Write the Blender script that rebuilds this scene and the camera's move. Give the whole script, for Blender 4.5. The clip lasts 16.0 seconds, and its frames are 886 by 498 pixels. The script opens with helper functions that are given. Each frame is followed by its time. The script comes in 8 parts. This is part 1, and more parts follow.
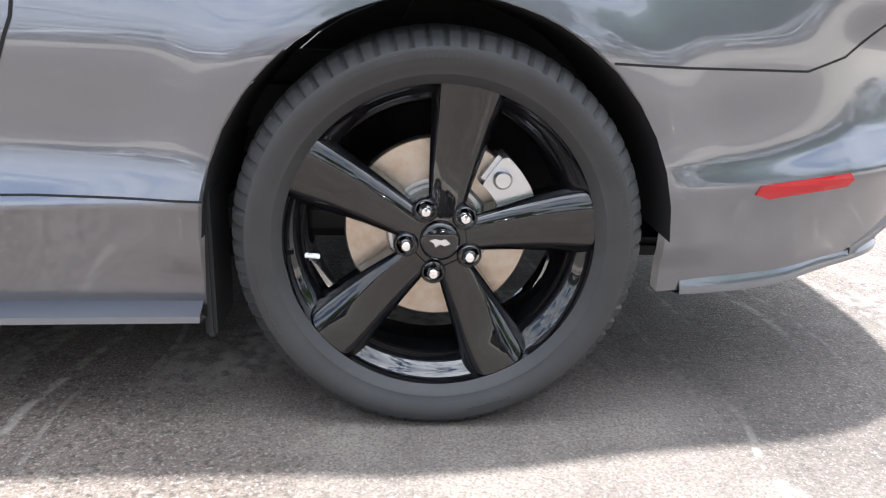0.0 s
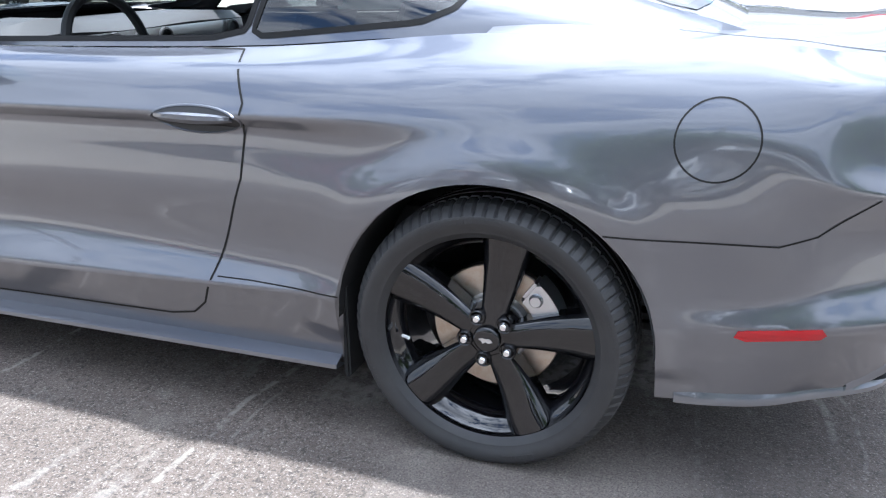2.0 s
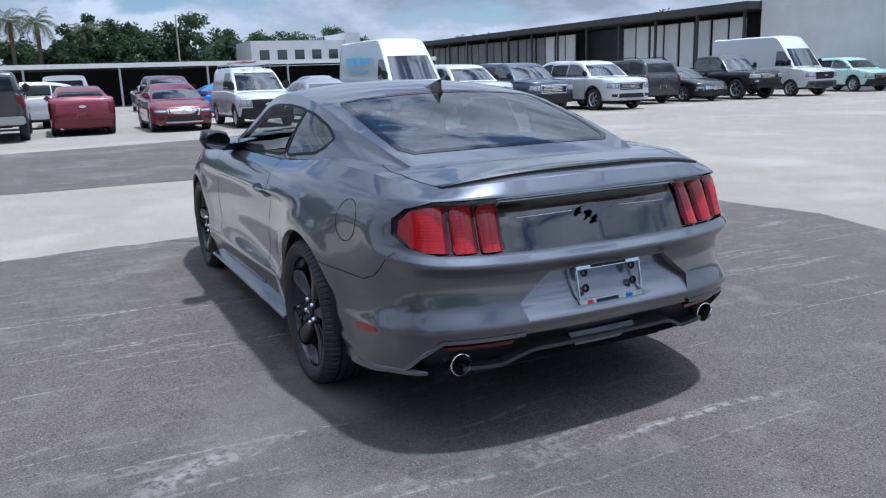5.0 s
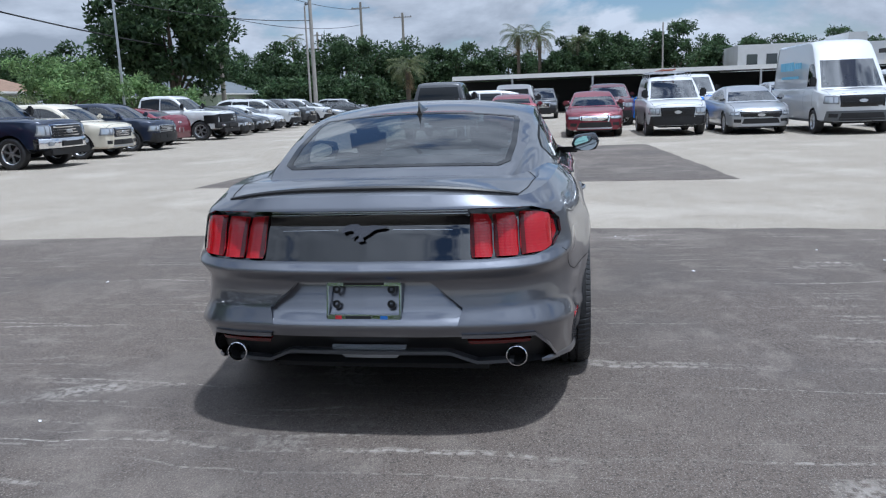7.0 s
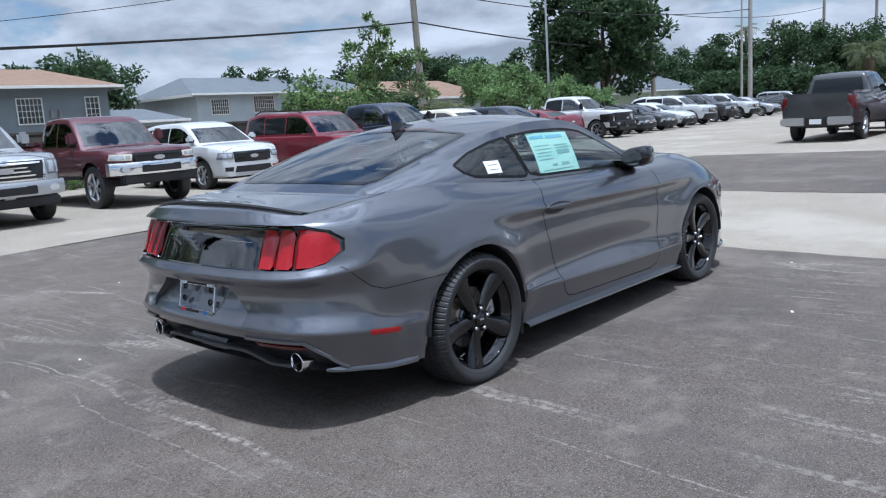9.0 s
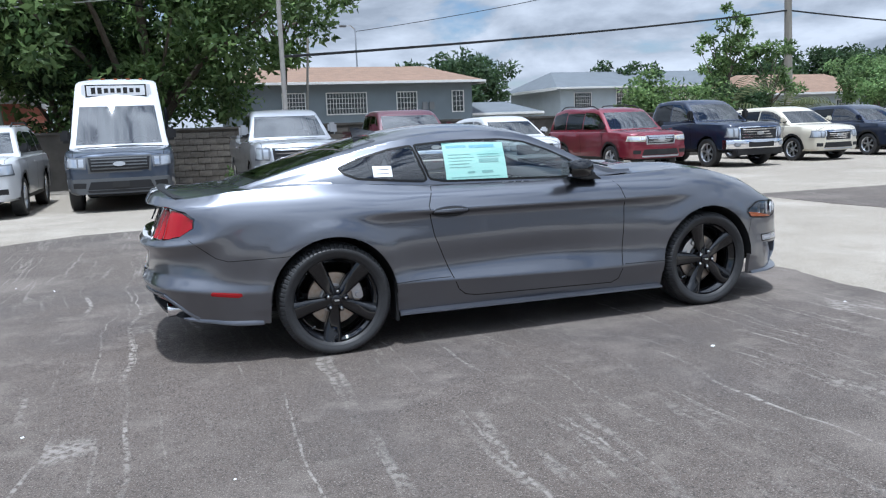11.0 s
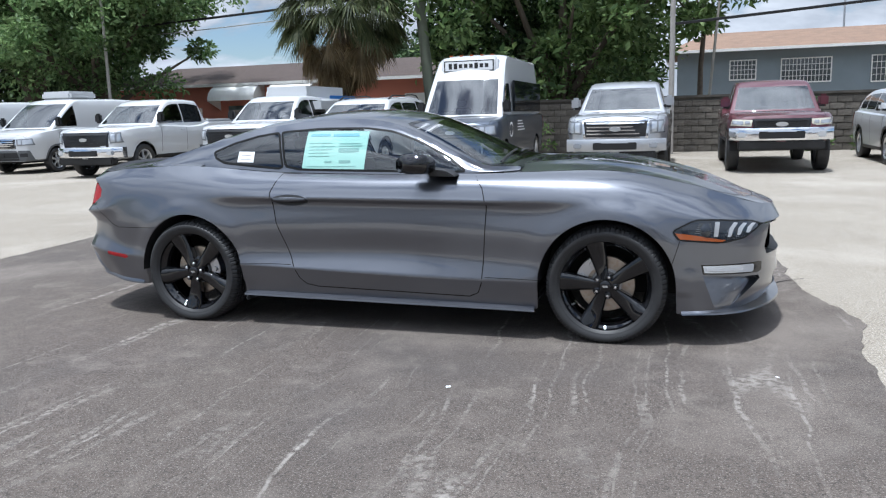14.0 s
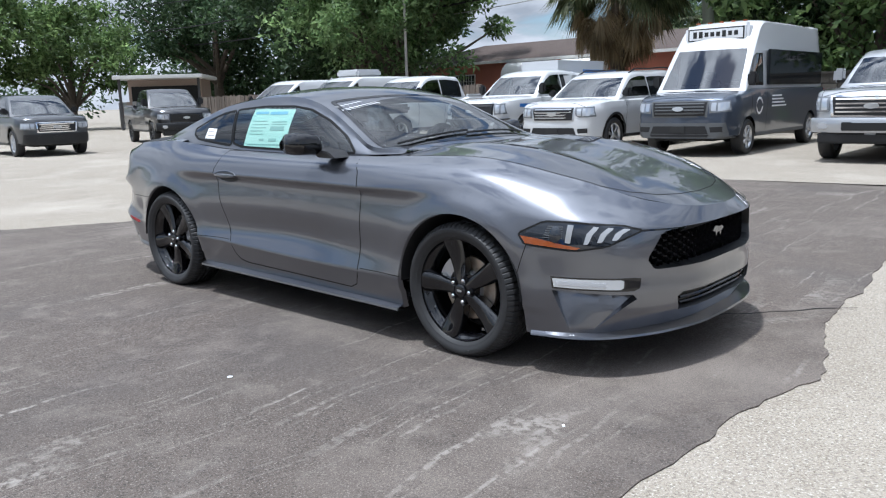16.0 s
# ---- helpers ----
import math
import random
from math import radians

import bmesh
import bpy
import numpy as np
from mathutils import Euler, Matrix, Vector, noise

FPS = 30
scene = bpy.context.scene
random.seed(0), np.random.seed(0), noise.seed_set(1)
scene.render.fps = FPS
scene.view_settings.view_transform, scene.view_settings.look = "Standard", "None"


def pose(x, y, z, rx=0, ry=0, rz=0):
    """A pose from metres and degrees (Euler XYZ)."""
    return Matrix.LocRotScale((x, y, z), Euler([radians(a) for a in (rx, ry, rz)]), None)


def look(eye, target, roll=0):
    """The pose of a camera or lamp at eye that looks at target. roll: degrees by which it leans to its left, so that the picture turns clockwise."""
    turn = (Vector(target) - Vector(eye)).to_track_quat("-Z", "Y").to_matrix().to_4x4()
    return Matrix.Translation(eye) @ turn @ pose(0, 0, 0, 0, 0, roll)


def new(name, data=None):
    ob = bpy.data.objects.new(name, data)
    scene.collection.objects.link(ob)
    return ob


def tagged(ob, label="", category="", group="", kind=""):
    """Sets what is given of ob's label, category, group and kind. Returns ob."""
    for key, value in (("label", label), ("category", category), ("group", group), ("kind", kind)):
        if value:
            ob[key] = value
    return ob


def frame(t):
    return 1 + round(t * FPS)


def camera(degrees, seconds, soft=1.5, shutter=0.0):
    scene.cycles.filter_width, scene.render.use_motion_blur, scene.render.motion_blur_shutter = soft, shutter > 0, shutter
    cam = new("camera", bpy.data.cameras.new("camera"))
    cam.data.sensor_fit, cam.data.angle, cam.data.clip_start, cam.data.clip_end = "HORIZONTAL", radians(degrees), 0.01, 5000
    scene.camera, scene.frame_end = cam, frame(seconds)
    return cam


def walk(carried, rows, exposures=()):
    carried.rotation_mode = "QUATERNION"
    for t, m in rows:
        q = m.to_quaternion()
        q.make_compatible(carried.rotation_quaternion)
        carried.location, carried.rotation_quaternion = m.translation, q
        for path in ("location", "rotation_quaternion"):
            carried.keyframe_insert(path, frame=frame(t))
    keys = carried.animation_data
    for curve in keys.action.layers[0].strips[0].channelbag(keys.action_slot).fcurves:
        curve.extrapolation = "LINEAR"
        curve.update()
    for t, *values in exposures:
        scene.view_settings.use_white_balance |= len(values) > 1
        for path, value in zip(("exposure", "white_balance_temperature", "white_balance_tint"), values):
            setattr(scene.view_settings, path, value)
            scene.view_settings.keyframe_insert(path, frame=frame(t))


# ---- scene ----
cam = camera(59.5, 16.0, 1.2)
PATH = [
    (0, (-1.276, 2.132, 0.716), (-1.414, 0.231, 0.111), 1.7),
    (0.5, (-1.277, 2.127, 0.724), (-1.432, 0.219, 0.145), 1.7),
    (1, (-1.286, 2.137, 0.704), (-1.344, 0.228, 0.112), 1.4),
    (1.5, (-1.434, 2.169, 0.91), (-1.189, 0.3, 0.241), 0.7),
    (2, (-1.838, 2.491, 1.179), (-1.189, 0.73, 0.488), -0.7),
    (2.5, (-2.401, 2.821, 1.314), (-1.487, 1.15, 0.704), -1.7),
    (3, (-2.964, 3.115, 1.335), (-1.868, 1.528, 0.807), -2.8),
    (4.25, (-4.22, 2.72, 1.375), (-2.62, 1.505, 0.905), -2.4),
    (5.5, (-5.075, 1.192, 1.395), (-3.218, 0.58, 0.975), -1.7),
    (6, (-5.317, 0.541, 1.393), (-3.384, 0.227, 0.987), -1.5),
    (6.5, (-5.387, -0.124, 1.389), (-3.426, -0.128, 0.998), -1.5),
    (7, (-5.403, -0.809, 1.387), (-3.463, -0.5, 1.007), -2.1),
    (7.5, (-5.245, -1.48, 1.378), (-3.371, -0.886, 1.01), -2.7),
    (8, (-5.078, -2.147, 1.382), (-3.308, -1.284, 1.028), -3.3),
    (8.5, (-4.753, -2.751, 1.377), (-3.119, -1.649, 1.034), -3.6),
    (9, (-4.365, -3.376, 1.376), (-2.899, -2.057, 1.042), -3.7),
    (10.25, (-3.17, -4.86, 1.355), (-2.16, -3.16, 1.045), -2.8),
    (11.5, (-1.627, -5.697, 1.318), (-1.205, -3.766, 1.016), -1.9),
    (12, (-0.942, -5.795, 1.311), (-0.734, -3.83, 1.005), -1.6),
    (12.5, (-0.252, -5.826, 1.304), (-0.245, -3.851, 0.992), -1.4),
    (13, (0.432, -5.712, 1.32), (0.242, -3.747, 1.002), -1.4),
    (13.5, (1.132, -5.555, 1.327), (0.743, -3.621, 1.0), -1.6),
    (14, (1.767, -5.289, 1.332), (1.181, -3.407, 0.99), -1.6),
    (14.5, (2.412, -5.043, 1.334), (1.621, -3.24, 0.981), -1.9),
    (15, (2.927, -4.638, 1.322), (1.945, -2.935, 0.955), -2.0),
    (15.5, (3.421, -4.216, 1.306), (2.265, -2.629, 0.93), -1.9),
    (16, (3.81, -3.719, 1.276), (2.495, -2.261, 0.896), -1.8),
]
# the phone opens up for the shaded wheel and cools its balance on the way round
EXPOSURES = [(0, 2.10, 6100, 10), (1.0, 2.15, 6100, 10), (1.5, 2.45, 5950, 10), (2.0, 1.65, 5600, 10), (2.5, 1.05, 5330, 10), (3.0, 0.47, 5080, 9), (5.5, 0.0, 5330, 10), (7.0, -0.06, 5450, 9), (9.0, 0.08, 5400, 9), (12.5, 0.24, 5620, 8), (16.0, 0.25, 5720, 9)]
walk(cam, [(t, look(eye, target, roll)) for t, eye, target, roll in PATH], EXPOSURES)

# ---- world and sun ----
def nodes_of(tree):
    tree.nodes.clear()
    return tree.nodes, tree.links


SUN_FROM = Vector((-0.09, -0.188, 1.0)).normalized()
world = bpy.data.worlds.new("sky")
scene.world = world
world.use_nodes = True
wn, wl = nodes_of(world.node_tree)
w_out = wn.new("ShaderNodeOutputWorld")
w_bg = wn.new("ShaderNodeBackground")
w_sky = wn.new("ShaderNodeTexSky")
w_sky.sky_type, w_sky.sun_disc = "NISHITA", False
w_sky.sun_elevation = math.asin(SUN_FROM.z)
w_sky.sun_rotation = math.atan2(SUN_FROM.x, SUN_FROM.y)
w_sky.air_density, w_sky.dust_density, w_sky.ozone_density = 1.0, 0.5, 2.0
w_co = wn.new("ShaderNodeTexCoord")


def cloud_noise(lift):
    """Cloud density in the direction of view, or a little above it."""
    mp = wn.new("ShaderNodeMapping")
    mp.inputs["Location"].default_value = (3.7, 1.9, lift)
    mp.inputs["Scale"].default_value = (1.0, 1.0, 2.5)
    no = wn.new("ShaderNodeTexNoise")
    no.inputs["Scale"].default_value = 3.5
    no.inputs["Detail"].default_value = 10
    no.inputs["Roughness"].default_value = 0.56
    no.inputs["Distortion"].default_value = 0.25
    wl.new(w_co.outputs["Generated"], mp.inputs["Vector"])
    wl.new(mp.outputs[0], no.inputs["Vector"])
    return no.outputs["Fac"]


w_here, w_over = cloud_noise(0.0), cloud_noise(0.06)
w_cover = wn.new("ShaderNodeValToRGB")
w_cover.color_ramp.elements[0].position, w_cover.color_ramp.elements[1].position = 0.39, 0.465
wl.new(w_here, w_cover.inputs["Fac"])
w_diff = wn.new("ShaderNodeMath")
w_diff.operation = "SUBTRACT"
wl.new(w_here, w_diff.inputs[0])
wl.new(w_over, w_diff.inputs[1])
w_lit = wn.new("ShaderNodeMapRange")
w_lit.inputs["From Min"].default_value, w_lit.inputs["From Max"].default_value = -0.11, 0.11
wl.new(w_diff.outputs[0], w_lit.inputs["Value"])
w_shade = wn.new("ShaderNodeValToRGB")
w_shade.color_ramp.elements[0].color = (5.2, 5.5, 6.0, 1)
w_shade.color_ramp.elements[1].color = (10.2, 10.4, 10.8, 1)
wl.new(w_lit.outputs[0], w_shade.inputs["Fac"])
w_mix = wn.new("ShaderNodeMix")
w_mix.data_type = "RGBA"
wl.new(w_cover.outputs["Color"], w_mix.inputs["Factor"])
wl.new(w_sky.outputs["Color"], w_mix.inputs["A"])
# clouds towards the sun are brighter than those at the horizon
w_dot = wn.new("ShaderNodeVectorMath")
w_dot.operation = "DOT_PRODUCT"
w_dot.inputs[1].default_value = SUN_FROM
wl.new(w_co.outputs["Generated"], w_dot.inputs[0])
w_gain = wn.new("ShaderNodeMapRange")
w_gain.interpolation_type = "SMOOTHSTEP"
w_gain.inputs["From Min"].default_value, w_gain.inputs["From Max"].default_value = 0.45, 1.0
w_gain.inputs["To Min"].default_value, w_gain.inputs["To Max"].default_value = 0.76, 2.3
wl.new(w_dot.outputs["Value"], w_gain.inputs["Value"])
w_scale = wn.new("ShaderNodeVectorMath")
w_scale.operation = "SCALE"
wl.new(w_shade.outputs["Color"], w_scale.inputs[0])
wl.new(w_gain.outputs[0], w_scale.inputs["Scale"])
wl.new(w_scale.outputs[0], w_mix.inputs["B"])
wl.new(w_mix.outputs["Result"], w_bg.inputs["Color"])
w_bg.inputs["Strength"].default_value = 0.09
wl.new(w_bg.outputs[0], w_out.inputs[0])

sun_lamp = bpy.data.lights.new("sun", "SUN")
sun_lamp.energy, sun_lamp.angle, sun_lamp.color = 4.2, radians(2.4), (1.0, 0.965, 0.91)
sun = new("sun", sun_lamp)
sun.matrix_world = look(SUN_FROM * 60, (0, 0, 0))

# ---- materials ----
def material(name, color, rough=0.5, metal=0.0, coat=0.0, spec=0.5, trans=0.0, ior=1.45, emit=None):
    m = bpy.data.materials.new(name)
    m.use_nodes = True
    b = m.node_tree.nodes["Principled BSDF"]
    b.inputs["Base Color"].default_value = (*color, 1)
    b.inputs["Roughness"].default_value = rough
    b.inputs["Metallic"].default_value = metal
    b.inputs["Coat Weight"].default_value = coat
    b.inputs["Coat Roughness"].default_value = 0.03
    b.inputs["Specular IOR Level"].default_value = spec
    b.inputs["Transmission Weight"].default_value = trans
    b.inputs["IOR"].default_value = ior
    if emit:
        b.inputs["Emission Color"].default_value = (*emit[:3], 1)
        b.inputs["Emission Strength"].default_value = emit[3]
    return m


def vary(m, scale, amount, detail=4, dark=None, lo=0.35, hi=0.65, target="Base Color", stretch=(1, 1, 1)):
    """Noise variation of a material's colour: mixes in a second colour."""
    t = m.node_tree
    n, l = t.nodes, t.links
    b = n["Principled BSDF"]
    co = n.new("ShaderNodeTexCoord")
    mp = n.new("ShaderNodeMapping")
    mp.inputs["Scale"].default_value = stretch
    no = n.new("ShaderNodeTexNoise")
    no.inputs["Scale"].default_value, no.inputs["Detail"].default_value = scale, detail
    no.inputs["Roughness"].default_value = 0.6
    rp = n.new("ShaderNodeMapRange")
    rp.inputs["From Min"].default_value, rp.inputs["From Max"].default_value = lo, hi
    rp.inputs["To Max"].default_value = amount
    mx = n.new("ShaderNodeMix")
    mx.data_type = "RGBA"
    l.new(co.outputs["Object"], mp.inputs["Vector"])
    l.new(mp.outputs[0], no.inputs["Vector"])
    l.new(no.outputs["Fac"], rp.inputs["Value"])
    l.new(rp.outputs[0], mx.inputs["Factor"])
    old = b.inputs[target].links
    if old:
        l.new(old[0].from_socket, mx.inputs["A"])
    else:
        mx.inputs["A"].default_value = b.inputs[target].default_value
    mx.inputs["B"].default_value = (*dark, 1)
    l.new(mx.outputs["Result"], b.inputs[target])
    return m


def bumpy(m, scale, strength, dist=0.01, kind="noise", detail=3):
    t = m.node_tree
    n, l = t.nodes, t.links
    co = n.new("ShaderNodeTexCoord")
    if kind == "noise":
        no = n.new("ShaderNodeTexNoise")
        no.inputs["Detail"].default_value = detail
        out = no.outputs["Fac"]
    else:
        no = n.new("ShaderNodeTexVoronoi")
        out = no.outputs["Distance"]
    no.inputs["Scale"].default_value = scale
    bp = n.new("ShaderNodeBump")
    bp.inputs["Strength"].default_value, bp.inputs["Distance"].default_value = strength, dist
    l.new(co.outputs["Object"], no.inputs["Vector"])
    l.new(out, bp.inputs["Height"])
    l.new(bp.outputs[0], n["Principled BSDF"].inputs["Normal"])
    return m


def paint(name, color, metal=0.0, rough=0.35):
    m = material(name, color, rough, metal, coat=1.0)
    m.node_tree.nodes["Principled BSDF"].inputs["Coat Roughness"].default_value = 0.06
    return m


def random_tint(m, lo=0.75, hi=1.2):
    """Each object a little lighter or darker."""
    t = m.node_tree
    n, l = t.nodes, t.links
    b = n["Principled BSDF"]
    oi = n.new("ShaderNodeObjectInfo")
    rg = n.new("ShaderNodeMapRange")
    rg.inputs["To Min"].default_value, rg.inputs["To Max"].default_value = lo, hi
    hs = n.new("ShaderNodeHueSaturation")
    l.new(oi.outputs["Random"], rg.inputs["Value"])
    l.new(rg.outputs[0], hs.inputs["Value"])
    if b.inputs["Base Color"].links:
        l.new(b.inputs["Base Color"].links[0].from_socket, hs.inputs["Color"])
    else:
        hs.inputs["Color"].default_value = b.inputs["Base Color"].default_value
    l.new(hs.outputs[0], b.inputs["Base Color"])
    return m


def clear_glass(name, tint, rough=0.0, gloss=1.0):
    """A thin pane: tinted see-through with a Fresnel-driven gloss."""
    m = bpy.data.materials.new(name)
    m.use_nodes = True
    n, l = nodes_of(m.node_tree)
    out = n.new("ShaderNodeOutputMaterial")
    tr = n.new("ShaderNodeBsdfTransparent")
    tr.inputs[0].default_value = (*tint, 1)
    gl = n.new("ShaderNodeBsdfGlossy")
    gl.inputs["Roughness"].default_value = rough
    fr = n.new("ShaderNodeLayerWeight")
    po = n.new("ShaderNodeMath")
    po.operation = "POWER"
    po.inputs[1].default_value = 4.2
    mu = n.new("ShaderNodeMath")
    mu.operation = "MULTIPLY_ADD"
    mu.use_clamp = True
    mu.inputs[1].default_value, mu.inputs[2].default_value = 0.95, 0.06 * gloss
    mx = n.new("ShaderNodeMixShader")
    l.new(fr.outputs["Facing"], po.inputs[0])
    l.new(po.outputs[0], mu.inputs[0])
    l.new(mu.outputs[0], mx.inputs[0])
    l.new(tr.outputs[0], mx.inputs[1])
    l.new(gl.outputs[0], mx.inputs[2])
    l.new(mx.outputs[0], out.inputs[0])
    return m


GREY_PAINT = paint("carbonised grey metallic paint", (0.148, 0.154, 0.174), 0.87, 0.30)
GREY_PAINT.node_tree.nodes["Principled BSDF"].inputs["Coat Roughness"].default_value = 0.025
GREY_PAINT.node_tree.nodes["Principled BSDF"].inputs["Coat IOR"].default_value = 1.62
BLACK_GLOSS = material("gloss black", (0.005, 0.005, 0.006), 0.03, 0, 0.0, 0.80)
PANEL_BLACK = material("smoked gloss panel", (0.005, 0.005, 0.006), 0.03, 0, 1.0, 1.0)
BLACK_TRIM = bumpy(material("black plastic trim", (0.014, 0.014, 0.015), 0.45), 400, 0.2, 0.001)
DARK_WELL = material("wheel well liner", (0.018, 0.018, 0.019), 0.8)
TYRE = bumpy(vary(material("tyre rubber", (0.024, 0.024, 0.025), 0.52), 14, 0.5, 5, (0.038, 0.038, 0.038)), 60, 0.15, 0.002)
CHROME = material("chrome", (0.82, 0.83, 0.85), 0.10, 1.0)
STEEL = vary(material("brushed steel", (0.46, 0.42, 0.37), 0.33, 1.0), 40, 0.5, 3, (0.35, 0.25, 0.17))
ALLOY = material("silver alloy", (0.55, 0.56, 0.58), 0.28, 0.9)
RED_LENS = material("red lamp lens", (0.36, 0.002, 0.007), 0.10, 0, 0.5)
RED_DEEP = material("dark red lamp lens", (0.09, 0.001, 0.002), 0.12, 0, 0.4)
for lens in (RED_LENS, RED_DEEP):  # fine level ribs moulded into the lenses
    n, l = lens.node_tree.nodes, lens.node_tree.links
    co, wv, bp = n.new("ShaderNodeTexCoord"), n.new("ShaderNodeTexWave"), n.new("ShaderNodeBump")
    wv.bands_direction = "Z"
    wv.inputs["Scale"].default_value = 28.0
    bp.inputs["Strength"].default_value, bp.inputs["Distance"].default_value = 0.18, 0.002
    l.new(co.outputs["Object"], wv.inputs["Vector"])
    l.new(wv.outputs["Fac"], bp.inputs["Height"])
    l.new(bp.outputs[0], n["Principled BSDF"].inputs["Normal"])
AMBER = material("amber lens", (0.30, 0.075, 0.02), 0.15, 0, 1.0)
LAMP_GLASS = material("clear lamp glass", (0.55, 0.58, 0.62), 0.08, 0.55, 1.0)
WHITE_LENS = material("white lamp lens", (0.8, 0.8, 0.79), 0.2, 0, 1.0)
SIDE_GLASS = clear_glass("tinted side glass", (0.72, 0.80, 0.79), 0.0, 1.8)
DARK_GLASS = clear_glass("privacy glass", (0.16, 0.185, 0.195), 0.0, 1.8)
WIND_GLASS = clear_glass("windscreen glass", (0.68, 0.76, 0.75), 0.0, 1.8)
REAR_GLASS = clear_glass("rear window glass", (0.30, 0.35, 0.38), 0.0, 3.2)
FAR_GLASS = clear_glass("vehicle glass", (0.30, 0.35, 0.35), 0.02, 3.4)
PRIVACY = material("dark privacy glass", (0.010, 0.012, 0.014), 0.05, 0, 0.0)
CABIN = bumpy(material("charcoal cabin plastic", (0.04, 0.04, 0.042), 0.6), 300, 0.2, 0.001)
SEAT_CLOTH = bumpy(material("dark seat cloth", (0.025, 0.025, 0.027), 0.85), 500, 0.3, 0.001)
GREY_PLASTIC = material("grey bumper plastic", (0.10, 0.105, 0.11), 0.55)
GREY_PLASTIC_DARK = material("dark satin grey plastic", (0.045, 0.046, 0.05), 0.38)
SATIN_BLACK = material("satin black seal", (0.006, 0.006, 0.006), 0.5, 0, 0, 0.25)
SMOKED_LAMP = material("smoked lamp glass", (.022, .027, .036), .05, .2, 1.0)
BAR_LENS = material("pale light guide", (0.46, 0.47, 0.49), 0.2, 0.2, 1.0)
SILVER_TRIM = material("satin silver trim", (0.6, 0.6, 0.6), 0.3, 0.8)
SEAM = material("shut-line black", (0.003, 0.003, 0.003), 0.8)
PAPER = material("white paper", (0.78, 0.79, 0.8), 0.6)
MINT = material("mint window sticker paper", (0.50, 0.78, 0.70), 0.55)
SOFT_INK = material("faded print", (0.27, 0.47, 0.43), 0.6)
INK = material("black ink", (0.02, 0.02, 0.02), 0.6)
BLUE_INK = material("blue print", (0.03, 0.16, 0.5), 0.5)
BLUE_PRINT = material("pale blue print", (0.22, 0.52, 0.70), 0.5)
RED_INK = material("red print", (0.6, 0.03, 0.04), 0.5)

# ---- building tools ----
def mesh_of(bm, name, mat, smooth=True, sharp=40, closed=True):
    me = bpy.data.meshes.new(name)
    held = bm.verts.layers.float_vector.get("whole_normal")
    normals = [v[held].normalized() for v in bm.verts] if held else None
    if closed and not held:
        bmesh.ops.recalc_face_normals(bm, faces=bm.faces)
    for f in bm.faces:
        f.smooth = smooth
    if smooth:
        for e in bm.edges:
            if len(e.link_faces) == 2 and e.calc_face_angle(0) > radians(sharp):
                e.smooth = False
    bm.to_mesh(me)
    bm.free()
    if normals:
        me.normals_split_custom_set_from_vertices(normals)
    for k in (mat if isinstance(mat, (list, tuple)) else [mat]):
        me.materials.append(k)
    return me


def part(name, bm, mat, parent=None, label="", smooth=True, sharp=40):
    ob = new(name, mesh_of(bm, name, mat, smooth, sharp))
    ob.parent = parent
    if label:
        ob["label"] = label
    return ob


def thing(name, label, category, group="", at=None, kind=""):
    ob = new(name)
    ob.empty_display_size = 0.1
    if at is not None:
        ob.matrix_world = at
    return tagged(ob, label, category, group, kind)


def box(bm, lo, hi, bevel=0.0, m=None, seg=2):
    r = bmesh.ops.create_cube(bm, size=1)
    vs = r["verts"]
    sz = [hi[k] - lo[k] for k in range(3)]
    mid = [(hi[k] + lo[k]) / 2 for k in range(3)]
    for v in vs:
        v.co = Vector((v.co.x * sz[0] + mid[0], v.co.y * sz[1] + mid[1], v.co.z * sz[2] + mid[2]))
    if bevel:
        es = list({e for v in vs for e in v.link_edges})
        r = bmesh.ops.bevel(bm, geom=es, offset=min(bevel, 0.45 * min(map(abs, sz))), segments=seg, affect="EDGES")
        vs = list({v for f in r["faces"] for v in f.verts} | {v for v in vs if v.is_valid})
    if m is not None:
        bmesh.ops.transform(bm, matrix=m, verts=vs)
    return vs


def boxes(*specs, bevel=0.0):
    bm = bmesh.new()
    for lo, hi in specs:
        box(bm, lo, hi, bevel)
    return bm


def tube(bm, points, radius, sides=8, caps=True):
    """A tube along points; radius a number or one for each point."""
    pts = [Vector(p) for p in points]
    rad = radius if isinstance(radius, (list, tuple)) else [radius] * len(pts)
    rings, ref = [], None
    for k, p in enumerate(pts):
        d = (pts[min(k + 1, len(pts) - 1)] - pts[max(k - 1, 0)]).normalized()
        if ref is None:
            ref = Vector((0, 0, 1)) if abs(d.z) < 0.9 else Vector((1, 0, 0))
        a = d.cross(ref).normalized()
        b = a.cross(d).normalized()
        ref = b
        rings.append([bm.verts.new(p + rad[k] * (math.cos(2 * math.pi * s / sides) * a + math.sin(2 * math.pi * s / sides) * b)) for s in range(sides)])
    for r0, r1 in zip(rings, rings[1:]):
        for s in range(sides):
            bm.faces.new((r0[s], r0[(s + 1) % sides], r1[(s + 1) % sides], r1[s]))
    if caps:
        bm.faces.new(rings[0][::-1])
        bm.faces.new(rings[-1])


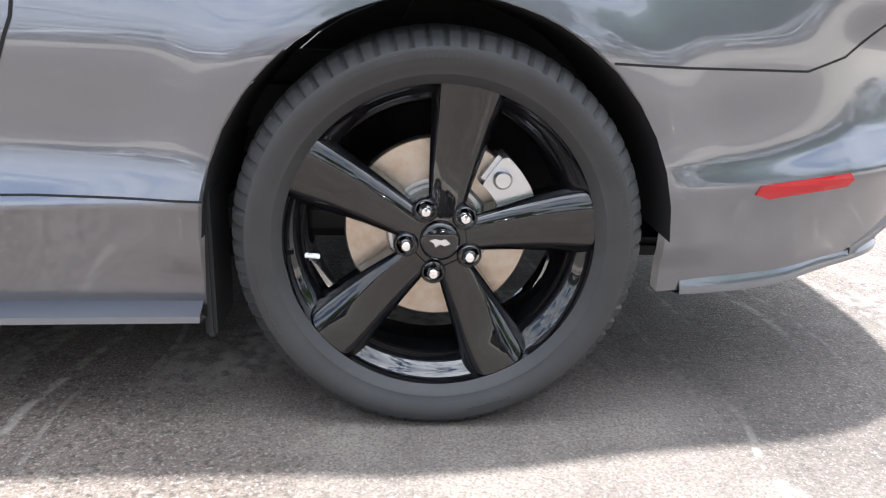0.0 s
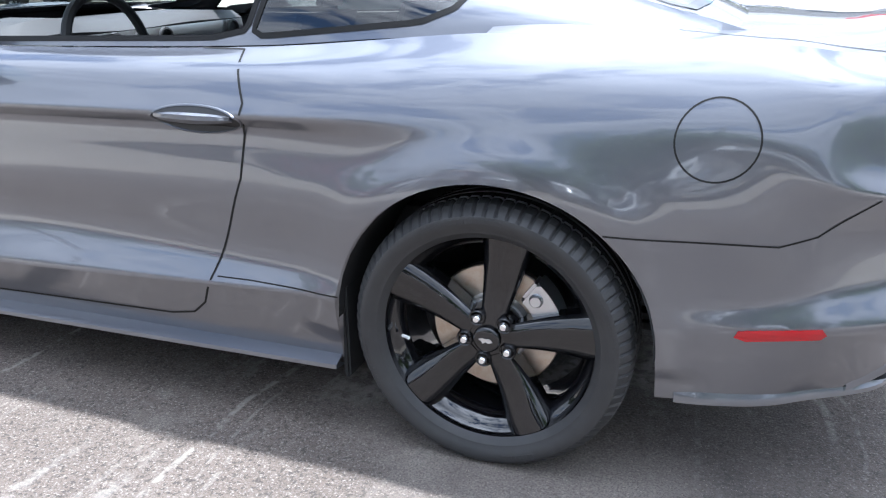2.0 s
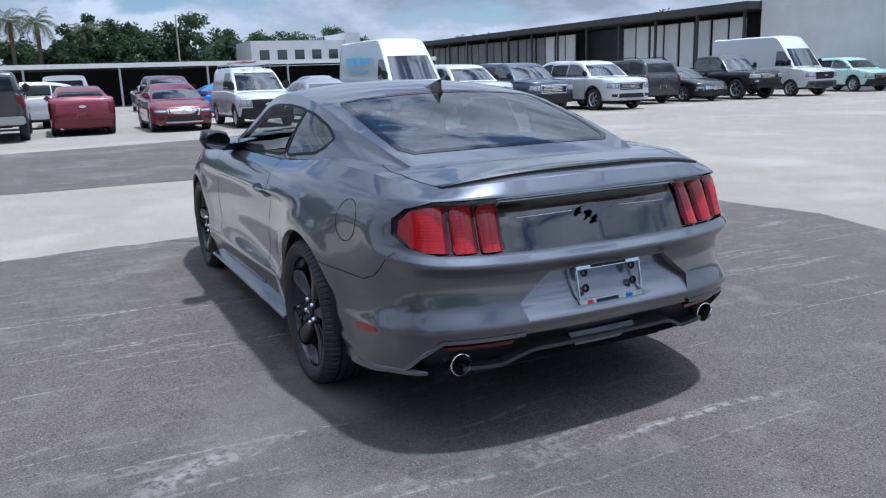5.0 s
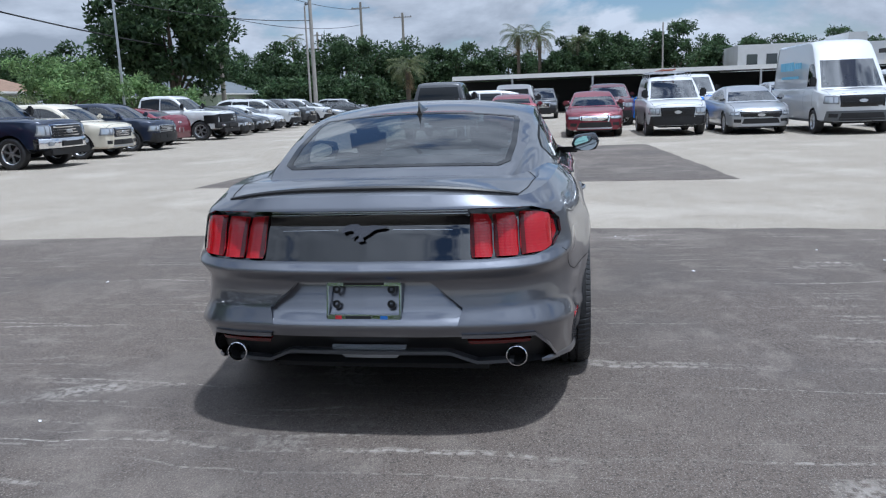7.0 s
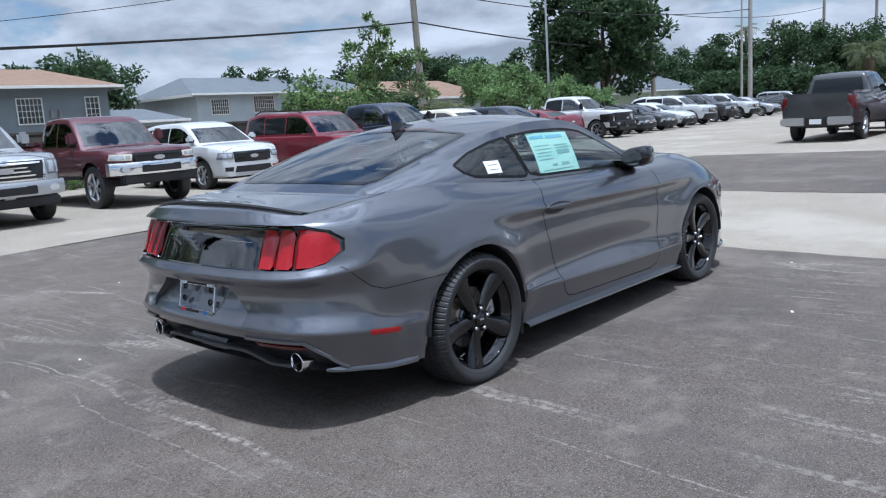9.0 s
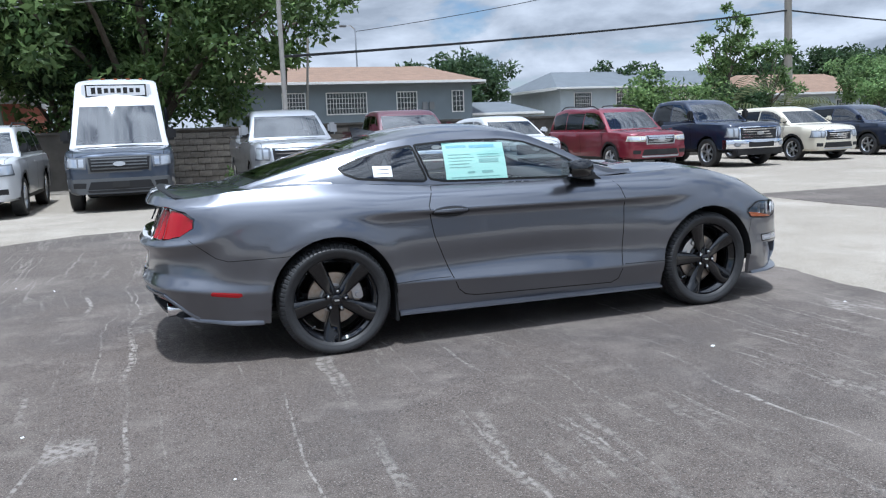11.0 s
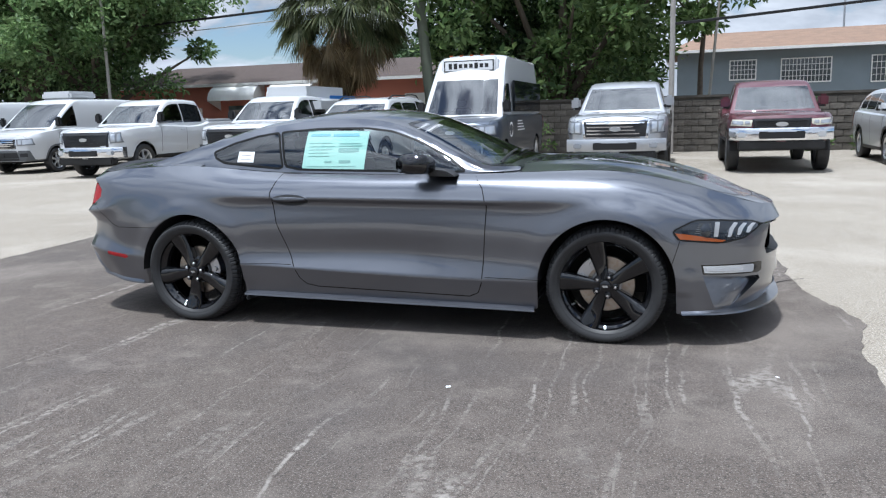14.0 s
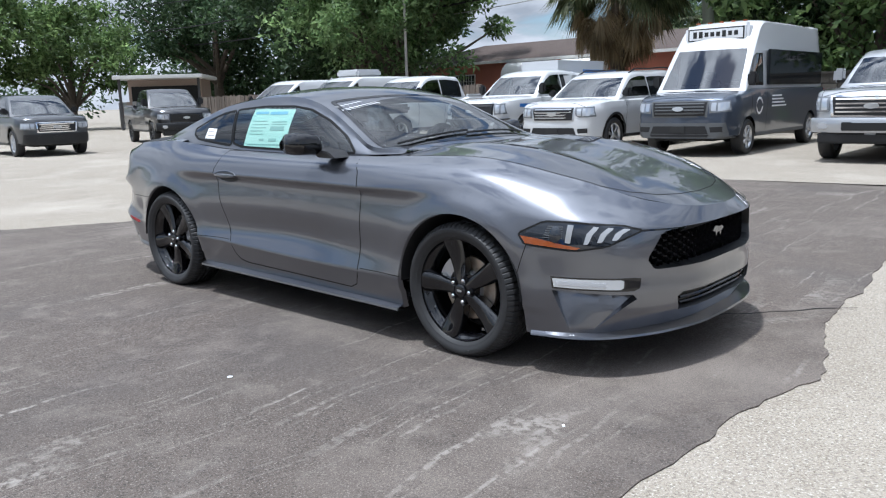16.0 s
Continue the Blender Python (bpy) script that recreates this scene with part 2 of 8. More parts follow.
def lathe(bm, profile, n=48, axis="y"):
    """Turns a profile of (radius, height) round an axis."""
    rings = []
    for k in range(n):
        a = 2 * math.pi * k / n
        ring = []
        for r, h in profile:
            c, s = r * math.cos(a), r * math.sin(a)
            ring.append(bm.verts.new((c, h, s) if axis == "y" else (c, s, h) if axis == "z" else (h, c, s)))
        rings.append(ring)
    for k in range(n):
        a, b = rings[k], rings[(k + 1) % n]
        for i in range(len(profile) - 1):
            bm.faces.new((a[i], a[i + 1], b[i + 1], b[i]))
    return rings


def prism(bm, outline, y0, y1, bevel=0.0):
    """An outline in (x, z) pushed from y0 to y1."""
    a = [bm.verts.new((x, y0, z)) for x, z in outline]
    b = [bm.verts.new((x, y1, z)) for x, z in outline]
    fs = [bm.faces.new(a), bm.faces.new(b[::-1])]
    for k in range(len(a)):
        j = (k + 1) % len(a)
        fs.append(bm.faces.new((a[k], b[k], b[j], a[j])))
    if bevel:
        bmesh.ops.bevel(bm, geom=list({e for f in fs for e in f.edges}), offset=bevel, segments=2, affect="EDGES")


def knots(table, x, smooth=True):
    """Values between the rows (x, a, b, ...) of a table."""
    xs = [r[0] for r in table]
    if x <= xs[0]:
        return list(table[0][1:])
    if x >= xs[-1]:
        return list(table[-1][1:])
    k = max(i for i in range(len(xs) - 1) if xs[i] <= x)
    t = (x - xs[k]) / (xs[k + 1] - xs[k])
    p1, p2 = table[k][1:], table[k + 1][1:]
    if not smooth:
        return [a + (b - a) * t for a, b in zip(p1, p2)]
    p0 = table[k - 1] if k else None
    p3 = table[k + 2] if k + 2 < len(table) else None
    h = xs[k + 1] - xs[k]
    out = []
    for i, (a, b) in enumerate(zip(p1, p2)):
        s = (b - a) / h
        s0 = (a - p0[i + 1]) / (xs[k] - p0[0]) if p0 else s
        s1 = (p3[i + 1] - b) / (p3[0] - xs[k + 1]) if p3 else s
        m1 = 0.5 * (s0 + s) if s0 * s > 0 else 0.0
        m2 = 0.5 * (s1 + s) if s1 * s > 0 else 0.0
        if not p0:
            m1 = s
        if not p3:
            m2 = s
        out.append(a * (2 * t**3 - 3 * t**2 + 1) + b * (3 * t**2 - 2 * t**3) + h * (m1 * (t**3 - 2 * t**2 + t) + m2 * (t**3 - t**2)))
    return out


def spline(points, per=8):
    """Catmull-Rom curve through points."""
    p = [Vector(q) for q in points]
    out = []
    for k in range(len(p) - 1):
        a, b, c, d = p[max(k - 1, 0)], p[k], p[k + 1], p[min(k + 2, len(p) - 1)]
        for s in range(per):
            t = s / per
            out.append(0.5 * ((2 * b) + (c - a) * t + (2 * a - 5 * b + 4 * c - d) * t * t + (3 * b - a - 3 * c + d) * t**3))
    out.append(p[-1])
    return out


def skin(bm, rows, close=False):
    """Faces between rows of points."""
    vs = [[bm.verts.new(p) for p in r] for r in rows]
    for a, b in zip(vs, vs[1:]):
        for k in range(len(a) - 1):
            bm.faces.new((a[k], a[k + 1], b[k + 1], b[k]))
        if close:
            bm.faces.new((a[-1], a[0], b[0], b[-1]))
    return vs


def mirror_y(bm, weld=0.0005):
    g = bmesh.ops.duplicate(bm, geom=list(bm.verts) + list(bm.edges) + list(bm.faces))["geom"]
    vs = [v for v in g if isinstance(v, bmesh.types.BMVert)]
    for v in vs:
        v.co.y = -v.co.y
    bmesh.ops.reverse_faces(bm, faces=[f for f in g if isinstance(f, bmesh.types.BMFace)])
    bmesh.ops.remove_doubles(bm, verts=[v for v in bm.verts if abs(v.co.y) < 0.002], dist=weld)


def face_out(bm, centre=(0, 0, 0.5)):
    """Turns all faces of an open skin so that most of them look away from its middle."""
    bm.normal_update()
    c = Vector(centre)
    if sum((1 if f.normal.dot(f.calc_center_median() - c) > 0 else -1) for f in bm.faces) < 0:
        bmesh.ops.reverse_faces(bm, faces=bm.faces)
    bm.normal_update()


PLANES = {"y": (0, 2), "x": (1, 2), "z": (0, 1)}


def cut_out(bm, poly, axis, keep):
    """Cuts a convex outline, seen along an axis, into the faces for which keep(centre) holds; gives the faces inside it."""
    i, j = PLANES[axis]
    cx, cy = sum(p[0] for p in poly) / len(poly), sum(p[1] for p in poly) / len(poly)
    faces = [f for f in bm.faces if keep(f.calc_center_median())]
    for k in range(len(poly)):
        a, b = poly[k], poly[(k + 1) % len(poly)]
        co, no = Vector((0, 0, 0)), Vector((0, 0, 0))
        co[i], co[j] = a
        no[i], no[j] = b[1] - a[1], a[0] - b[0]
        if no[i] * (cx - a[0]) + no[j] * (cy - a[1]) > 0:
            no = -no
        no.normalize()
        es = {e for f in faces for e in f.edges}
        vs = {v for f in faces for v in f.verts}
        mark = set(bm.faces)
        r = bmesh.ops.bisect_plane(bm, geom=list(faces) + list(es) + list(vs), plane_co=co, plane_no=no, dist=1e-6)
        cand = {f for f in r["geom"] if isinstance(f, bmesh.types.BMFace)} | {f for f in faces if f.is_valid}
        faces = [f for f in cand if f.is_valid and (f.calc_center_median() - co).dot(no) < 0]
    return faces


def lift_out(bm, faces, take=True):
    """Gives faces of a bmesh as a bmesh of their own, and takes them out of it."""
    got = bmesh.new()
    at = {}
    held = bm.verts.layers.float_vector.get("whole_normal")
    kept = got.verts.layers.float_vector.new("whole_normal") if held else None
    for f in faces:
        for v in f.verts:
            if v not in at:
                at[v] = got.verts.new(v.co)
                if held:
                    at[v][kept] = v[held]
    for f in faces:
        got.faces.new([at[v] for v in f.verts])
    if take:
        bmesh.ops.delete(bm, geom=faces, context="FACES")
    return got


def patch(src, poly, axis, keep, out=0.002, thick=0.004):
    """A piece of a surface inside an outline, lifted off it by a height or a function of the place, with a rim."""
    i, j = PLANES[axis]
    (u0, u1), (v0, v1) = [(min(p[k] for p in poly) - 0.002, max(p[k] for p in poly) + 0.002) for k in (0, 1)]
    near = []
    for f in src.faces:
        us, vs = [v.co[i] for v in f.verts], [v.co[j] for v in f.verts]
        if max(us) >= u0 and min(us) <= u1 and max(vs) >= v0 and min(vs) <= v1 and keep(f.calc_center_median()):
            near.append(f)
    bm = lift_out(src, near, False)
    got = lift_out(bm, cut_out(bm, poly, axis, lambda c: True))
    bm.free()
    got.normal_update()
    high = out if callable(out) else (lambda c: out)
    up = {v: high(v.co) for v in got.verts}
    for v in got.verts:
        v.co = v.co + v.normal * up[v]
    rim = [e for e in got.edges if e.is_boundary]
    nrm = {v: (v.normal.copy(), up[v]) for v in got.verts}
    r = bmesh.ops.extrude_edge_only(got, edges=rim)
    moved = [v for v in r["geom"] if isinstance(v, bmesh.types.BMVert)]
    for v in moved:
        best = min((e.other_vert(v) for e in v.link_edges), key=lambda o: (o.co - v.co).length)
        n, h = nrm.get(best, (Vector((0, 0, 0)), 0))
        v.co = v.co - n * (thick + max(h, 0))
    return got


def soft(poly, times=2, cut=0.16):
    """An outline with its corners rounded off."""
    p = [Vector(q) for q in poly]
    for _ in range(times):
        p = [q for a, b in zip(p, p[1:] + p[:1]) for q in (a.lerp(b, cut), a.lerp(b, 1 - cut))]
    return [tuple(q) for q in p]


def ellipse(cx, cy, rx, ry, n=24, a0=0.0, a1=2 * math.pi):
    return [(cx + rx * math.cos(a0 + (a1 - a0) * k / n), cy + ry * math.sin(a0 + (a1 - a0) * k / n)) for k in range(n)]


def ground_material(name, base, pale, dark, grain, pebbles, speck):
    """Bleached concrete or asphalt: broad stains, mid patches, stones and scuffs."""
    m = material(name, base, 0.86)
    vary(m, 0.16, 0.55, 5, dark, 0.42, 0.72)
    vary(m, 0.9, 0.5, 6, pale, 0.48, 0.75)
    vary(m, 9.0, 0.35, 5, dark, 0.45, 0.7)
    vary(m, grain, 0.9, 2, speck, 0.54, 0.68)
    vary(m, grain * 0.7, 0.85, 2, tuple(0.6 * q for q in dark), 0.52, 0.66)
    bumpy(m, pebbles, 0.55, 0.006, "noise", 4)
    return m



def scuffs(m, turn, scale, cover, width):
    """Broken pale scratch lines in one direction, fading in and out in patches."""
    t = m.node_tree
    n, l = t.nodes, t.links
    b = n["Principled BSDF"]
    co = n.new("ShaderNodeTexCoord")
    warp = n.new("ShaderNodeTexNoise")
    warp.inputs["Scale"].default_value, warp.inputs["Detail"].default_value = 0.8, 3
    addv = n.new("ShaderNodeVectorMath")
    addv.operation = "MULTIPLY_ADD"
    addv.inputs[1].default_value = (0.35, 0.35, 0)
    mp = n.new("ShaderNodeMapping")
    mp.inputs["Rotation"].default_value = (0, 0, radians(turn))
    mp.inputs["Scale"].default_value = (scale, scale * 0.05, 1)
    vo = n.new("ShaderNodeTexVoronoi")
    vo.feature = "DISTANCE_TO_EDGE"
    vo.inputs["Scale"].default_value = 1.0
    line = n.new("ShaderNodeMapRange")
    line.inputs["From Min"].default_value, line.inputs["From Max"].default_value = width, width * 0.45
    msk = n.new("ShaderNodeTexNoise")
    msk.noise_dimensions = "4D"
    msk.inputs["W"].default_value = 4.3 + turn
    msk.inputs["Scale"].default_value, msk.inputs["Detail"].default_value = 0.9, 6
    mr = n.new("ShaderNodeMapRange")
    mr.inputs["From Min"].default_value, mr.inputs["From Max"].default_value = 0.50, 0.66
    grit = n.new("ShaderNodeTexNoise")
    grit.inputs["Scale"].default_value, grit.inputs["Detail"].default_value = 28, 3
    gr = n.new("ShaderNodeMapRange")
    gr.inputs["From Min"].default_value, gr.inputs["From Max"].default_value = 0.40, 0.58
    m1, m2, m3 = (n.new("ShaderNodeMath") for _ in range(3))
    for q in (m1, m2, m3):
        q.operation = "MULTIPLY"
    m3.inputs[1].default_value = cover * 1.25
    mx = n.new("ShaderNodeMix")
    mx.data_type = "RGBA"
    mx.inputs["B"].default_value = (0.36, 0.335, 0.30, 1)
    l.new(co.outputs["Object"], warp.inputs["Vector"])
    l.new(warp.outputs["Color"], addv.inputs[0])
    l.new(co.outputs["Object"], addv.inputs[2])
    l.new(addv.outputs[0], mp.inputs["Vector"])
    l.new(mp.outputs[0], vo.inputs["Vector"])
    l.new(vo.outputs["Distance"], line.inputs["Value"])
    l.new(co.outputs["Object"], msk.inputs["Vector"])
    l.new(msk.outputs["Fac"], mr.inputs["Value"])
    l.new(co.outputs["Object"], grit.inputs["Vector"])
    l.new(grit.outputs["Fac"], gr.inputs["Value"])
    l.new(line.outputs[0], m1.inputs[0])
    l.new(mr.outputs[0], m1.inputs[1])
    l.new(m1.outputs[0], m2.inputs[0])
    l.new(gr.outputs[0], m2.inputs[1])
    l.new(m2.outputs[0], m3.inputs[0])
    l.new(m3.outputs[0], mx.inputs["Factor"])
    l.new(b.inputs["Base Color"].links[0].from_socket, mx.inputs["A"])
    l.new(mx.outputs["Result"], b.inputs["Base Color"])


CONCRETE = ground_material("bleached lot surface", (0.285, 0.248, 0.198), (0.385, 0.345, 0.285), (0.185, 0.153, 0.116), 130, 150, (0.42, 0.40, 0.36))
ASPHALT = ground_material("dark patched asphalt", (0.114, 0.092, 0.076), (0.180, 0.150, 0.130), (0.056, 0.047, 0.042), 130, 150, (0.235, 0.21, 0.19))
# pale dust drifts and scuff streaks over the asphalt
vary(ASPHALT, 0.42, 0.6, 5, (0.060, 0.054, 0.052), 0.50, 0.66)
vary(ASPHALT, 0.6, 0.7, 6, (0.22, 0.19, 0.165), 0.52, 0.70)
vary(ASPHALT, 3.5, 0.5, 6, (0.20, 0.175, 0.15), 0.54, 0.70)
vary(ASPHALT, 190, 0.62, 3, (0.048, 0.038, 0.032), 0.48, 0.62)
vary(ASPHALT, 140, 0.65, 2, (0.27, 0.235, 0.195), 0.62, 0.72)
scuffs(ASPHALT, 7, 3.2, 0.42, 0.026)
scuffs(ASPHALT, -38, 2.4, 0.36, 0.020)
scuffs(ASPHALT, 86, 2.8, 0.22, 0.016)
scuffs(ASPHALT, -12, 1.3, 0.5, 0.009)
scuffs(ASPHALT, 48, 1.1, 0.5, 0.008)
# drip stains and dusty drifts on the pale surface
vary(CONCRETE, 0.34, 0.5, 6, (0.43, 0.39, 0.335), 0.52, 0.66)
vary(CONCRETE, 1.6, 0.55, 7, (0.19, 0.165, 0.135), 0.56, 0.72)
vary(CONCRETE, 42, 0.75, 4, (0.17, 0.15, 0.125), 0.55, 0.64)
vary(CONCRETE, 75, 0.8, 3, (0.49, 0.46, 0.405), 0.57, 0.64)
scuffs(CONCRETE, 64, 1.6, 0.25, 0.02)

bm = bmesh.new()
skin(bm, [[(x, y, 0) for x in (-2500, -120, -40, 0, 40, 120, 2500)] for y in (-2500, -120, -40, 0, 40, 120, 2500)])
tagged(part("ground", bm, CONCRETE, smooth=False), "sun-bleached pale concrete car lot", "ground", kind="structure")


def rough_slab(name, outline, top, mat, label, jitter=0.045, seed=3):
    """A thin flat slab with a ragged edge."""
    rnd = random.Random(seed)
    pts = []
    for k in range(len(outline)):
        a, b = Vector(outline[k]), Vector(outline[(k + 1) % len(outline)])
        n = max(2, int((b - a).length / 0.06))
        nor = Vector((b.y - a.y, a.x - b.x)).normalized()
        for s in range(n):
            p = a.lerp(b, s / n)
            w = noise.noise(Vector((p.x * 1.3, p.y * 1.3, seed))) * jitter * 1.6 + noise.noise(Vector((p.x * 5, p.y * 5, seed))) * jitter * 0.7
            p = p + nor * (w + rnd.uniform(-0.2, 0.2) * jitter)
            pts.append(p)
    bm = bmesh.new()
    up = [bm.verts.new((p.x, p.y, top)) for p in pts]
    dn = [bm.verts.new((p.x, p.y, -0.01)) for p in pts]
    bm.faces.new(up)
    for k in range(len(pts)):
        j = (k + 1) % len(pts)
        bm.faces.new((up[k], dn[k], dn[j], up[j]))
    bmesh.ops.triangulate(bm, faces=[f for f in bm.faces if len(f.verts) > 4])
    return tagged(part(name, bm, mat, smooth=False), label, "pavement", kind="structure")


rough_slab("pavement_asphalt", [(2.45, -4.3), (2.66, -2.2), (2.68, -0.9), (2.84, -0.2), (2.66, 0.6), (2.5, 2.8), (2.33, 5.4), (2.45, 7.6), (1.3, 7.4), (-0.7, 7.35),
                                (-3.5, 7.0), (-5.0, 6.0), (-4.95, 2.7), (-4.8, 0.4), (-5.6, -0.9), (-6.6, -4.4), (-2.2, -3.9), (0.0, -4.5)],
           0.006, ASPHALT, "dark worn asphalt patch under the parked coupe")
rough_slab("pavement_strip", [(7.35, 5.6), (7.2, -3.5), (16.2, -3.0), (14.8, 5.0)], 0.006, ASPHALT, "dark asphalt strip across the pale lot", 0.04, 9)

from mathutils.bvhtree import BVHTree

b = bmesh.new()
crack = [(2.02, .40), (2.13, .58), (2.22, .64), (2.31, .76), (2.42, .86), (2.50, .98), (2.62, 1.08), (2.68, 1.12)]
for k in range(len(crack) - 1):
    a, c = Vector((*crack[k], .0065)), Vector((*crack[k + 1], .0065))
    side = (c - a).cross(Vector((0, 0, 1))).normalized()
    w0, w1 = .003 + .0025 * (k % 3), .003 + .0025 * ((k + 1) % 3)
    up = Vector((0, 0, .002))
    b.faces.new([b.verts.new(q) for q in (a - side * w0 + up, c - side * w1 + up, c + side * w1 + up, a + side * w0 + up)])
tagged(part("pavement_crack", b, SEAM), "thin dark crack in the asphalt", "crack", kind="structure")
b = bmesh.new()
rnd = random.Random(8)
rings = []
for r, z in ((.21, .004), (.17, .013), (.14, .016), (.11, .010), (.05, .008)):
    rings.append([Vector((.62 + r * 1.0 * math.cos(2 * math.pi * k / 26) * rnd.uniform(.86, 1.14), -3.31 + r * .8 * math.sin(2 * math.pi * k / 26) * rnd.uniform(.86, 1.14), z + rnd.uniform(-.003, .004) * (z > .005))) for k in range(26)])
skin(b, rings, True)
b.faces.new([b.verts.new(p) for p in rings[-1]])
tagged(part("pothole", b, ASPHALT, smooth=False), "small broken patch with a raised crumbling rim in the asphalt", "pothole")

# ---- the grey coupe ----
RX, FX, AXLE = -1.36, 1.36, 0.338
# feature lines from the middle of the tail along the side to the middle of the nose
# each row: the line's name, its points, and how sharp its crease is at each of them
def body_line(points, crease):
    return spline(points, PER), [q for k in range(len(crease) - 1) for q in [crease[k] + (crease[k + 1] - crease[k]) * t / PER for t in range(PER)]] + [crease[-1]]


PER = 14
SIDE = (RX, -.75, 0, .65, FX)


def side_points(ys, zs):
    return [(x, y, z) for x, y, z in zip(SIDE, ys, zs)]


BODY = [
    # lower edge
    body_line([(-2.36, 0, .30), (-2.34, .42, .30), (-2.25, .70, .288), (-2.08, .79, .264), (-1.88, .845, .24)] + side_points((.89, .885, .88, .885, .89), (.225, .215, .205, .195, .185))
              + [(1.80, .865, .195), (2.02, .77, .198), (2.16, .59, .203), (2.265, .30, .206), (2.285, 0, .207)], [0] * 15),
    # foot of the scalloped sill and of the lower bumper belt
    body_line([(-2.445, 0, .44), (-2.425, .42, .44), (-2.325, .705, .44), (-2.12, .828, .41), (-1.88, .866, .39)] + side_points((.925, .918, .920, .920, .928), (.385, .380, .354, .340, .345))
              + [(1.80, .878, .33), (2.035, .785, .31), (2.205, .622, .30), (2.318, .30, .295), (2.332, 0, .295)], [.3] * 10 + [.4, .6, .8, .8, .8]),
    # crease along the sill, edge of the bumper belt
    body_line([(-2.470, 0, .487), (-2.448, .42, .487), (-2.347, .71, .475), (-2.137, .840, .455), (-1.88, .872, .43)] + side_points((.93, .922, .9235, .923, .93), (.410, .394, .368, .354, .37))
              + [(1.80, .882, .40), (2.045, .79, .40), (2.212, .63, .39), (2.325, .30, .385), (2.34, 0, .385)], [.8, .8, .8, .7, .5, .6, 1, 1, 1, .6, .3, .3, .3, .3, .3]),
    # top of the scallop and of the bumper's ledge
    body_line([(-2.438, 0, .562), (-2.413, .42, .562), (-2.31, .690, .556), (-2.11, .815, .53), (-1.88, .861, .478)] + side_points((.935, .898, .876, .898, .93), (.48, .455, .490, .464, .46))
              + [(1.80, .877, .47), (2.04, .786, .47), (2.207, .627, .465), (2.318, .30, .452), (2.333, 0, .452)], [.6, .6, .6, .5, .3, .1, .1, .1, .1, .1, .2, .2, .2, .2, .2]),
    # middle of the flank; on the nose the crease under the lamps
    body_line([(-2.430, 0, .66), (-2.406, .42, .66), (-2.302, .686, .66), (-2.103, .812, .665), (-1.88, .872, .67)] + side_points((.944, .903, .894, .902, .938), (.66, .655, .65, .64, .62))
              + [(1.80, .874, .602), (2.037, .784, .578), (2.207, .624, .550), (2.326, .30, .497), (2.341, 0, .499)], [.1] * 9 + [0, .7, .9, .9, .8, .8]),
    # under the waist crease; on the tail the lower edge of the lip
    body_line([(-2.470, 0, .716), (-2.446, .42, .718), (-2.342, .708, .722), (-2.128, .832, .742), (-1.88, .861, .790)] + side_points((.926, .8885, .8835, .8885, .920), (.795, .808, .800, .792, .775))
              + [(1.80, .863, .69), (2.035, .778, .645), (2.205, .615, .62), (2.325, .30, .61), (2.342, 0, .61)], [.9, .9, .9, .6, .1, 0, .9, .9, .9, .1, .1, .1, .1, .1, .1]),
    # the waist crease; on the tail the upper edge of the lip
    body_line([(-2.442, 0, .752), (-2.418, .42, .754), (-2.316, .692, .759), (-2.112, .822, .782), (-1.88, .855, .842)] + side_points((.909, .921, .918, .921, .907), (.85, .838, .829, .820, .815))
              + [(1.80, .852, .735), (2.03, .765, .712), (2.195, .602, .685), (2.325, .30, .672), (2.345, 0, .675)], [.9, .9, .9, .7, .1, 0, 1, 1, 1, .1, .2, .4, .5, .6, .6]),
    # shoulder
    body_line([(-2.405, 0, .965), (-2.380, .42, .963), (-2.272, .675, .953), (-2.09, .779, .946), (-1.88, .808, .950)] + side_points((.858, .855, .855, .858, .850), (.955, .950, .940, .938, .915))
              + [(1.80, .778, .826), (2.01, .682, .768), (2.17, .545, .728), (2.305, .28, .705), (2.335, 0, .703)], [.7, .7, .6, .3, 0, 0, 0, 0, 0, 0, 0, 0, 0, .2, .2]),
    # edge of hood, cabin and deck
    body_line([(-2.375, 0, 1.014), (-2.345, .42, 1.008), (-2.225, .63, .988), (-2.06, .71, 1.002), (-1.88, .752, 1.022)] + side_points((.785, .790, .790, .785, .715), (1.035, .992, .975, .978, .985))
              + [(1.80, .615, .899), (2.0, .53, .836), (2.14, .43, .785), (2.28, .24, .748), (2.318, 0, .738)], [0] * 15),
]
LINES, CREASE = [q[0] for q in BODY], [q[1] for q in BODY]
SUBS = (8, 3, 6, 8, 7, 4, 8, 8)
rows = []
for k in range(len(LINES) - 1):
    for t in [u / SUBS[k] for u in range(SUBS[k])]:
        row = []
        for i in range(len(LINES[0])):
            b, c = LINES[k][i], LINES[k + 1][i]
            h = (c - b).length
            ends = []
            for q in (k, k + 1):
                own = (c - b) / h
                if 0 < q < len(LINES) - 1:
                    u0, u1 = LINES[q][i] - LINES[q - 1][i], LINES[q + 1][i] - LINES[q][i]
                    mean = (u0 / u0.length * u1.length + u1 / u1.length * u0.length) / (u0.length + u1.length)
                    own = mean.lerp(own, CREASE[q][i])
                ends.append(own * h)
            row.append(b * (2 * t**3 - 3 * t**2 + 1) + c * (3 * t**2 - 2 * t**3) + ends[0] * (t**3 - 2 * t**2 + t) + ends[1] * (t**3 - t**2))
        rows.append(row)
rows.append(LINES[-1])
for r in rows:
    r[0].y = r[-1].y = 0
shell = bmesh.new()
skin(shell, rows)
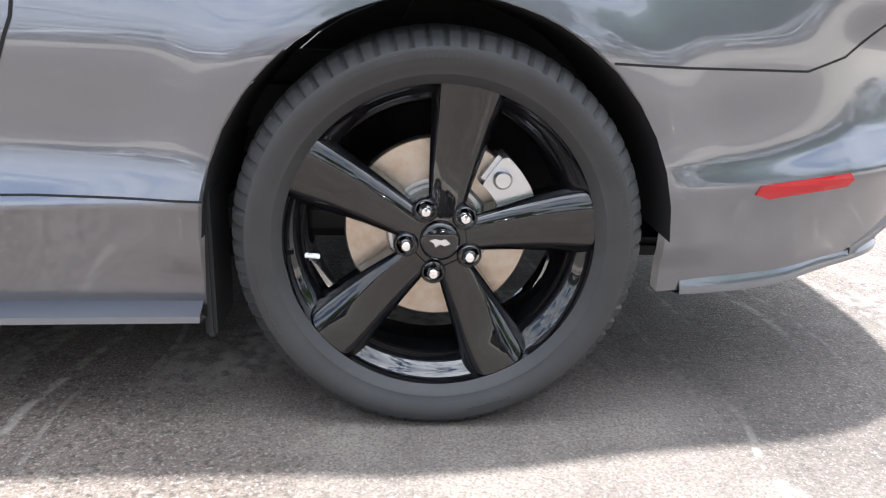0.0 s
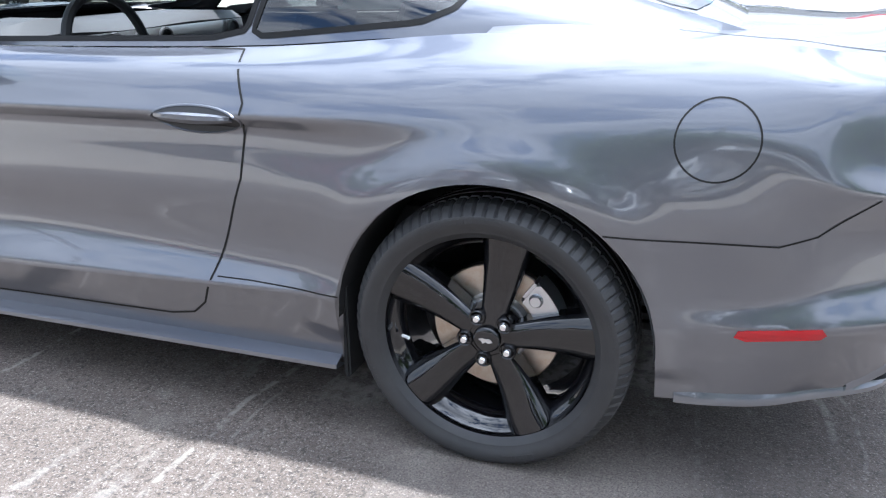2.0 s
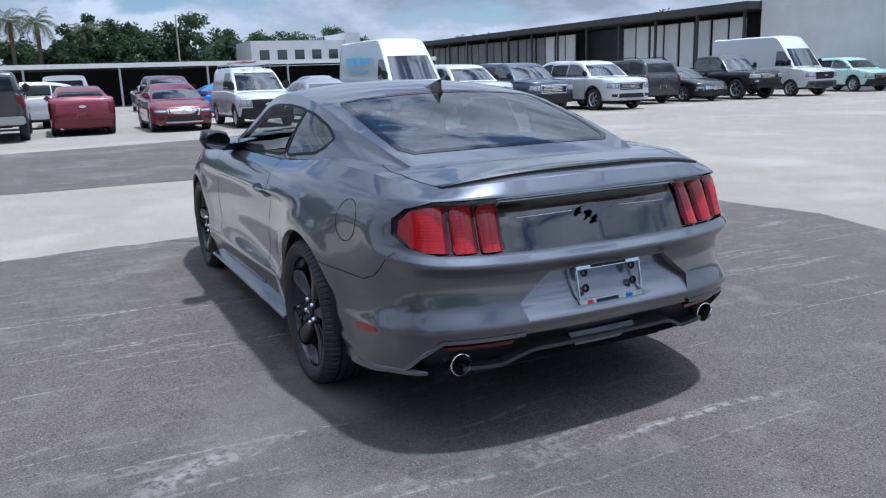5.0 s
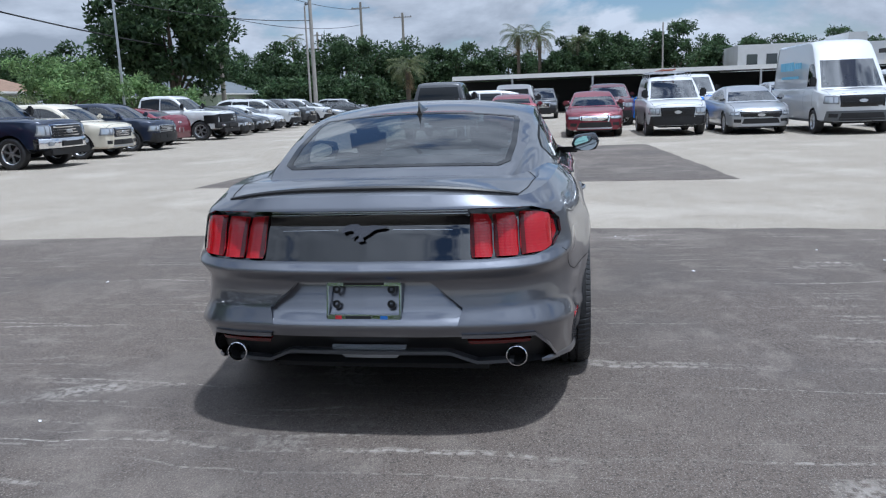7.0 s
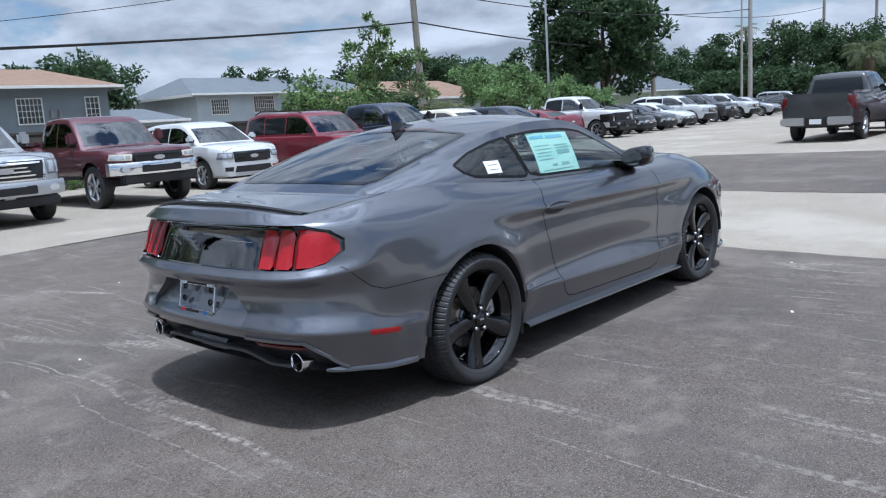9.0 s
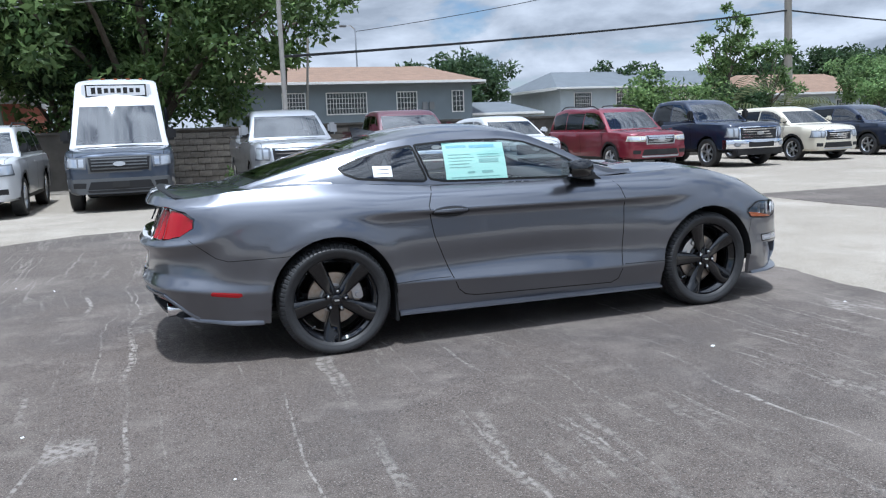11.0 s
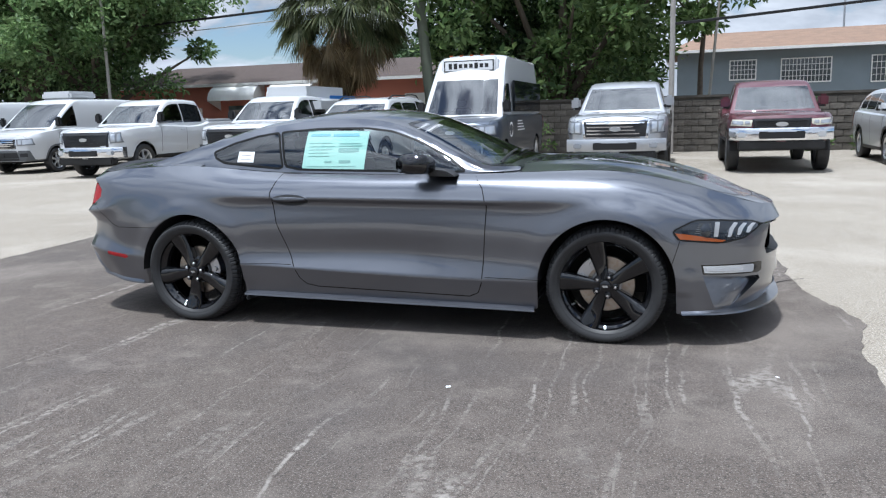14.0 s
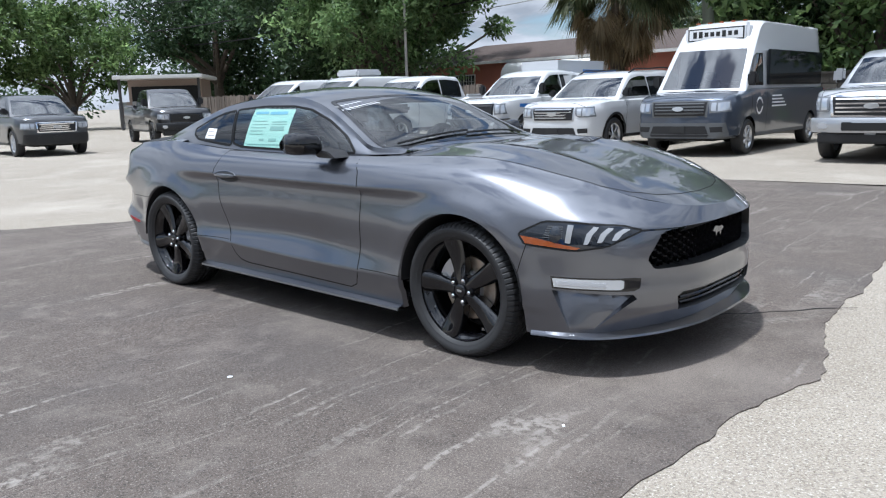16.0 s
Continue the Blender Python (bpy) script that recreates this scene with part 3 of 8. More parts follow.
for v in shell.verts:  # the arches flare out round the wheels
    for cx in (RX, FX):
        q = math.hypot(v.co.x - cx, v.co.z - AXLE) - 0.388
        if v.co.z > 0.3 and -0.05 < q < 0.16 and v.co.y > 0.5:
            w = min(1, max(0, (0.115 - q) / 0.075))
            v.co.y += 0.008 * w * w * (3 - 2 * w)
mirror_y(shell)
face_out(shell)

HOOD_C = [(.70, 1.012), (.84, 1.022), (1.1, 1.028), (1.4, 1.005), (1.72, .945), (1.96, .873), (2.12, .815), (2.27, .757), (2.318, .738)]
DECK_C = [(-2.375, 1.015), (-2.33, 1.028), (-2.26, 1.034), (-2.15, 1.030), (-1.95, 1.04), (-1.75, 1.045), (-1.4, 1.10)]


def top_sheet(x0, x1, centre, crown=2.6):
    """The hood or deck between the two upper feature lines."""
    edge = [p for p in LINES[-1] if x0 <= p.x <= x1]
    grid = []
    for p in edge:
        zc = knots(centre, p.x)[0]
        grid.append([Vector((p.x, p.y * (1 - s / 14), p.z + (zc - p.z) * (1 - (1 - s / 14) ** crown))) for s in range(15)])
    b = bmesh.new()
    skin(b, grid)
    mirror_y(b)
    face_out(b)
    return b


hood_bm = top_sheet(0.70, 2.32, HOOD_C)
for v in hood_bm.verts:  # two raised spines and the shallow valley between them
    w = min(1, max(0, (v.co.x - 0.75) / 0.3)) * min(1, max(0, (2.2 - v.co.x) / 0.35))
    v.co.z += w * (0.018 * math.exp(-(((abs(v.co.y) - 0.40) / 0.07) ** 2)) - 0.006 * math.exp(-((v.co.y / 0.25) ** 2)))
deck_bm = top_sheet(-2.39, -1.30, DECK_C)

# greenhouse: belt, window top, roof edge and roof middle
BELT = [(-1.95, .60, .978), (-1.8, .65, 1.000), (-1.5, .715, 1.02), (-1.2, .765, 1.02), (-.75, .785, .995), (0, .788, .978), (.5, .785, .975), (.70, .765, .985), (.84, .72, .99)]
RAIL = [(-1.95, .56, .988), (-1.8, .60, 1.032), (-1.5, .645, 1.10), (-1.2, .668, 1.165), (-.95, .668, 1.225), (-.70, .658, 1.262), (-.46, .650, 1.282), (-.15, .650, 1.280), (.06, .655, 1.243), (.26, .675, 1.165), (.45, .712, 1.075), (.62, .745, 1.005), (.84, .70, .998)]
EDGE = [(-1.95, .52, .994), (-1.8, .555, 1.048), (-1.5, .575, 1.142), (-1.2, .588, 1.222), (-.95, .592, 1.278), (-.70, .590, 1.312), (-.46, .587, 1.33), (-.15, .592, 1.325), (.06, .605, 1.282), (.26, .632, 1.20), (.45, .676, 1.106), (.62, .715, 1.03), (.84, .66, 1.003)]
ROOF = [(-1.95, 1.006), (-1.8, 1.068), (-1.6, 1.138), (-1.3, 1.228), (-1.12, 1.277), (-.9, 1.328), (-.65, 1.365), (-.4, 1.38), (-.15, 1.372), (.02, 1.345), (.2, 1.285), (.43, 1.178), (.62, 1.088), (.84, 1.008)]
grid = []
for k in range(121):
    x = -1.95 + (0.84 + 1.95) * k / 120
    (yb, zb), (yr, zr), (ye, ze), (zt,) = knots(BELT, x), knots(RAIL, x), knots(EDGE, x), knots(ROOF, x)
    line = [Vector((x, yb + (yr - yb) * s / 8 + 0.012 * math.sin(math.pi * s / 8), zb + (zr - zb) * s / 8)) for s in range(8)]
    mid = Vector((x, (yr + ye) / 2 + 0.012, (zr + ze) / 2 + 0.012))
    line += [Vector((x, yr, zr)), mid]
    line += [Vector((x, ye * (1 - s / 8), ze + (zt - ze) * (1 - (1 - s / 8) ** 2.2))) for s in range(9)]
    grid.append(line)
house_bm = bmesh.new()
skin(house_bm, grid)
mirror_y(house_bm)
face_out(house_bm)

coupe = thing("sports_coupe", "dark grey metallic two-door sports coupe parked on asphalt", "car")
LEFT, RIGHT = (lambda c: c.y > 0.3), (lambda c: c.y < -0.3)
shell_whole = shell.copy()
shell.normal_update()
whole_normal = shell.verts.layers.float_vector.new("whole_normal")
for v in shell.verts:
    v[whole_normal] = v.normal


def recess(src, poly, axis, keep, depth):
    """Takes a region out of a surface and sets it back, with walls round it."""
    got = lift_out(src, cut_out(src, poly, axis, keep))
    held = got.verts.layers.float_vector.get("whole_normal")
    if held:
        got.verts.layers.float_vector.remove(held)
    got.normal_update()
    nrm = {v: v.normal.copy() for v in got.verts}
    rim = [e for e in got.edges if e.is_boundary]
    deep = depth if callable(depth) else (lambda c: depth)
    sunk = {v: deep(v.co) for v in got.verts}
    for v in got.verts:
        v.co = v.co - nrm[v] * sunk[v]
    r = bmesh.ops.extrude_edge_only(got, edges=rim)
    for v in [g for g in r["geom"] if isinstance(g, bmesh.types.BMVert)]:
        o = min((e.other_vert(v) for e in v.link_edges), key=lambda q: (q.co - v.co).length)
        v.co = v.co + nrm[o] * sunk[o]
    return got


def inside(u, v, poly, skip=-1):
    """How far a point lies from the nearest side of a polygon, one side left out."""
    p, best = Vector((u, v)), 9.0
    for k in range(len(poly)):
        a, b = Vector(poly[k]), Vector(poly[(k + 1) % len(poly)])
        if k == skip:
            continue
        s = max(0, min(1, (p - a).dot(b - a) / (b - a).length_squared))
        best = min(best, (p - a.lerp(b, s)).length)
    return best


# wheel arches: openings with a turned-in lip, and liners behind them
ARCH = 0.388
for cx in (RX, FX):
    arch = [(cx + ARCH * math.cos(a), AXLE + 0.004 + ARCH * math.sin(a)) for a in [math.pi * k / 40 for k in range(41)]] + [(cx - ARCH - 0.012, 0.05), (cx + ARCH + 0.012, 0.05)]
    for side in (LEFT, RIGHT):
        bmesh.ops.delete(shell, geom=cut_out(shell, arch, "y", side), context="FACES")
lip = [e for e in shell.edges if e.is_boundary and any((Vector((v.co.x, v.co.z)) - Vector((cx, AXLE))).length < ARCH + 0.03 for v in e.verts for cx in (RX, FX)) and all(abs(v.co.y) > 0.5 and v.co.z > 0.06 for v in e.verts)]
r = bmesh.ops.extrude_edge_only(shell, edges=lip)
for v in [g for g in r["geom"] if isinstance(g, bmesh.types.BMVert)]:
    v.co.y -= math.copysign(0.035, v.co.y)

# doors, tail, nose and other regions taken out of the shell
DOOR = [(-.695, 1.02), (-.745, .87), (-.715, .68), (-.60, .40), (-.565, .325), (-.52, .287), (-.44, .272), (.56, .250), (.615, .275), (.64, .34), (.672, .80), (.645, .90), (.575, 1.02)]
for side, nm in ((LEFT, "left"), (RIGHT, "right")):
    got = lift_out(shell, cut_out(shell, DOOR, "y", side))
    door = part("door", got, GREY_PAINT, coupe)
    if side is LEFT:
        door_left = door
    else:
        door_right = door
TAIL = [(-.69, .757), (.69, .757), (.765, .778), (.797, .826), (.790, .880), (.756, .922), (.68, .950), (.50, .957), (-.50, .957), (-.68, .950), (-.756, .922), (-.790, .880), (-.797, .826), (-.765, .778)]


def tail_depth(c):
    """The tail panel leans forward under the deck's edge and comes out to the body's corners."""
    w = min(1, max(0, (abs(c.y) - 0.50) / 0.28))
    return (0.045 + 0.050 * min(1, max(0, (c.z - 0.76) / 0.18))) * (1 - 0.80 * w * w * (3 - 2 * w)) + 0.008


panel = recess(shell, TAIL, "x", lambda c: c.x < -1.95, tail_depth)
tail_tree = BVHTree.FromBMesh(panel)
part("tail_panel", panel, PANEL_BLACK, coupe, "gloss black tail panel")
PLATEAU = [(-.385, .495), (.385, .495), (.405, .56), (.275, .668), (-.275, .668), (-.405, .56)]
part("plate_recess", recess(shell, PLATEAU, "x", lambda c: c.x < -2.0, lambda c: 0.050 * max(0, min(1, (c.z - 0.498) / 0.15))), GREY_PAINT, coupe, sharp=25)
VALANCE = [(-.775, .28), (.775, .28), (.745, .36), (.69, .430), (.40, .443), (-.40, .443), (-.69, .430), (-.745, .36)]
part("rear_valance", recess(shell, VALANCE, "x", lambda c: c.x < -2.0, 0.040), BLACK_TRIM, coupe, "black plastic lower valance")
GRILLE = [(-.50, .675), (.50, .675), (.60, .545), (.555, .488), (-.555, .488), (-.60, .545)]
grille_back = recess(shell, soft(GRILLE, 2, .12), "x", lambda c: c.x > 1.9, 0.085)
part("grille_surround", grille_back, BLACK_TRIM, coupe, "black grille opening")
INTAKE = [(-.40, .367), (.40, .367), (.43, .347), (.41, .283), (-.41, .283), (-.43, .347)]
part("lower_intake", recess(shell, INTAKE, "x", lambda c: c.x > 1.9, 0.05), BLACK_TRIM, coupe, "black lower air intake")
for side in (LEFT, RIGHT):
    part("bumper_vent", recess(shell, [(1.888, .412), (2.19, .392), (2.20, .370), (2.045, .226), (1.956, .222)], "y", lambda c, s=side: s(c) and c.x > 1.7, lambda c: 0.003 + 0.055 * max(0, min(1, (c.z - 0.23) / 0.17))), GREY_PAINT, coupe, sharp=25)
part("body_shell", shell, GREY_PAINT, coupe)

# shut lines lie on the skin as narrow dark ribbons
tree_body, tree_house = BVHTree.FromBMesh(shell_whole), BVHTree.FromBMesh(house_bm)
hood_tree, deck_tree = BVHTree.FromBMesh(hood_bm), BVHTree.FromBMesh(deck_bm)


def drape(tree, p, way):
    """Where a ray from p meets a surface, and its normal turned against the ray."""
    hit, n, _, _ = tree.ray_cast(Vector(p), Vector(way))
    if hit is None:
        return None
    return hit, (n if n.dot(Vector(way)) < 0 else -n)


def ribbon(bm, tree, pts, way, width=0.005, lift=0.0008):
    line = []
    for a, b in zip(pts, pts[1:]):
        a, b = Vector(a), Vector(b)
        n = max(1, int((b - a).length / 0.025))
        line += [a.lerp(b, s / n) for s in range(n)]
    line.append(Vector(pts[-1]))
    got = [drape(tree, p, way) for p in line]
    got = [g for g in got if g]
    prev = None
    for k, (p, n) in enumerate(got):
        d = got[min(k + 1, len(got) - 1)][0] - got[max(k - 1, 0)][0]
        if d.length < 1e-6:
            continue
        s = n.cross(d.normalized()).normalized() * width / 2
        cur = (bm.verts.new(p + s + n * lift), bm.verts.new(p - s + n * lift))
        if prev and (p - prev[2]).length < 0.15:
            bm.faces.new((prev[0], cur[0], cur[1], prev[1]))
        prev = (*cur, p)


def seam(tree, pts, way, width=0.0055, both=True):
    for s in (1, -1) if both else (1,):
        b = bmesh.new()
        ribbon(b, tree, [(x, s * y, z) for x, y, z in pts], (way[0], s * way[1], way[2]), width)
        part("shut_line", b, SEAM, coupe)


for sgn in (1, -1):
    w = (0, -sgn, 0)
    b = bmesh.new()
    ring = [(x, sgn * 2, min(z, 0.985)) for x, z in DOOR]
    ribbon(b, tree_body, ring + ring[:1], w, 0.006)
    part("shut_line", b, SEAM, door_left if sgn > 0 else door_right)
seam(tree_body, [(-1.62, 2, .634), (-1.75, 2, .628), (-1.97, 2, .624), (-2.04, 2, .648), (-2.18, 2, .76)], (0, -1, 0), 0.004)
seam(tree_body, [(-.985, 2, .408), (-.72, 2, .412), (-.62, 2, .410)], (0, -1, 0), 0.004)
seam(tree_body, [(.66, 2, .372), (.98, 2, .37)], (0, -1, 0), 0.004)
seam(tree_body, [(1.72, 2, .47), (1.76, 2, .60), (1.78, 2, .66)], (0, -1, 0), 0.004)
hood_edge = [(p.x, p.y - 0.010, 2) for p in LINES[-1] if 0.74 < p.x < 1.98][::3] + [(2.06, .46, 2), (2.13, .34, 2), (2.175, .18, 2), (2.19, 0, 2)]
seam(hood_tree, hood_edge, (0, 0, -1), 0.006)
seam(deck_tree, [(-1.62, .60, 2), (-1.75, .655, 2), (-1.9, .685, 2), (-2.1, .655, 2), (-2.3, .60, 2)], (0, 0, -1), 0.006)

hood_whole = hood_bm.copy()
part("hood", hood_bm, GREY_PAINT, coupe)
part("deck_lid", deck_bm, GREY_PAINT, coupe)

# glazing taken out of the greenhouse
DLO_Q = [(-1.262, 1.122), (-1.225, 1.082), (-1.15, 1.052), (-.705, 1.012), (-.775, 1.242), (-.93, 1.222), (-1.12, 1.176)]
DLO_D = [(-.685, 1.010), (.53, .985), (.40, 1.075), (.20, 1.172), (.02, 1.235), (-.15, 1.258), (-.46, 1.262), (-.72, 1.247), (-.755, 1.242)]
up_side = {1: lambda c: c.y > 0.55, -1: lambda c: c.y < -0.55}
glass = []
DLO_Q, DLO_D = soft(DLO_Q, 2, .07), soft(DLO_D, 2, .08)
for sgn in (1, -1):
    for poly, mat, nm in ((DLO_Q, DARK_GLASS, "quarter_window"), (DLO_D, SIDE_GLASS, "door_window")):
        got = lift_out(house_bm, cut_out(house_bm, poly, "y", up_side[sgn]))
        if nm == "door_window" and sgn > 0:
            got.free()  # the driver's window is wound down
            continue
        glass.append(part(nm, got, mat, coupe, "tinted side glass"))
RW = [(-.985, -.545), (-.985, .545), (-1.05, .558), (-1.45, .562), (-1.68, .545), (-1.735, .50), (-1.755, .30), (-1.765, 0), (-1.755, -.30), (-1.735, -.50), (-1.68, -.545), (-1.45, -.562), (-1.05, -.558)]
rear_w = lift_out(house_bm, cut_out(house_bm, RW, "z", lambda c: c.x < -0.9 and c.z > 1.03))
WS = [(.10, -.57), (.13, -.3), (.14, 0), (.13, .3), (.10, .57), (.30, .605), (.50, .655), (.66, .69), (.74, .55), (.765, 0), (.74, -.55), (.66, -.69), (.50, -.655), (.30, -.605)]
wind_w = lift_out(house_bm, cut_out(house_bm, WS, "z", lambda c: c.x > 0.05 and c.z > 1.0))
glass += [part("rear_window", rear_w, REAR_GLASS, coupe, "sloping tinted rear window"), part("windscreen", wind_w, WIND_GLASS, coupe, "raked clear windscreen")]
for g in glass:
    g.visible_shadow = False
for sgn in (1, -1):
    for poly in (DLO_Q, DLO_D):
        b = bmesh.new()
        ring = [(x, 2 * sgn, z) for x, z in poly]
        ribbon(b, tree_house, ring + ring[:1], (0, -sgn, 0), 0.015, 0.002)
        part("window_trim", b, SATIN_BLACK, coupe, "black window surround")
for poly in (RW, WS):
    b = bmesh.new()
    ring = [(x, y, 2) for x, y in poly]
    ribbon(b, tree_house, ring + ring[:1], (0, 0, -1), 0.03, 0.002)
    part("glass_border", b, BLACK_GLOSS, coupe, "black glass edge band")
part("roof", house_bm, GREY_PAINT, coupe)

# ---- wheels of the coupe ----
def tyre_mesh(radius, width, rim_r, out, blocks=76, detail=True):
    """A tyre turned round y, outer side towards +y; the hub face lies at y = 0."""
    inn = out - width
    s = radius - rim_r
    prof = [(rim_r - .004, inn + .022), (rim_r + .012, inn + .006), (rim_r + .55 * s, inn), (rim_r + .80 * s, inn + .012), (radius - .006, inn + .028), (radius, inn + .05)]
    for k in range(4):
        y = inn + .05 + (width - .10) * (k + .5) / 4
        if detail:
            prof += [(radius + .001, y - .006), (radius - .008, y - .004), (radius - .008, y + .004), (radius + .001, y + .006)]
    prof += [(radius, out - .05), (radius - .005, out - .030), (radius - .018, out - .012), (rim_r + .66 * s, out - .002), (rim_r + .58 * s, out), (rim_r + .48 * s, out - .0002), (rim_r + .38 * s, out - .0022), (rim_r + .28 * s, out - .0056), (rim_r + .20 * s, out - .0095), (rim_r + .15 * s, out - .0105), (rim_r + .07 * s, out - .0155), (rim_r - .004, out - .026)]
    bm = bmesh.new()
    n = blocks * 5 if detail else 40
    rings = lathe(bm, prof, n)
    if detail:
        for k, ring in enumerate(rings):
            if k % 5 == 0:
                for v in ring:
                    r = math.hypot(v.co.x, v.co.z)
                    if r > radius - .022 and (v.co.y > out - .085 or v.co.y < inn + .085):
                        f = (r - .0055) / r
                        v.co.x *= f
                        v.co.z *= f
    return bm


def spoke_mesh(bm, angle, r0, r1):
    """One broad spoke whose shoulders roll over to both sides."""
    ca, sa = math.cos(angle), math.sin(angle)
    rows = []
    for k in range(9):
        t = k / 8
        r = r0 + (r1 - r0) * t
        wl = .028 + .036 * t
        y = -.010 - .010 * math.sin(math.pi * min(1, t * 1.1)) + .014 * t * t
        facet = .015 + .027 * t
        roll_off, q, h = [], 0.0, 0.0
        for deg in (10, 20, 30, 40, 50, 62):  # the shoulder of the spoke rolls over towards its side
            roll_off.append((q, h))
            q += facet / 6
            h += facet / 6 * math.tan(radians(deg)) * .85
        roll_off.append((q, h))
        side = [(wl - facet + q, y - h) for q, h in roll_off] + [(wl, y - max(.060, h + .004))]
        sec = [(-q, h) for q, h in side[::-1]] + side
        rows.append([Vector((r * ca - q * sa, h, r * sa + q * ca)) for q, h in sec])
    skin(bm, rows)
    bm.faces.new([bm.verts.new(p) for p in rows[-1]])


def coupe_wheel(spoke_at, face_sign, x, lateral):
    hold = part("wheel", tyre_mesh(.3435, .258, .263, .032), TYRE, coupe, "black low-profile tyre on a gloss black alloy rim", sharp=20)
    hold.matrix_local = pose(x, lateral, AXLE, 0, 0, 0 if face_sign > 0 else 180)
    b = bmesh.new()
    lathe(b, [(.256, -.205), (.247, -.20), (.230, -.185), (.222, -.12), (.224, -.06), (.234, -.034), (.248, -.022), (.258, -.012), (.2605, -.004), (.263, .006), (.2675, .0135), (.2715, .0145), (.2735, .011), (.2735, .002), (.266, -.012)], 96)
    part("rim", b, BLACK_GLOSS, hold, "gloss black rim barrel")
    for k in range(5):
        b = bmesh.new()
        spoke_mesh(b, radians(spoke_at + 72 * k), .045, .261)
        part("spoke", b, BLACK_GLOSS, hold, sharp=24)
    b = bmesh.new()
    lathe(b, [(.0001, -.012), (.046, -.012), (.060, -.016), (.074, -.024), (.080, -.05), (.080, -.09)], 48)
    part("hub", b, BLACK_GLOSS, hold)
    b = bmesh.new()
    lathe(b, [(.0001, .004), (.026, .004), (.0315, .001), (.034, -.004), (.034, -.014)], 40)
    cap = part("centre_cap", b, BLACK_GLOSS, hold)
    b = bmesh.new()
    prism(b, [(-.017, -.002), (-.008, -.006), (.0, -.003), (.008, -.008), (.011, -.001), (.018, .003), (.009, .006), (.0, .004), (-.009, .006)], .0042, .0056)
    part("emblem", b, SILVER_TRIM, cap)
    for k in range(5):
        a = radians(spoke_at - 36 + 72 * k)
        b = bmesh.new()
        lathe(b, [(.0001, .0), (.007, -.001), (.0105, -.005), (.012, -.012), (.0135, -.022), (.0135, -.03)], 12)
        bmesh.ops.translate(b, verts=b.verts, vec=(.0572 * math.cos(a), .006, .0572 * math.sin(a)))
        part("lug_nut", b, CHROME, hold, "chrome lug nut")
        b = bmesh.new()
        lathe(b, [(.016, -.008), (.019, -.006), (.0215, -.010), (.0215, -.03)], 20)
        bmesh.ops.translate(b, verts=b.verts, vec=(.0572 * math.cos(a), 0, .0572 * math.sin(a)))
        part("lug_pocket", b, BLACK_GLOSS, hold)
    b = bmesh.new()
    for a0, n, r0, r1 in ((60, 22, .300, .311), (150, 14, .302, .309), (245, 9, .297, .313), (330, 16, .303, .309)):
        for k in range(n):
            a, w = radians(a0 + 1.75 * k), radians(.62 if k % 3 else .4)
            q = [(r * math.cos(t), r * math.sin(t)) for r, t in ((r0, a - w), (r1, a - w), (r1, a + w), (r0, a + w))]
            prism(b, q, .0285, .0325)
    mark = part("sidewall_marking", b, TYRE, hold, "raised unreadable sidewall marking", smooth=False)
    mark["kind"] = "stuff"
    b = bmesh.new()
    lathe(b, [(.090, -.088), (.090, -.082), (.160, -.082), (.163, -.085), (.163, -.105), (.090, -.105)], 56)
    part("brake_disc", b, STEEL, hold, "steel brake disc")
    b = bmesh.new()
    lathe(b, [(.0001, -.062), (.086, -.062), (.091, -.07), (.091, -.10)], 40)
    part("disc_hat", b, ALLOY, hold)
    b = bmesh.new()
    a0 = 126 if x < 0 else 8
    outer = [(.176 * math.cos(radians(a0 + 5 * k)), .176 * math.sin(radians(a0 + 5 * k))) for k in range(13)]
    inner = [(.112 * math.cos(radians(a0 + 60 - 5 * k)), .112 * math.sin(radians(a0 + 60 - 5 * k))) for k in range(13)]
    prism(b, outer + inner, -.120, -.052, .008)
    cal = part("brake_caliper", b, ALLOY, hold, "bare metal brake caliper")
    for q in (12, 48):
        b = bmesh.new()
        va = radians(a0 + q)
        lathe(b, [(.0001, -.040), (.013, -.040), (.017, -.046), (.017, -.06)], 14)
        bmesh.ops.translate(b, verts=b.verts, vec=(.143 * math.cos(va), 0, .143 * math.sin(va)))
        part("piston_boss", b, ALLOY, cal)
    b = bmesh.new()
    va = radians(spoke_at + 252)
    tube(b, [(.225 * math.cos(va), -.018, .225 * math.sin(va)), (.203 * math.cos(va), -.004, .203 * math.sin(va))], .0045, 8)
    part("valve_stem", b, WHITE_LENS if spoke_at == 100 else GREY_PLASTIC, hold)
    return hold


coupe_wheel(100, 1, RX, .905)
coupe_wheel(62, -1, RX, -.905)
coupe_wheel(82, 1, FX, .888)
coupe_wheel(76, -1, FX, -.888)

# wheel wells, floor pan and drive parts in the dark underneath
for cx in (RX, FX):
    for sgn in (1, -1):
        b = bmesh.new()
        arc = [math.pi * k / 20 for k in range(21)]
        skin(b, [[Vector((cx + (ARCH - .001) * math.cos(a), sgn * y, AXLE + .004 + (ARCH - .001) * math.sin(a))) for a in arc] for y in (.912, .70, .50)])
        a = [b.verts.new((cx + ARCH * math.cos(t), sgn * .50, AXLE + ARCH * math.sin(t))) for t in arc]
        b.faces.new(a)
        part("wheel_well", b, DARK_WELL, coupe)
for sgn in (1, -1):
    b = bmesh.new()
    box(b, (RX + ARCH - .010, sgn * .81 - .075, .155), (RX + ARCH + .010, sgn * .81 + .075, .42), .006)
    part("mud_flap", b, DARK_WELL, coupe)
b = bmesh.new()
box(b, (-2.20, -.50, .22), (2.1, .50, .27), .02)
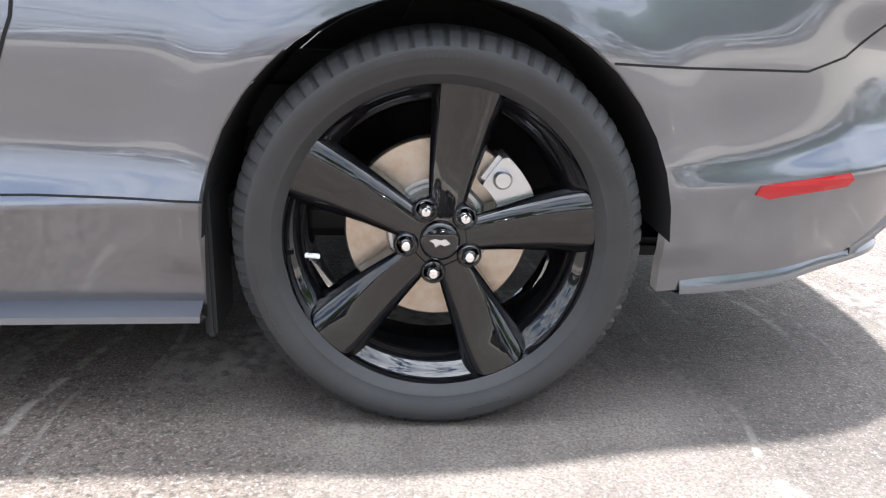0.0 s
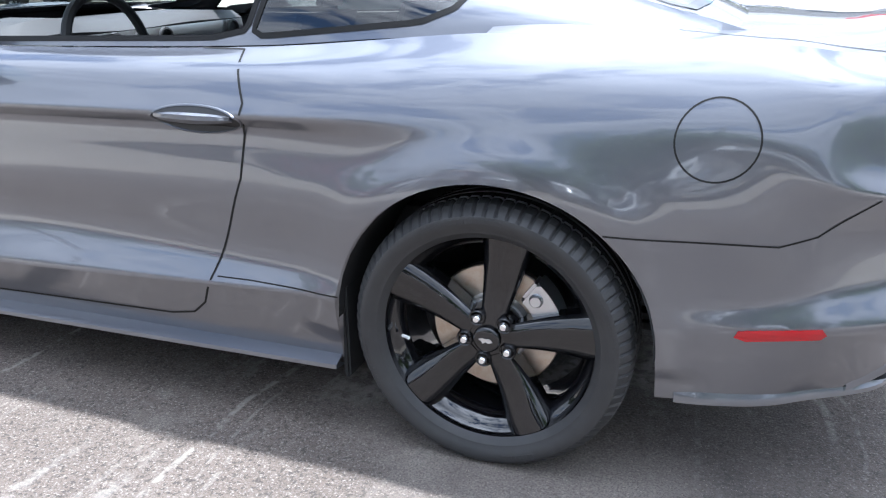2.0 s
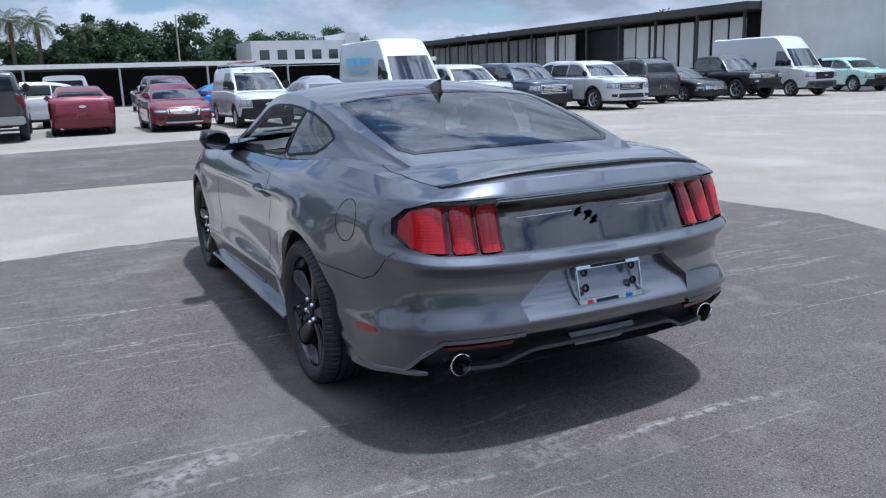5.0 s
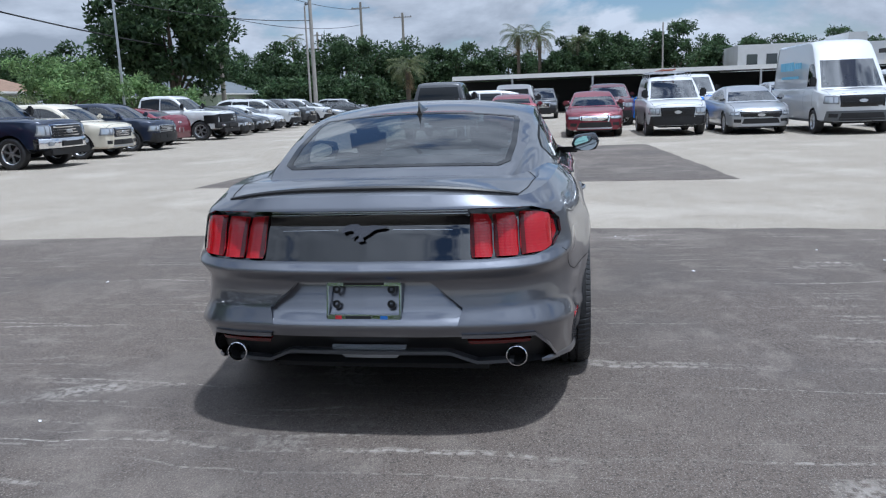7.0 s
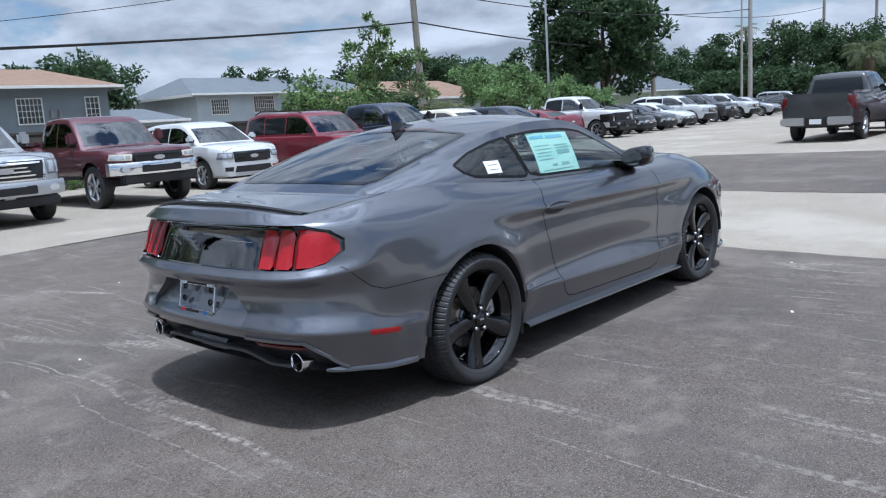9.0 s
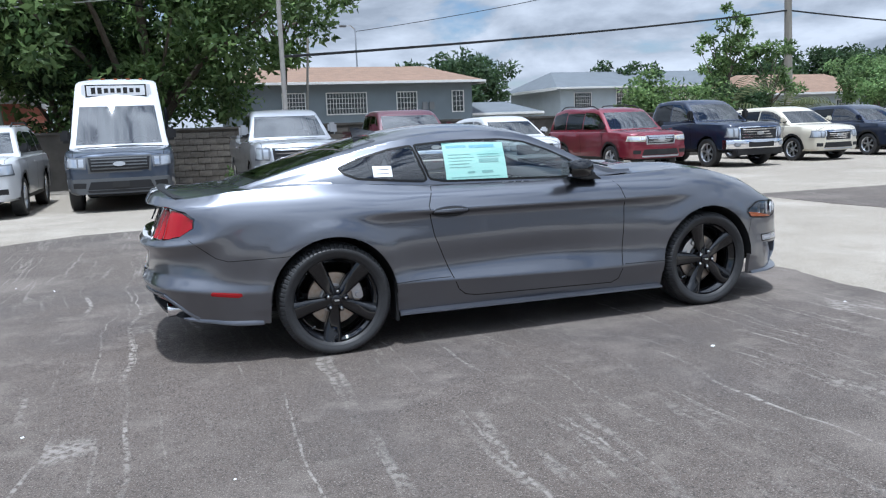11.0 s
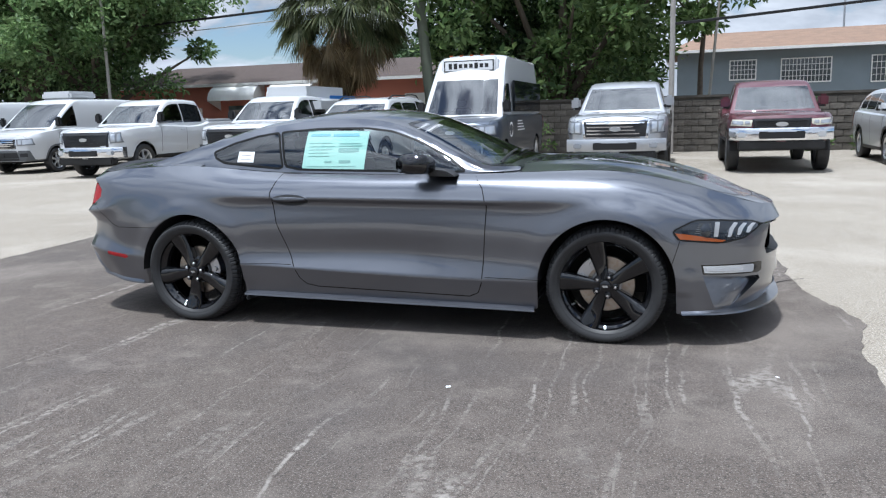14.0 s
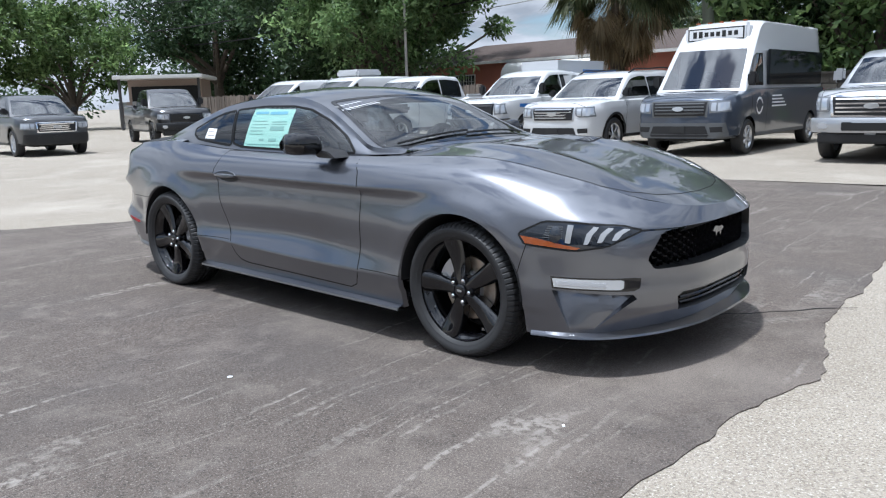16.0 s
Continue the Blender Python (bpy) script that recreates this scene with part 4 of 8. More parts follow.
for x0, x1, w in ((-2.1, RX - ARCH, .62), (RX + ARCH, FX - ARCH, .86), (FX + ARCH, 1.92, .62)):
    box(b, (x0, -w, .22), (x1, w, .26), .015)
part("floor_pan", b, DARK_WELL, coupe)
part("rear_bulkhead", boxes(((RX - .38, -.52, .30), (RX + .10, .52, .90)), bevel=.02), DARK_WELL, coupe)
part("engine_bulkhead", boxes(((FX - .50, -.52, .25), (FX + .40, .52, .84)), bevel=.02), DARK_WELL, coupe)

# side skirts, splitter, spoiler and trim
for sgn in (1, -1):
    b = bmesh.new()
    rows = []
    for k in range(29):
        t = k / 28
        x = -.965 + (.955 + .965) * t
        flare = .008 + .006 * max(0, (t - .9) * 8)
        z = .205 - .022 * t
        rows.append([Vector((x, sgn * .880, z + .024)), Vector((x, sgn * .902, z + .017)), Vector((x, sgn * (.918 + flare), z + .007)), Vector((x, sgn * (.920 + flare), z - .004)), Vector((x, sgn * .87, z - .014))])
    skin(b, rows)
    part("side_skirt", b, GREY_PAINT, coupe, sharp=25)
b = bmesh.new()
rows = []
for p in [q for q in LINES[0] if q.x > FX + ARCH + .005]:
    n = Vector((p.x - 1.2, p.y * 1.2, 0)).normalized()
    w = .010 + .062 * min(1, max(0, (p.x - 1.85) / .35))
    rows.append([p + Vector((0, 0, .014)), p + n * w + Vector((0, 0, .002)), p + n * (w + .003) + Vector((0, 0, -.008)), p - n * .08 + Vector((0, 0, -.008))])
skin(b, rows)
mirror_y(b)
part("front_splitter", b, GREY_PAINT, coupe, sharp=25)
b = bmesh.new()
rows = []
for p in [q for q in LINES[0] if q.x < RX - ARCH - .012 and q.y > .70]:
    n = Vector((p.x + 1.2, p.y * 1.4, 0)).normalized()
    f = min(1, (p.y - .69) / .10)
    w = .011 * min(1, (RX - ARCH - p.x) / .12 + .25) * f
    rows.append([p + Vector((0, 0, .030 * f)), p + n * w * .6 + Vector((0, 0, .014 * f)), p + n * w + Vector((0, 0, .004)), p + n * w + Vector((0, 0, -.006)), p - n * .06 + Vector((0, 0, -.008))])
skin(b, rows)
part("rear_skirt", b, GREY_PAINT, coupe, sharp=25)
b = bmesh.new()
skin(b, [[Vector((p.x, -p.y, p.z)) for p in r] for r in rows])
part("rear_skirt", b, GREY_PAINT, coupe, sharp=25)
b = bmesh.new()
rows = []
for k in range(33):
    y = -.625 + 1.25 * k / 32
    e = abs(y) / .625
    x = -2.318 + .10 * e**2.2
    z = drape(deck_tree, (x + .03, y, 2), (0, 0, -1))[0].z
    h = .011 * (1 - e**8)
    rows.append([Vector((x + .036, y, z + .001)), Vector((x + .016, y, z + .001 + h * .6)), Vector((x - .004, y, z + .003 + h)), Vector((x - .012, y, z + h * .6)), Vector((x - .010, y, z - .012))])
skin(b, rows)
part("spoiler_lip", b, BLACK_TRIM, coupe, "slim black deck spoiler")
REARFACE = lambda c: c.x < -1.9
for sgn in (1, -1):
    for y0, y1, z1 in ((.447, .540, .948), (.546, .644, .946), (.650, .772, .940)):
        # each lamp is an upright bulging lens with a dark slope along its inner side
        def swell(c, a=y0, b=y1):
            u = max(-1, min(1, (abs(c.y) - (a + b) / 2) / ((b - a) / 2)))
            return 0.004 + 0.020 * max(0, 1 - u * u) ** 0.6 - tail_depth(c)

        outline = [(sgn * (y0 + .004), .766), (sgn * (y1 - .010), .764), (sgn * y1, .780), (sgn * (y1 + .004), z1 - .04), (sgn * (y1 - .012), z1 - .004), (sgn * (y0 + .006), z1), (sgn * y0, .80)]
        if y1 > .7:
            outline = [(sgn * (y0 + .004), .766), (sgn * .725, .768), (sgn * .766, .786), (sgn * .790, .828), (sgn * .783, .876), (sgn * .750, .914), (sgn * .70, .934), (sgn * (y0 + .006), .944), (sgn * y0, .80)]
        lamp = part("tail_lamp", patch(shell_whole, outline, "x", REARFACE, swell, .004), RED_LENS, coupe, "upright bulging red tail lamp lens")
        part("lens_edge", patch(shell_whole, [(sgn * (y0 + .002), .770), (sgn * (y0 + .016), .768), (sgn * (y0 + .016), z1 - .004), (sgn * (y0 + .004), z1 - .004)], "x", REARFACE, lambda c: swell(c) + .0015, .001), RED_DEEP, lamp)
    part("side_marker", patch(shell_whole, [(-2.085, .442), (-2.075, .430), (-1.93, .408), (-1.905, .416), (-1.912, .432), (-2.075, .454)], "y", lambda c, s=sgn: c.y * s > .4 and c.x < -1.7, .003, .006), RED_LENS, coupe, "red rear side marker")
    part("rear_fog_strip", patch(shell_whole, [(sgn * .42, .412), (sgn * .68, .400), (sgn * .67, .386), (sgn * .43, .394)], "x", REARFACE, -.010, .02), RED_DEEP, coupe, "thin red bumper reflector")
    b = bmesh.new()
    lathe(b, [(.036, .17), (.043, .12), (.0450, .006), (.0440, -.003), (.0405, -.005), (.0365, .004), (.0355, .012)], 28, "x")
    bmesh.ops.translate(b, verts=b.verts, vec=(-2.322, sgn * .612, .331))
    tip = part("exhaust_tip", b, CHROME, coupe, "round chrome exhaust tip")
    b = bmesh.new()
    lathe(b, [(.0355, .010), (.035, .22), (.0001, .22)], 28, "x")
    bmesh.ops.translate(b, verts=b.verts, vec=(-2.322, sgn * .612, .331))
    part("bore", b, DARK_WELL, tip)
    # front lamps
    front = lambda c, s=sgn: c.y * s > .25 and c.x > 1.6
    HL = soft([(1.721, .663), (1.754, .612), (1.98, .592), (2.10, .612), (2.17, .655), (2.20, .676), (2.137, .700), (1.957, .719), (1.838, .721)], 1, .12)
    head = part("headlight", patch(shell_whole, HL, "y", front, .003, .01), SMOKED_LAMP, coupe, "wraparound headlight with smoked housing")
    part("amber_reflector", patch(shell_whole, [(1.728, .660), (1.760, .618), (1.985, .598), (2.02, .616), (1.83, .640)], "y", front, .006, .005), AMBER, head, "amber side reflector")
    b = bmesh.new()
    ribbon(b, tree_body, [(x, sgn * 2, z) for x, z in HL + HL[:1]], (0, -sgn, 0), .008, .0045)
    part("housing_edge", b, SEAM, head, "black edge of the lamp")
    for k in range(6):
        z = .648 + .010 * k
        part("reflector_fin", patch(shell_whole, [(1.838 + .004 * k, z), (1.925, z - .002), (1.925, z + .002), (1.839 + .004 * k, z + .004)], "y", front, .0048, .002), GREY_PLASTIC, head)
    part("headlight_lens", patch(shell_whole, ellipse(1.895, .664, .026, .038, 20), "y", front, lambda c: .006 + .010 * max(0, 1 - ((c.x - 1.895) / .027) ** 2 - ((c.z - .664) / .039) ** 2), .003), SMOKED_LAMP, head, "domed projector lens")
    part("projector_bezel", patch(shell_whole, [(1.938, .628), (1.960, .626), (1.968, .706), (1.944, .708)], "y", front, .0065, .005), SILVER_TRIM, head, "bright upright bezel beside the projector")
    for k in range(3):
        x = 2.000 + .050 * k
        part("light_bar", patch(shell_whole, [(x - .012, .624 + .008 * k), (x + .026, .622 + .008 * k), (x + .052, .662), (x + .062, .696 - .006 * k), (x + .026, .702 - .006 * k), (x + .020, .668)], "y", front, .007, .006), BAR_LENS, head, "pale slanting light bar")
        part("light_bar_edge", patch(shell_whole, [(x + .016, .624 + .008 * k), (x + .028, .622 + .008 * k), (x + .054, .662), (x + .064, .696 - .006 * k), (x + .052, .697 - .006 * k), (x + .042, .664)], "y", front, .0085, .002), SMOKED_LAMP, head)
    part("lamp_trim", patch(shell_whole, [(2.19, .679), (2.19, .670), (2.30, .664), (2.30, .671)], "y", front, .002, .003), BLACK_GLOSS, coupe)
    part("running_light_bezel", patch(shell_whole, [(1.878, .474), (1.888, .420), (2.192, .408), (2.207, .420), (2.207, .462), (2.19, .468)], "y", front, .002, .006), BLACK_GLOSS, coupe)
    lamp = part("running_light", patch(shell_whole, [(1.887, .467), (1.896, .428), (2.150, .417), (2.160, .425), (2.160, .456), (2.15, .461)], "y", front, .004, .008), LAMP_GLASS, coupe, "clear bumper running light")
    part("light_guide", patch(shell_whole, [(1.905, .456), (1.91, .440), (2.10, .430), (2.10, .447)], "y", front, .006, .003), BAR_LENS, lamp)
    # handle: a flat black oval paints the shade in the cup; a bar crosses it
    hx = -.605
    cup = part("door_handle", patch(shell_whole, ellipse(hx, .824, .128, .034, 24), "y", lambda c, s=sgn: c.y * s > .5, .0015, .004), BLACK_TRIM, coupe)
    b = bmesh.new()
    rows = []
    for k in range(13):
        t = k / 12
        x = hx - .112 + .224 * t
        h = .011 * math.sin(math.pi * min(max(t, .06), .94)) ** .4
        y = .918 + .016 * math.sin(math.pi * t) ** .6
        rows.append([Vector((x, sgn * (y - .004), .834 + h)), Vector((x, sgn * (y + .006), .835 + h * .5)), Vector((x, sgn * (y + .007), .832 - h * .3)), Vector((x, sgn * (y - .004), .829 - h))])
    skin(b, rows, True)
    part("grip", b, GREY_PAINT, cup, "painted pull grip")
    b = bmesh.new()
    ring = [drape(tree_body, (hx + .130 * math.cos(a), sgn * 2, .824 + .036 * math.sin(a)), (0, -sgn, 0)) for a in [2 * math.pi * s / 32 for s in range(33)]]
    tube(b, [q[0] for q in ring if q], .0035, 6, False)
    part("cup_rim", b, GREY_PAINT, cup)
    # mirror: shell, glass and stalk
    b = bmesh.new()
    rows = []
    for k in range(9):
        t = k / 8
        sc = (1 - (2 * t - 1) ** 6) ** .5 * .90 + .10 - .12 * (1 - t)
        y = .865 + .195 * t
        x = .290 - .035 * t
        rows.append([Vector((x + (.078 * math.copysign(abs(math.cos(a)) ** .7, math.cos(a)) + (.022 if math.cos(a) > 0 else 0)) * sc, sgn * y, 1.036 + .014 * t + (.070 if math.sin(a) > 0 else .058) * math.copysign(abs(math.sin(a)) ** .75, math.sin(a)) * sc)) for a in [2 * math.pi * s / 16 for s in range(16)]])
    skin(b, rows, True)
    for e in (0, -1):
        b.faces.new([b.verts.new(q) for q in rows[e]])
    bmesh.ops.remove_doubles(b, verts=b.verts, dist=.0005)
    mir = part("door_mirror", b, BLACK_GLOSS, coupe, "gloss black door mirror", sharp=70)
    b = bmesh.new()
    prism(b, [(.34, .972), (.49, .968), (.43, 1.005), (.27, 1.02)], sgn * .765, sgn * .91, .006)
    part("stalk", b, BLACK_TRIM, mir)
    b = bmesh.new()
    pts = [(.885 + .155 * (math.cos(a) * .5 + .5), 1.046 + .050 * math.sin(a)) for a in [2 * math.pi * s / 20 for s in range(20)]]
    b.faces.new([b.verts.new((.193 - .15 * (y - .876), sgn * y, z)) for y, z in pts])
    part("mirror_glass", b, material("mirror glass", (.75, .8, .8), .02, 1.0), mir, "mirror glass")
seam(tree_body, [(-1.828 + .083 * math.cos(a), 2, .838 + .083 * math.sin(a)) for a in [2 * math.pi * k / 40 for k in range(41)]], (0, -1, 0), .004, False)

# tail: plain horse-like shape, plate frame, camera
b = bmesh.new()
prism(b, soft([(0.095, 0.000), (0.089, 0.014), (0.068, 0.028), (0.030, 0.032), (0.011, 0.021), (-0.015, 0.017), (-0.030, 0.026), (-0.065, 0.023), (-0.097, 0.023), (-0.092, 0.014), (-0.049, 0.008), (-0.033, -0.001), (-0.019, -0.011), (0.005, -0.023), (-0.005, -0.035), (0.025, -0.041), (0.033, -0.032), (0.017, -0.023), (0.022, -0.014), (0.038, -0.018), (0.052, -0.027), (0.053, -0.017), (0.039, -0.006), (0.047, 0.005), (0.061, 0.003), (0.076, 0.001), (0.086, -0.007)], 1, .2), 0, .008)
em = part("tail_emblem", b, material("smoked chrome", (.11, .11, .12), .25, .9), coupe, "smoked dark running-animal emblem shape", smooth=False)
low, high = (drape(tail_tree, (-3, 0, z), (1, 0, 0))[0] for z in (.835, .890))
em.matrix_local = pose((low.x + high.x) / 2 - .018, 0, .862, math.degrees(math.atan2(high.x - low.x, .055)), 0, 90) @ Matrix.Diagonal((1, 1, 1.1, 1))
for sgn in (1, -1):
    b = bmesh.new()
    ribbon(b, tail_tree, [(-3, sgn * .115, .868), (-3, sgn * .36, .864)], (1, 0, 0), .0022, .001)
    part("panel_line", b, ALLOY, coupe)
    b = bmesh.new()
    ribbon(b, tail_tree, [(-3, sgn * .438, .762), (-3, sgn * .430, .945)], (1, 0, 0), .006, .001)
    part("panel_edge", b, SEAM, coupe)
    b = bmesh.new()
    ribbon(b, tail_tree, [(-3, sgn * .42, .925), (-3, 0, .930)], (1, 0, 0), .004, .001)
    part("panel_line", b, ALLOY, coupe)
frame_at = pose(-2.424, 0, .592, 0, 12, 0)
b = bmesh.new()
for lo, hi in (((-.006, -.157, .058), (.006, .157, .080)), ((-.006, -.157, -.080), (.006, .157, -.058)), ((-.006, -.157, -.08), (.006, -.147, .08)), ((-.006, .147, -.08), (.006, .157, .08))):
    box(b, lo, hi, .003)
pf = part("plate_frame", b, CHROME, coupe, "chrome number plate frame without a plate")
pf.matrix_local = frame_at
for nm, y0, y1, z0, z1, m in (("lettering_bar", -.085, .085, .061, .074, INK), ("lettering_bar", -.030, .075, -.076, -.063, INK), ("lettering_bar", .092, .118, -.077, -.062, RED_INK), ("lettering_bar", -.10, -.07, -.077, -.062, BLUE_INK)):
    part(nm, boxes(((-.0075, y0, z0), (-.0055, y1, z1))), m, pf)
for y, z in ((.115, .025), (-.115, .025), (.115, -.005), (-.115, -.005)):
    b = bmesh.new()
    lathe(b, [(.006, -.003), (.006, 0), (.016, 0), (.017, -.004), (.014, -.006)], 16, "x")
    bmesh.ops.translate(b, verts=b.verts, vec=(.004, y, z + (.02 if z > 0 else -.01)))
    part("plate_boss", b, BLACK_TRIM, pf)
part("reverse_lamp", patch(shell_whole, [(-.16, .372), (.16, .372), (.11, .318), (-.11, .318)], "x", REARFACE, -.012, .02), LAMP_GLASS, coupe, "clear reversing lamp")
b = bmesh.new()
rows = []
for k in range(41):
    y = -.60 + 1.2 * k / 40
    h = drape(tree_body, (-3, y, .36 - (.0 if abs(y) < .34 else min(.055, (abs(y) - .34) * .5))), (1, 0, 0))
    if h:
        p = h[0]
        rows.append([p + Vector((.03, 0, .012)), p + Vector((-.014, 0, .010)), p + Vector((-.016, 0, -.004)), p + Vector((.03, 0, -.010))])
skin(b, rows)
part("valance_blade", b, GREY_PLASTIC_DARK, coupe, "dark grey blade across the lower bumper", sharp=25)
for sgn in (1, -1):
    b = bmesh.new()
    rows = []
    for k in range(17):
        t = k / 16
        y, z = knots([(0, .40, .446), (.62, .690, .434), (.80, .745, .364), (1, .775, .285)], t, False)
        h = drape(tree_body, (-3, sgn * y, z), (1, 0, 0))
        if h:
            p = h[0]
            rows.append([p + Vector((.01, 0, .012)), p + Vector((-.014, 0, .008)), p + Vector((-.014, 0, -.006)), p + Vector((.02, 0, -.008))])
    skin(b, rows)
    part("exhaust_brow", b, GREY_PAINT, coupe, sharp=25)
# antenna fin and screen wiper, hood vents
b = bmesh.new()
rows = []
for k in range(9):
    t = k / 8
    x, h, w = -.80 - .20 * t, .078 * (t**1.2) * (1 if t < .9 else .92), .038 * (1 - .55 * t)
    z = knots(ROOF, x)[0] - .002
    rows.append([Vector((x, -w, z)), Vector((x, -w * .35, z + h * .35)), Vector((x - .012, 0, z + h)), Vector((x, w * .35, z + h * .35)), Vector((x, w, z))])
skin(b, rows)
b.faces.new([b.verts.new(p) for p in rows[-1]])
part("antenna_fin", b, BLACK_GLOSS, coupe, "black shark-fin aerial")
b = bmesh.new()
ribbon(b, tree_house, [(-.955, -.30, 2), (-.962, 0, 2), (-.955, .30, 2)], (0, 0, -1), .022, .004)
part("brake_light", b, RED_DEEP, coupe)
for y0, y1 in ((-.62, .02), (-.02, .55)):
    b = bmesh.new()
    pts = []
    for k in range(9):
        t = k / 8
        h = drape(tree_house, (.70 - .035 * t, y0 + (y1 - y0) * t, 2), (0, 0, -1))
        if h:
            pts.append(h[0] + h[1] * .014)
    tube(b, pts, .007, 6)
    part("wiper", b, BLACK_TRIM, coupe)
for sgn in (1, -1):
    vent = part("hood_vent", patch(hood_whole, [(1.30, sgn * .26), (1.30, sgn * .40), (1.40, sgn * .385), (1.40, sgn * .255)], "z", lambda c: True, .002, .004), BLACK_TRIM, coupe, "black hood vent with slats")
    for k in range(5):
        x = 1.308 + .019 * k
        part("slat", patch(hood_whole, [(x, sgn * .268), (x, sgn * .392), (x + .009, sgn * .390), (x + .009, sgn * .267)], "z", lambda c: True, .006, .004), GREY_PAINT, vent)
# grille: a lattice of hexagons and an emblem shape
b = bmesh.new()
cell, idx = .036, 0
for i in range(-20, 21):
    for j in range(-5, 5):
        y, z = i * cell * .87, .590 + j * cell + (cell / 2 if i % 2 else 0)
        within = .49 < z < .672 and abs(y) < .588 - max(0, .545 - z) * .79 - max(0, z - .545) * .77
        if not within:
            continue
        h = drape(tree_body, (4, y, z), (-1, 0, 0))
        if not h:
            continue
        x = h[0].x - .052
        ro, ri = cell * .56, cell * .40
        vo = [b.verts.new((x, y + ro * math.cos(a), z + ro * .85 * math.sin(a))) for a in [math.pi / 3 * s for s in range(6)]]
        vi = [b.verts.new((x - .018, y + ri * math.cos(a), z + ri * .85 * math.sin(a))) for a in [math.pi / 3 * s for s in range(6)]]
        for s in range(6):
            b.faces.new((vo[s], vo[(s + 1) % 6], vi[(s + 1) % 6], vi[s]))
part("grille_mesh", b, BLACK_GLOSS, coupe, "black honeycomb grille", smooth=False)
b = bmesh.new()
prism(b, [(-.075, .004), (-.050, .018), (-.015, .014), (.010, .020), (.040, .024), (.060, .014), (.075, .0), (.040, -.004), (.025, -.028), (.008, -.010), (-.020, -.012), (-.035, -.030), (-.045, -.008)], 0, .010)
em = part("grille_emblem", b, material("dark chrome", (.25, .25, .26), .25, .9), coupe, "dark silver running-animal emblem shape")
em.matrix_local = pose(2.284, 0, .60, 0, 0, -90) @ Matrix.Diagonal((.85, 1, 1.0, 1))
for z in (.312, .338):
    b = bmesh.new()
    pts = []
    for k in range(13):
        h = drape(tree_body, (4, -.39 + .78 * k / 12, z), (-1, 0, 0))
        pts.append(h[0] + Vector((-.02, 0, 0)))
    tube(b, pts, .007, 6)
    part("intake_bar", b, BLACK_GLOSS, coupe)

# stickers on the passenger side glass
house_copy = bmesh.new()
skin(house_copy, grid)
mirror_y(house_copy)
face_out(house_copy)
ws = up_side[-1]
st = part("window_sticker", patch(house_copy, [(-.575, 1.000), (-.145, .988), (-.135, 1.242), (-.565, 1.254)], "y", ws, -.004, .001), MINT, coupe, "mint green price sheet on the glass")
for x0, x1, z0, z1, m in ((-.54, -.40, 1.216, 1.232, BLUE_PRINT), (-.38, -.20, 1.212, 1.230, BLUE_PRINT), (-.33, -.18, 1.165, 1.17, SOFT_INK), (-.33, -.17, 1.15, 1.155, SOFT_INK), (-.33, -.19, 1.115, 1.140, SOFT_INK), (-.54, -.38, 1.17, 1.175, SOFT_INK), (-.54, -.36, 1.15, 1.154, SOFT_INK),
                          (-.54, -.38, 1.13, 1.134, SOFT_INK), (-.54, -.40, 1.11, 1.114, SOFT_INK), (-.54, -.39, 1.09, 1.094, SOFT_INK), (-.42, -.37, 1.050, 1.062, SOFT_INK), (-.32, -.24, 1.048, 1.064, SOFT_INK), (-.54, -.20, 1.025, 1.029, SOFT_INK)):
    part("print_bar", patch(house_copy, [(x0, z0), (x1, z0), (x1, z1), (x0, z1)], "y", ws, -.002, .001), m, st)
sk = part("small_sticker", patch(house_copy, [(-1.052, 1.058), (-.93, 1.055), (-.93, 1.122), (-1.05, 1.125)], "y", ws, .002, .001), PAPER, coupe, "small white paper sticker")
for z in (1.075, 1.10):
    part("print_bar", patch(house_copy, [(-1.03, z), (-.95, z), (-.95, z + .003), (-1.03, z + .003)], "y", ws, .003, .001), INK, sk)
for k in range(9):
    y = -.60 + .035 * k
    part("chalk_mark", patch(house_copy, [(.20, y), (.215, y + .003), (.235, y + .024), (.222, y + .022)], "z", lambda c: c.x > .05, .002, .001), PAPER, coupe)
    if k < 6:
        part("chalk_mark", patch(house_copy, [(.155, y), (.163, y + .002), (.182, y + .020), (.172, y + .020)], "z", lambda c: c.x > .05, .002, .001), PAPER, coupe)

# cabin
b = bmesh.new()
box(b, (-1.55, -.72, .30), (.75, .72, .36), .02)
box(b, (-1.75, -.60, .80), (-1.30, .60, 1.00), .05)
part("cabin_floor", b, CABIN, coupe)
b = bmesh.new()
rows = []
for k in range(17):
    y = -.72 + 1.44 * k / 16
    hood = .035 * math.exp(-((y - .37) / .2) ** 2) + .02 * math.exp(-((y + .37) / .25) ** 2)
    rows.append([Vector((.74, y, .99)), Vector((.55, y, .985 + hood)), Vector((.38, y, .985 + hood)), Vector((.33, y, .955 + hood * .4)), Vector((.36, y, .84)), Vector((.40, y, .62))])
skin(b, rows)
part("dashboard", b, CABIN, coupe)
b = bmesh.new()
rows = []
for k in range(9):
    y = -.70 + 1.40 * k / 8
    rows.append([Vector((.318, y, .955)), Vector((.312, y, .92)), Vector((.33, y, .85))])
skin(b, rows)
part("dash_trim", b, SILVER_TRIM, coupe, "silver dashboard band")
for y in (-.60, -.14, 0, .14, .62):
    b = bmesh.new()
    lathe(b, [(.0001, .004), (.028, .004), (.034, -.008), (.040, -.006), (.042, .004)], 20, "x")
    bmesh.ops.translate(b, verts=b.verts, vec=(.300, y, .915))
    part("air_vent", b, CABIN, coupe)
b = bmesh.new()
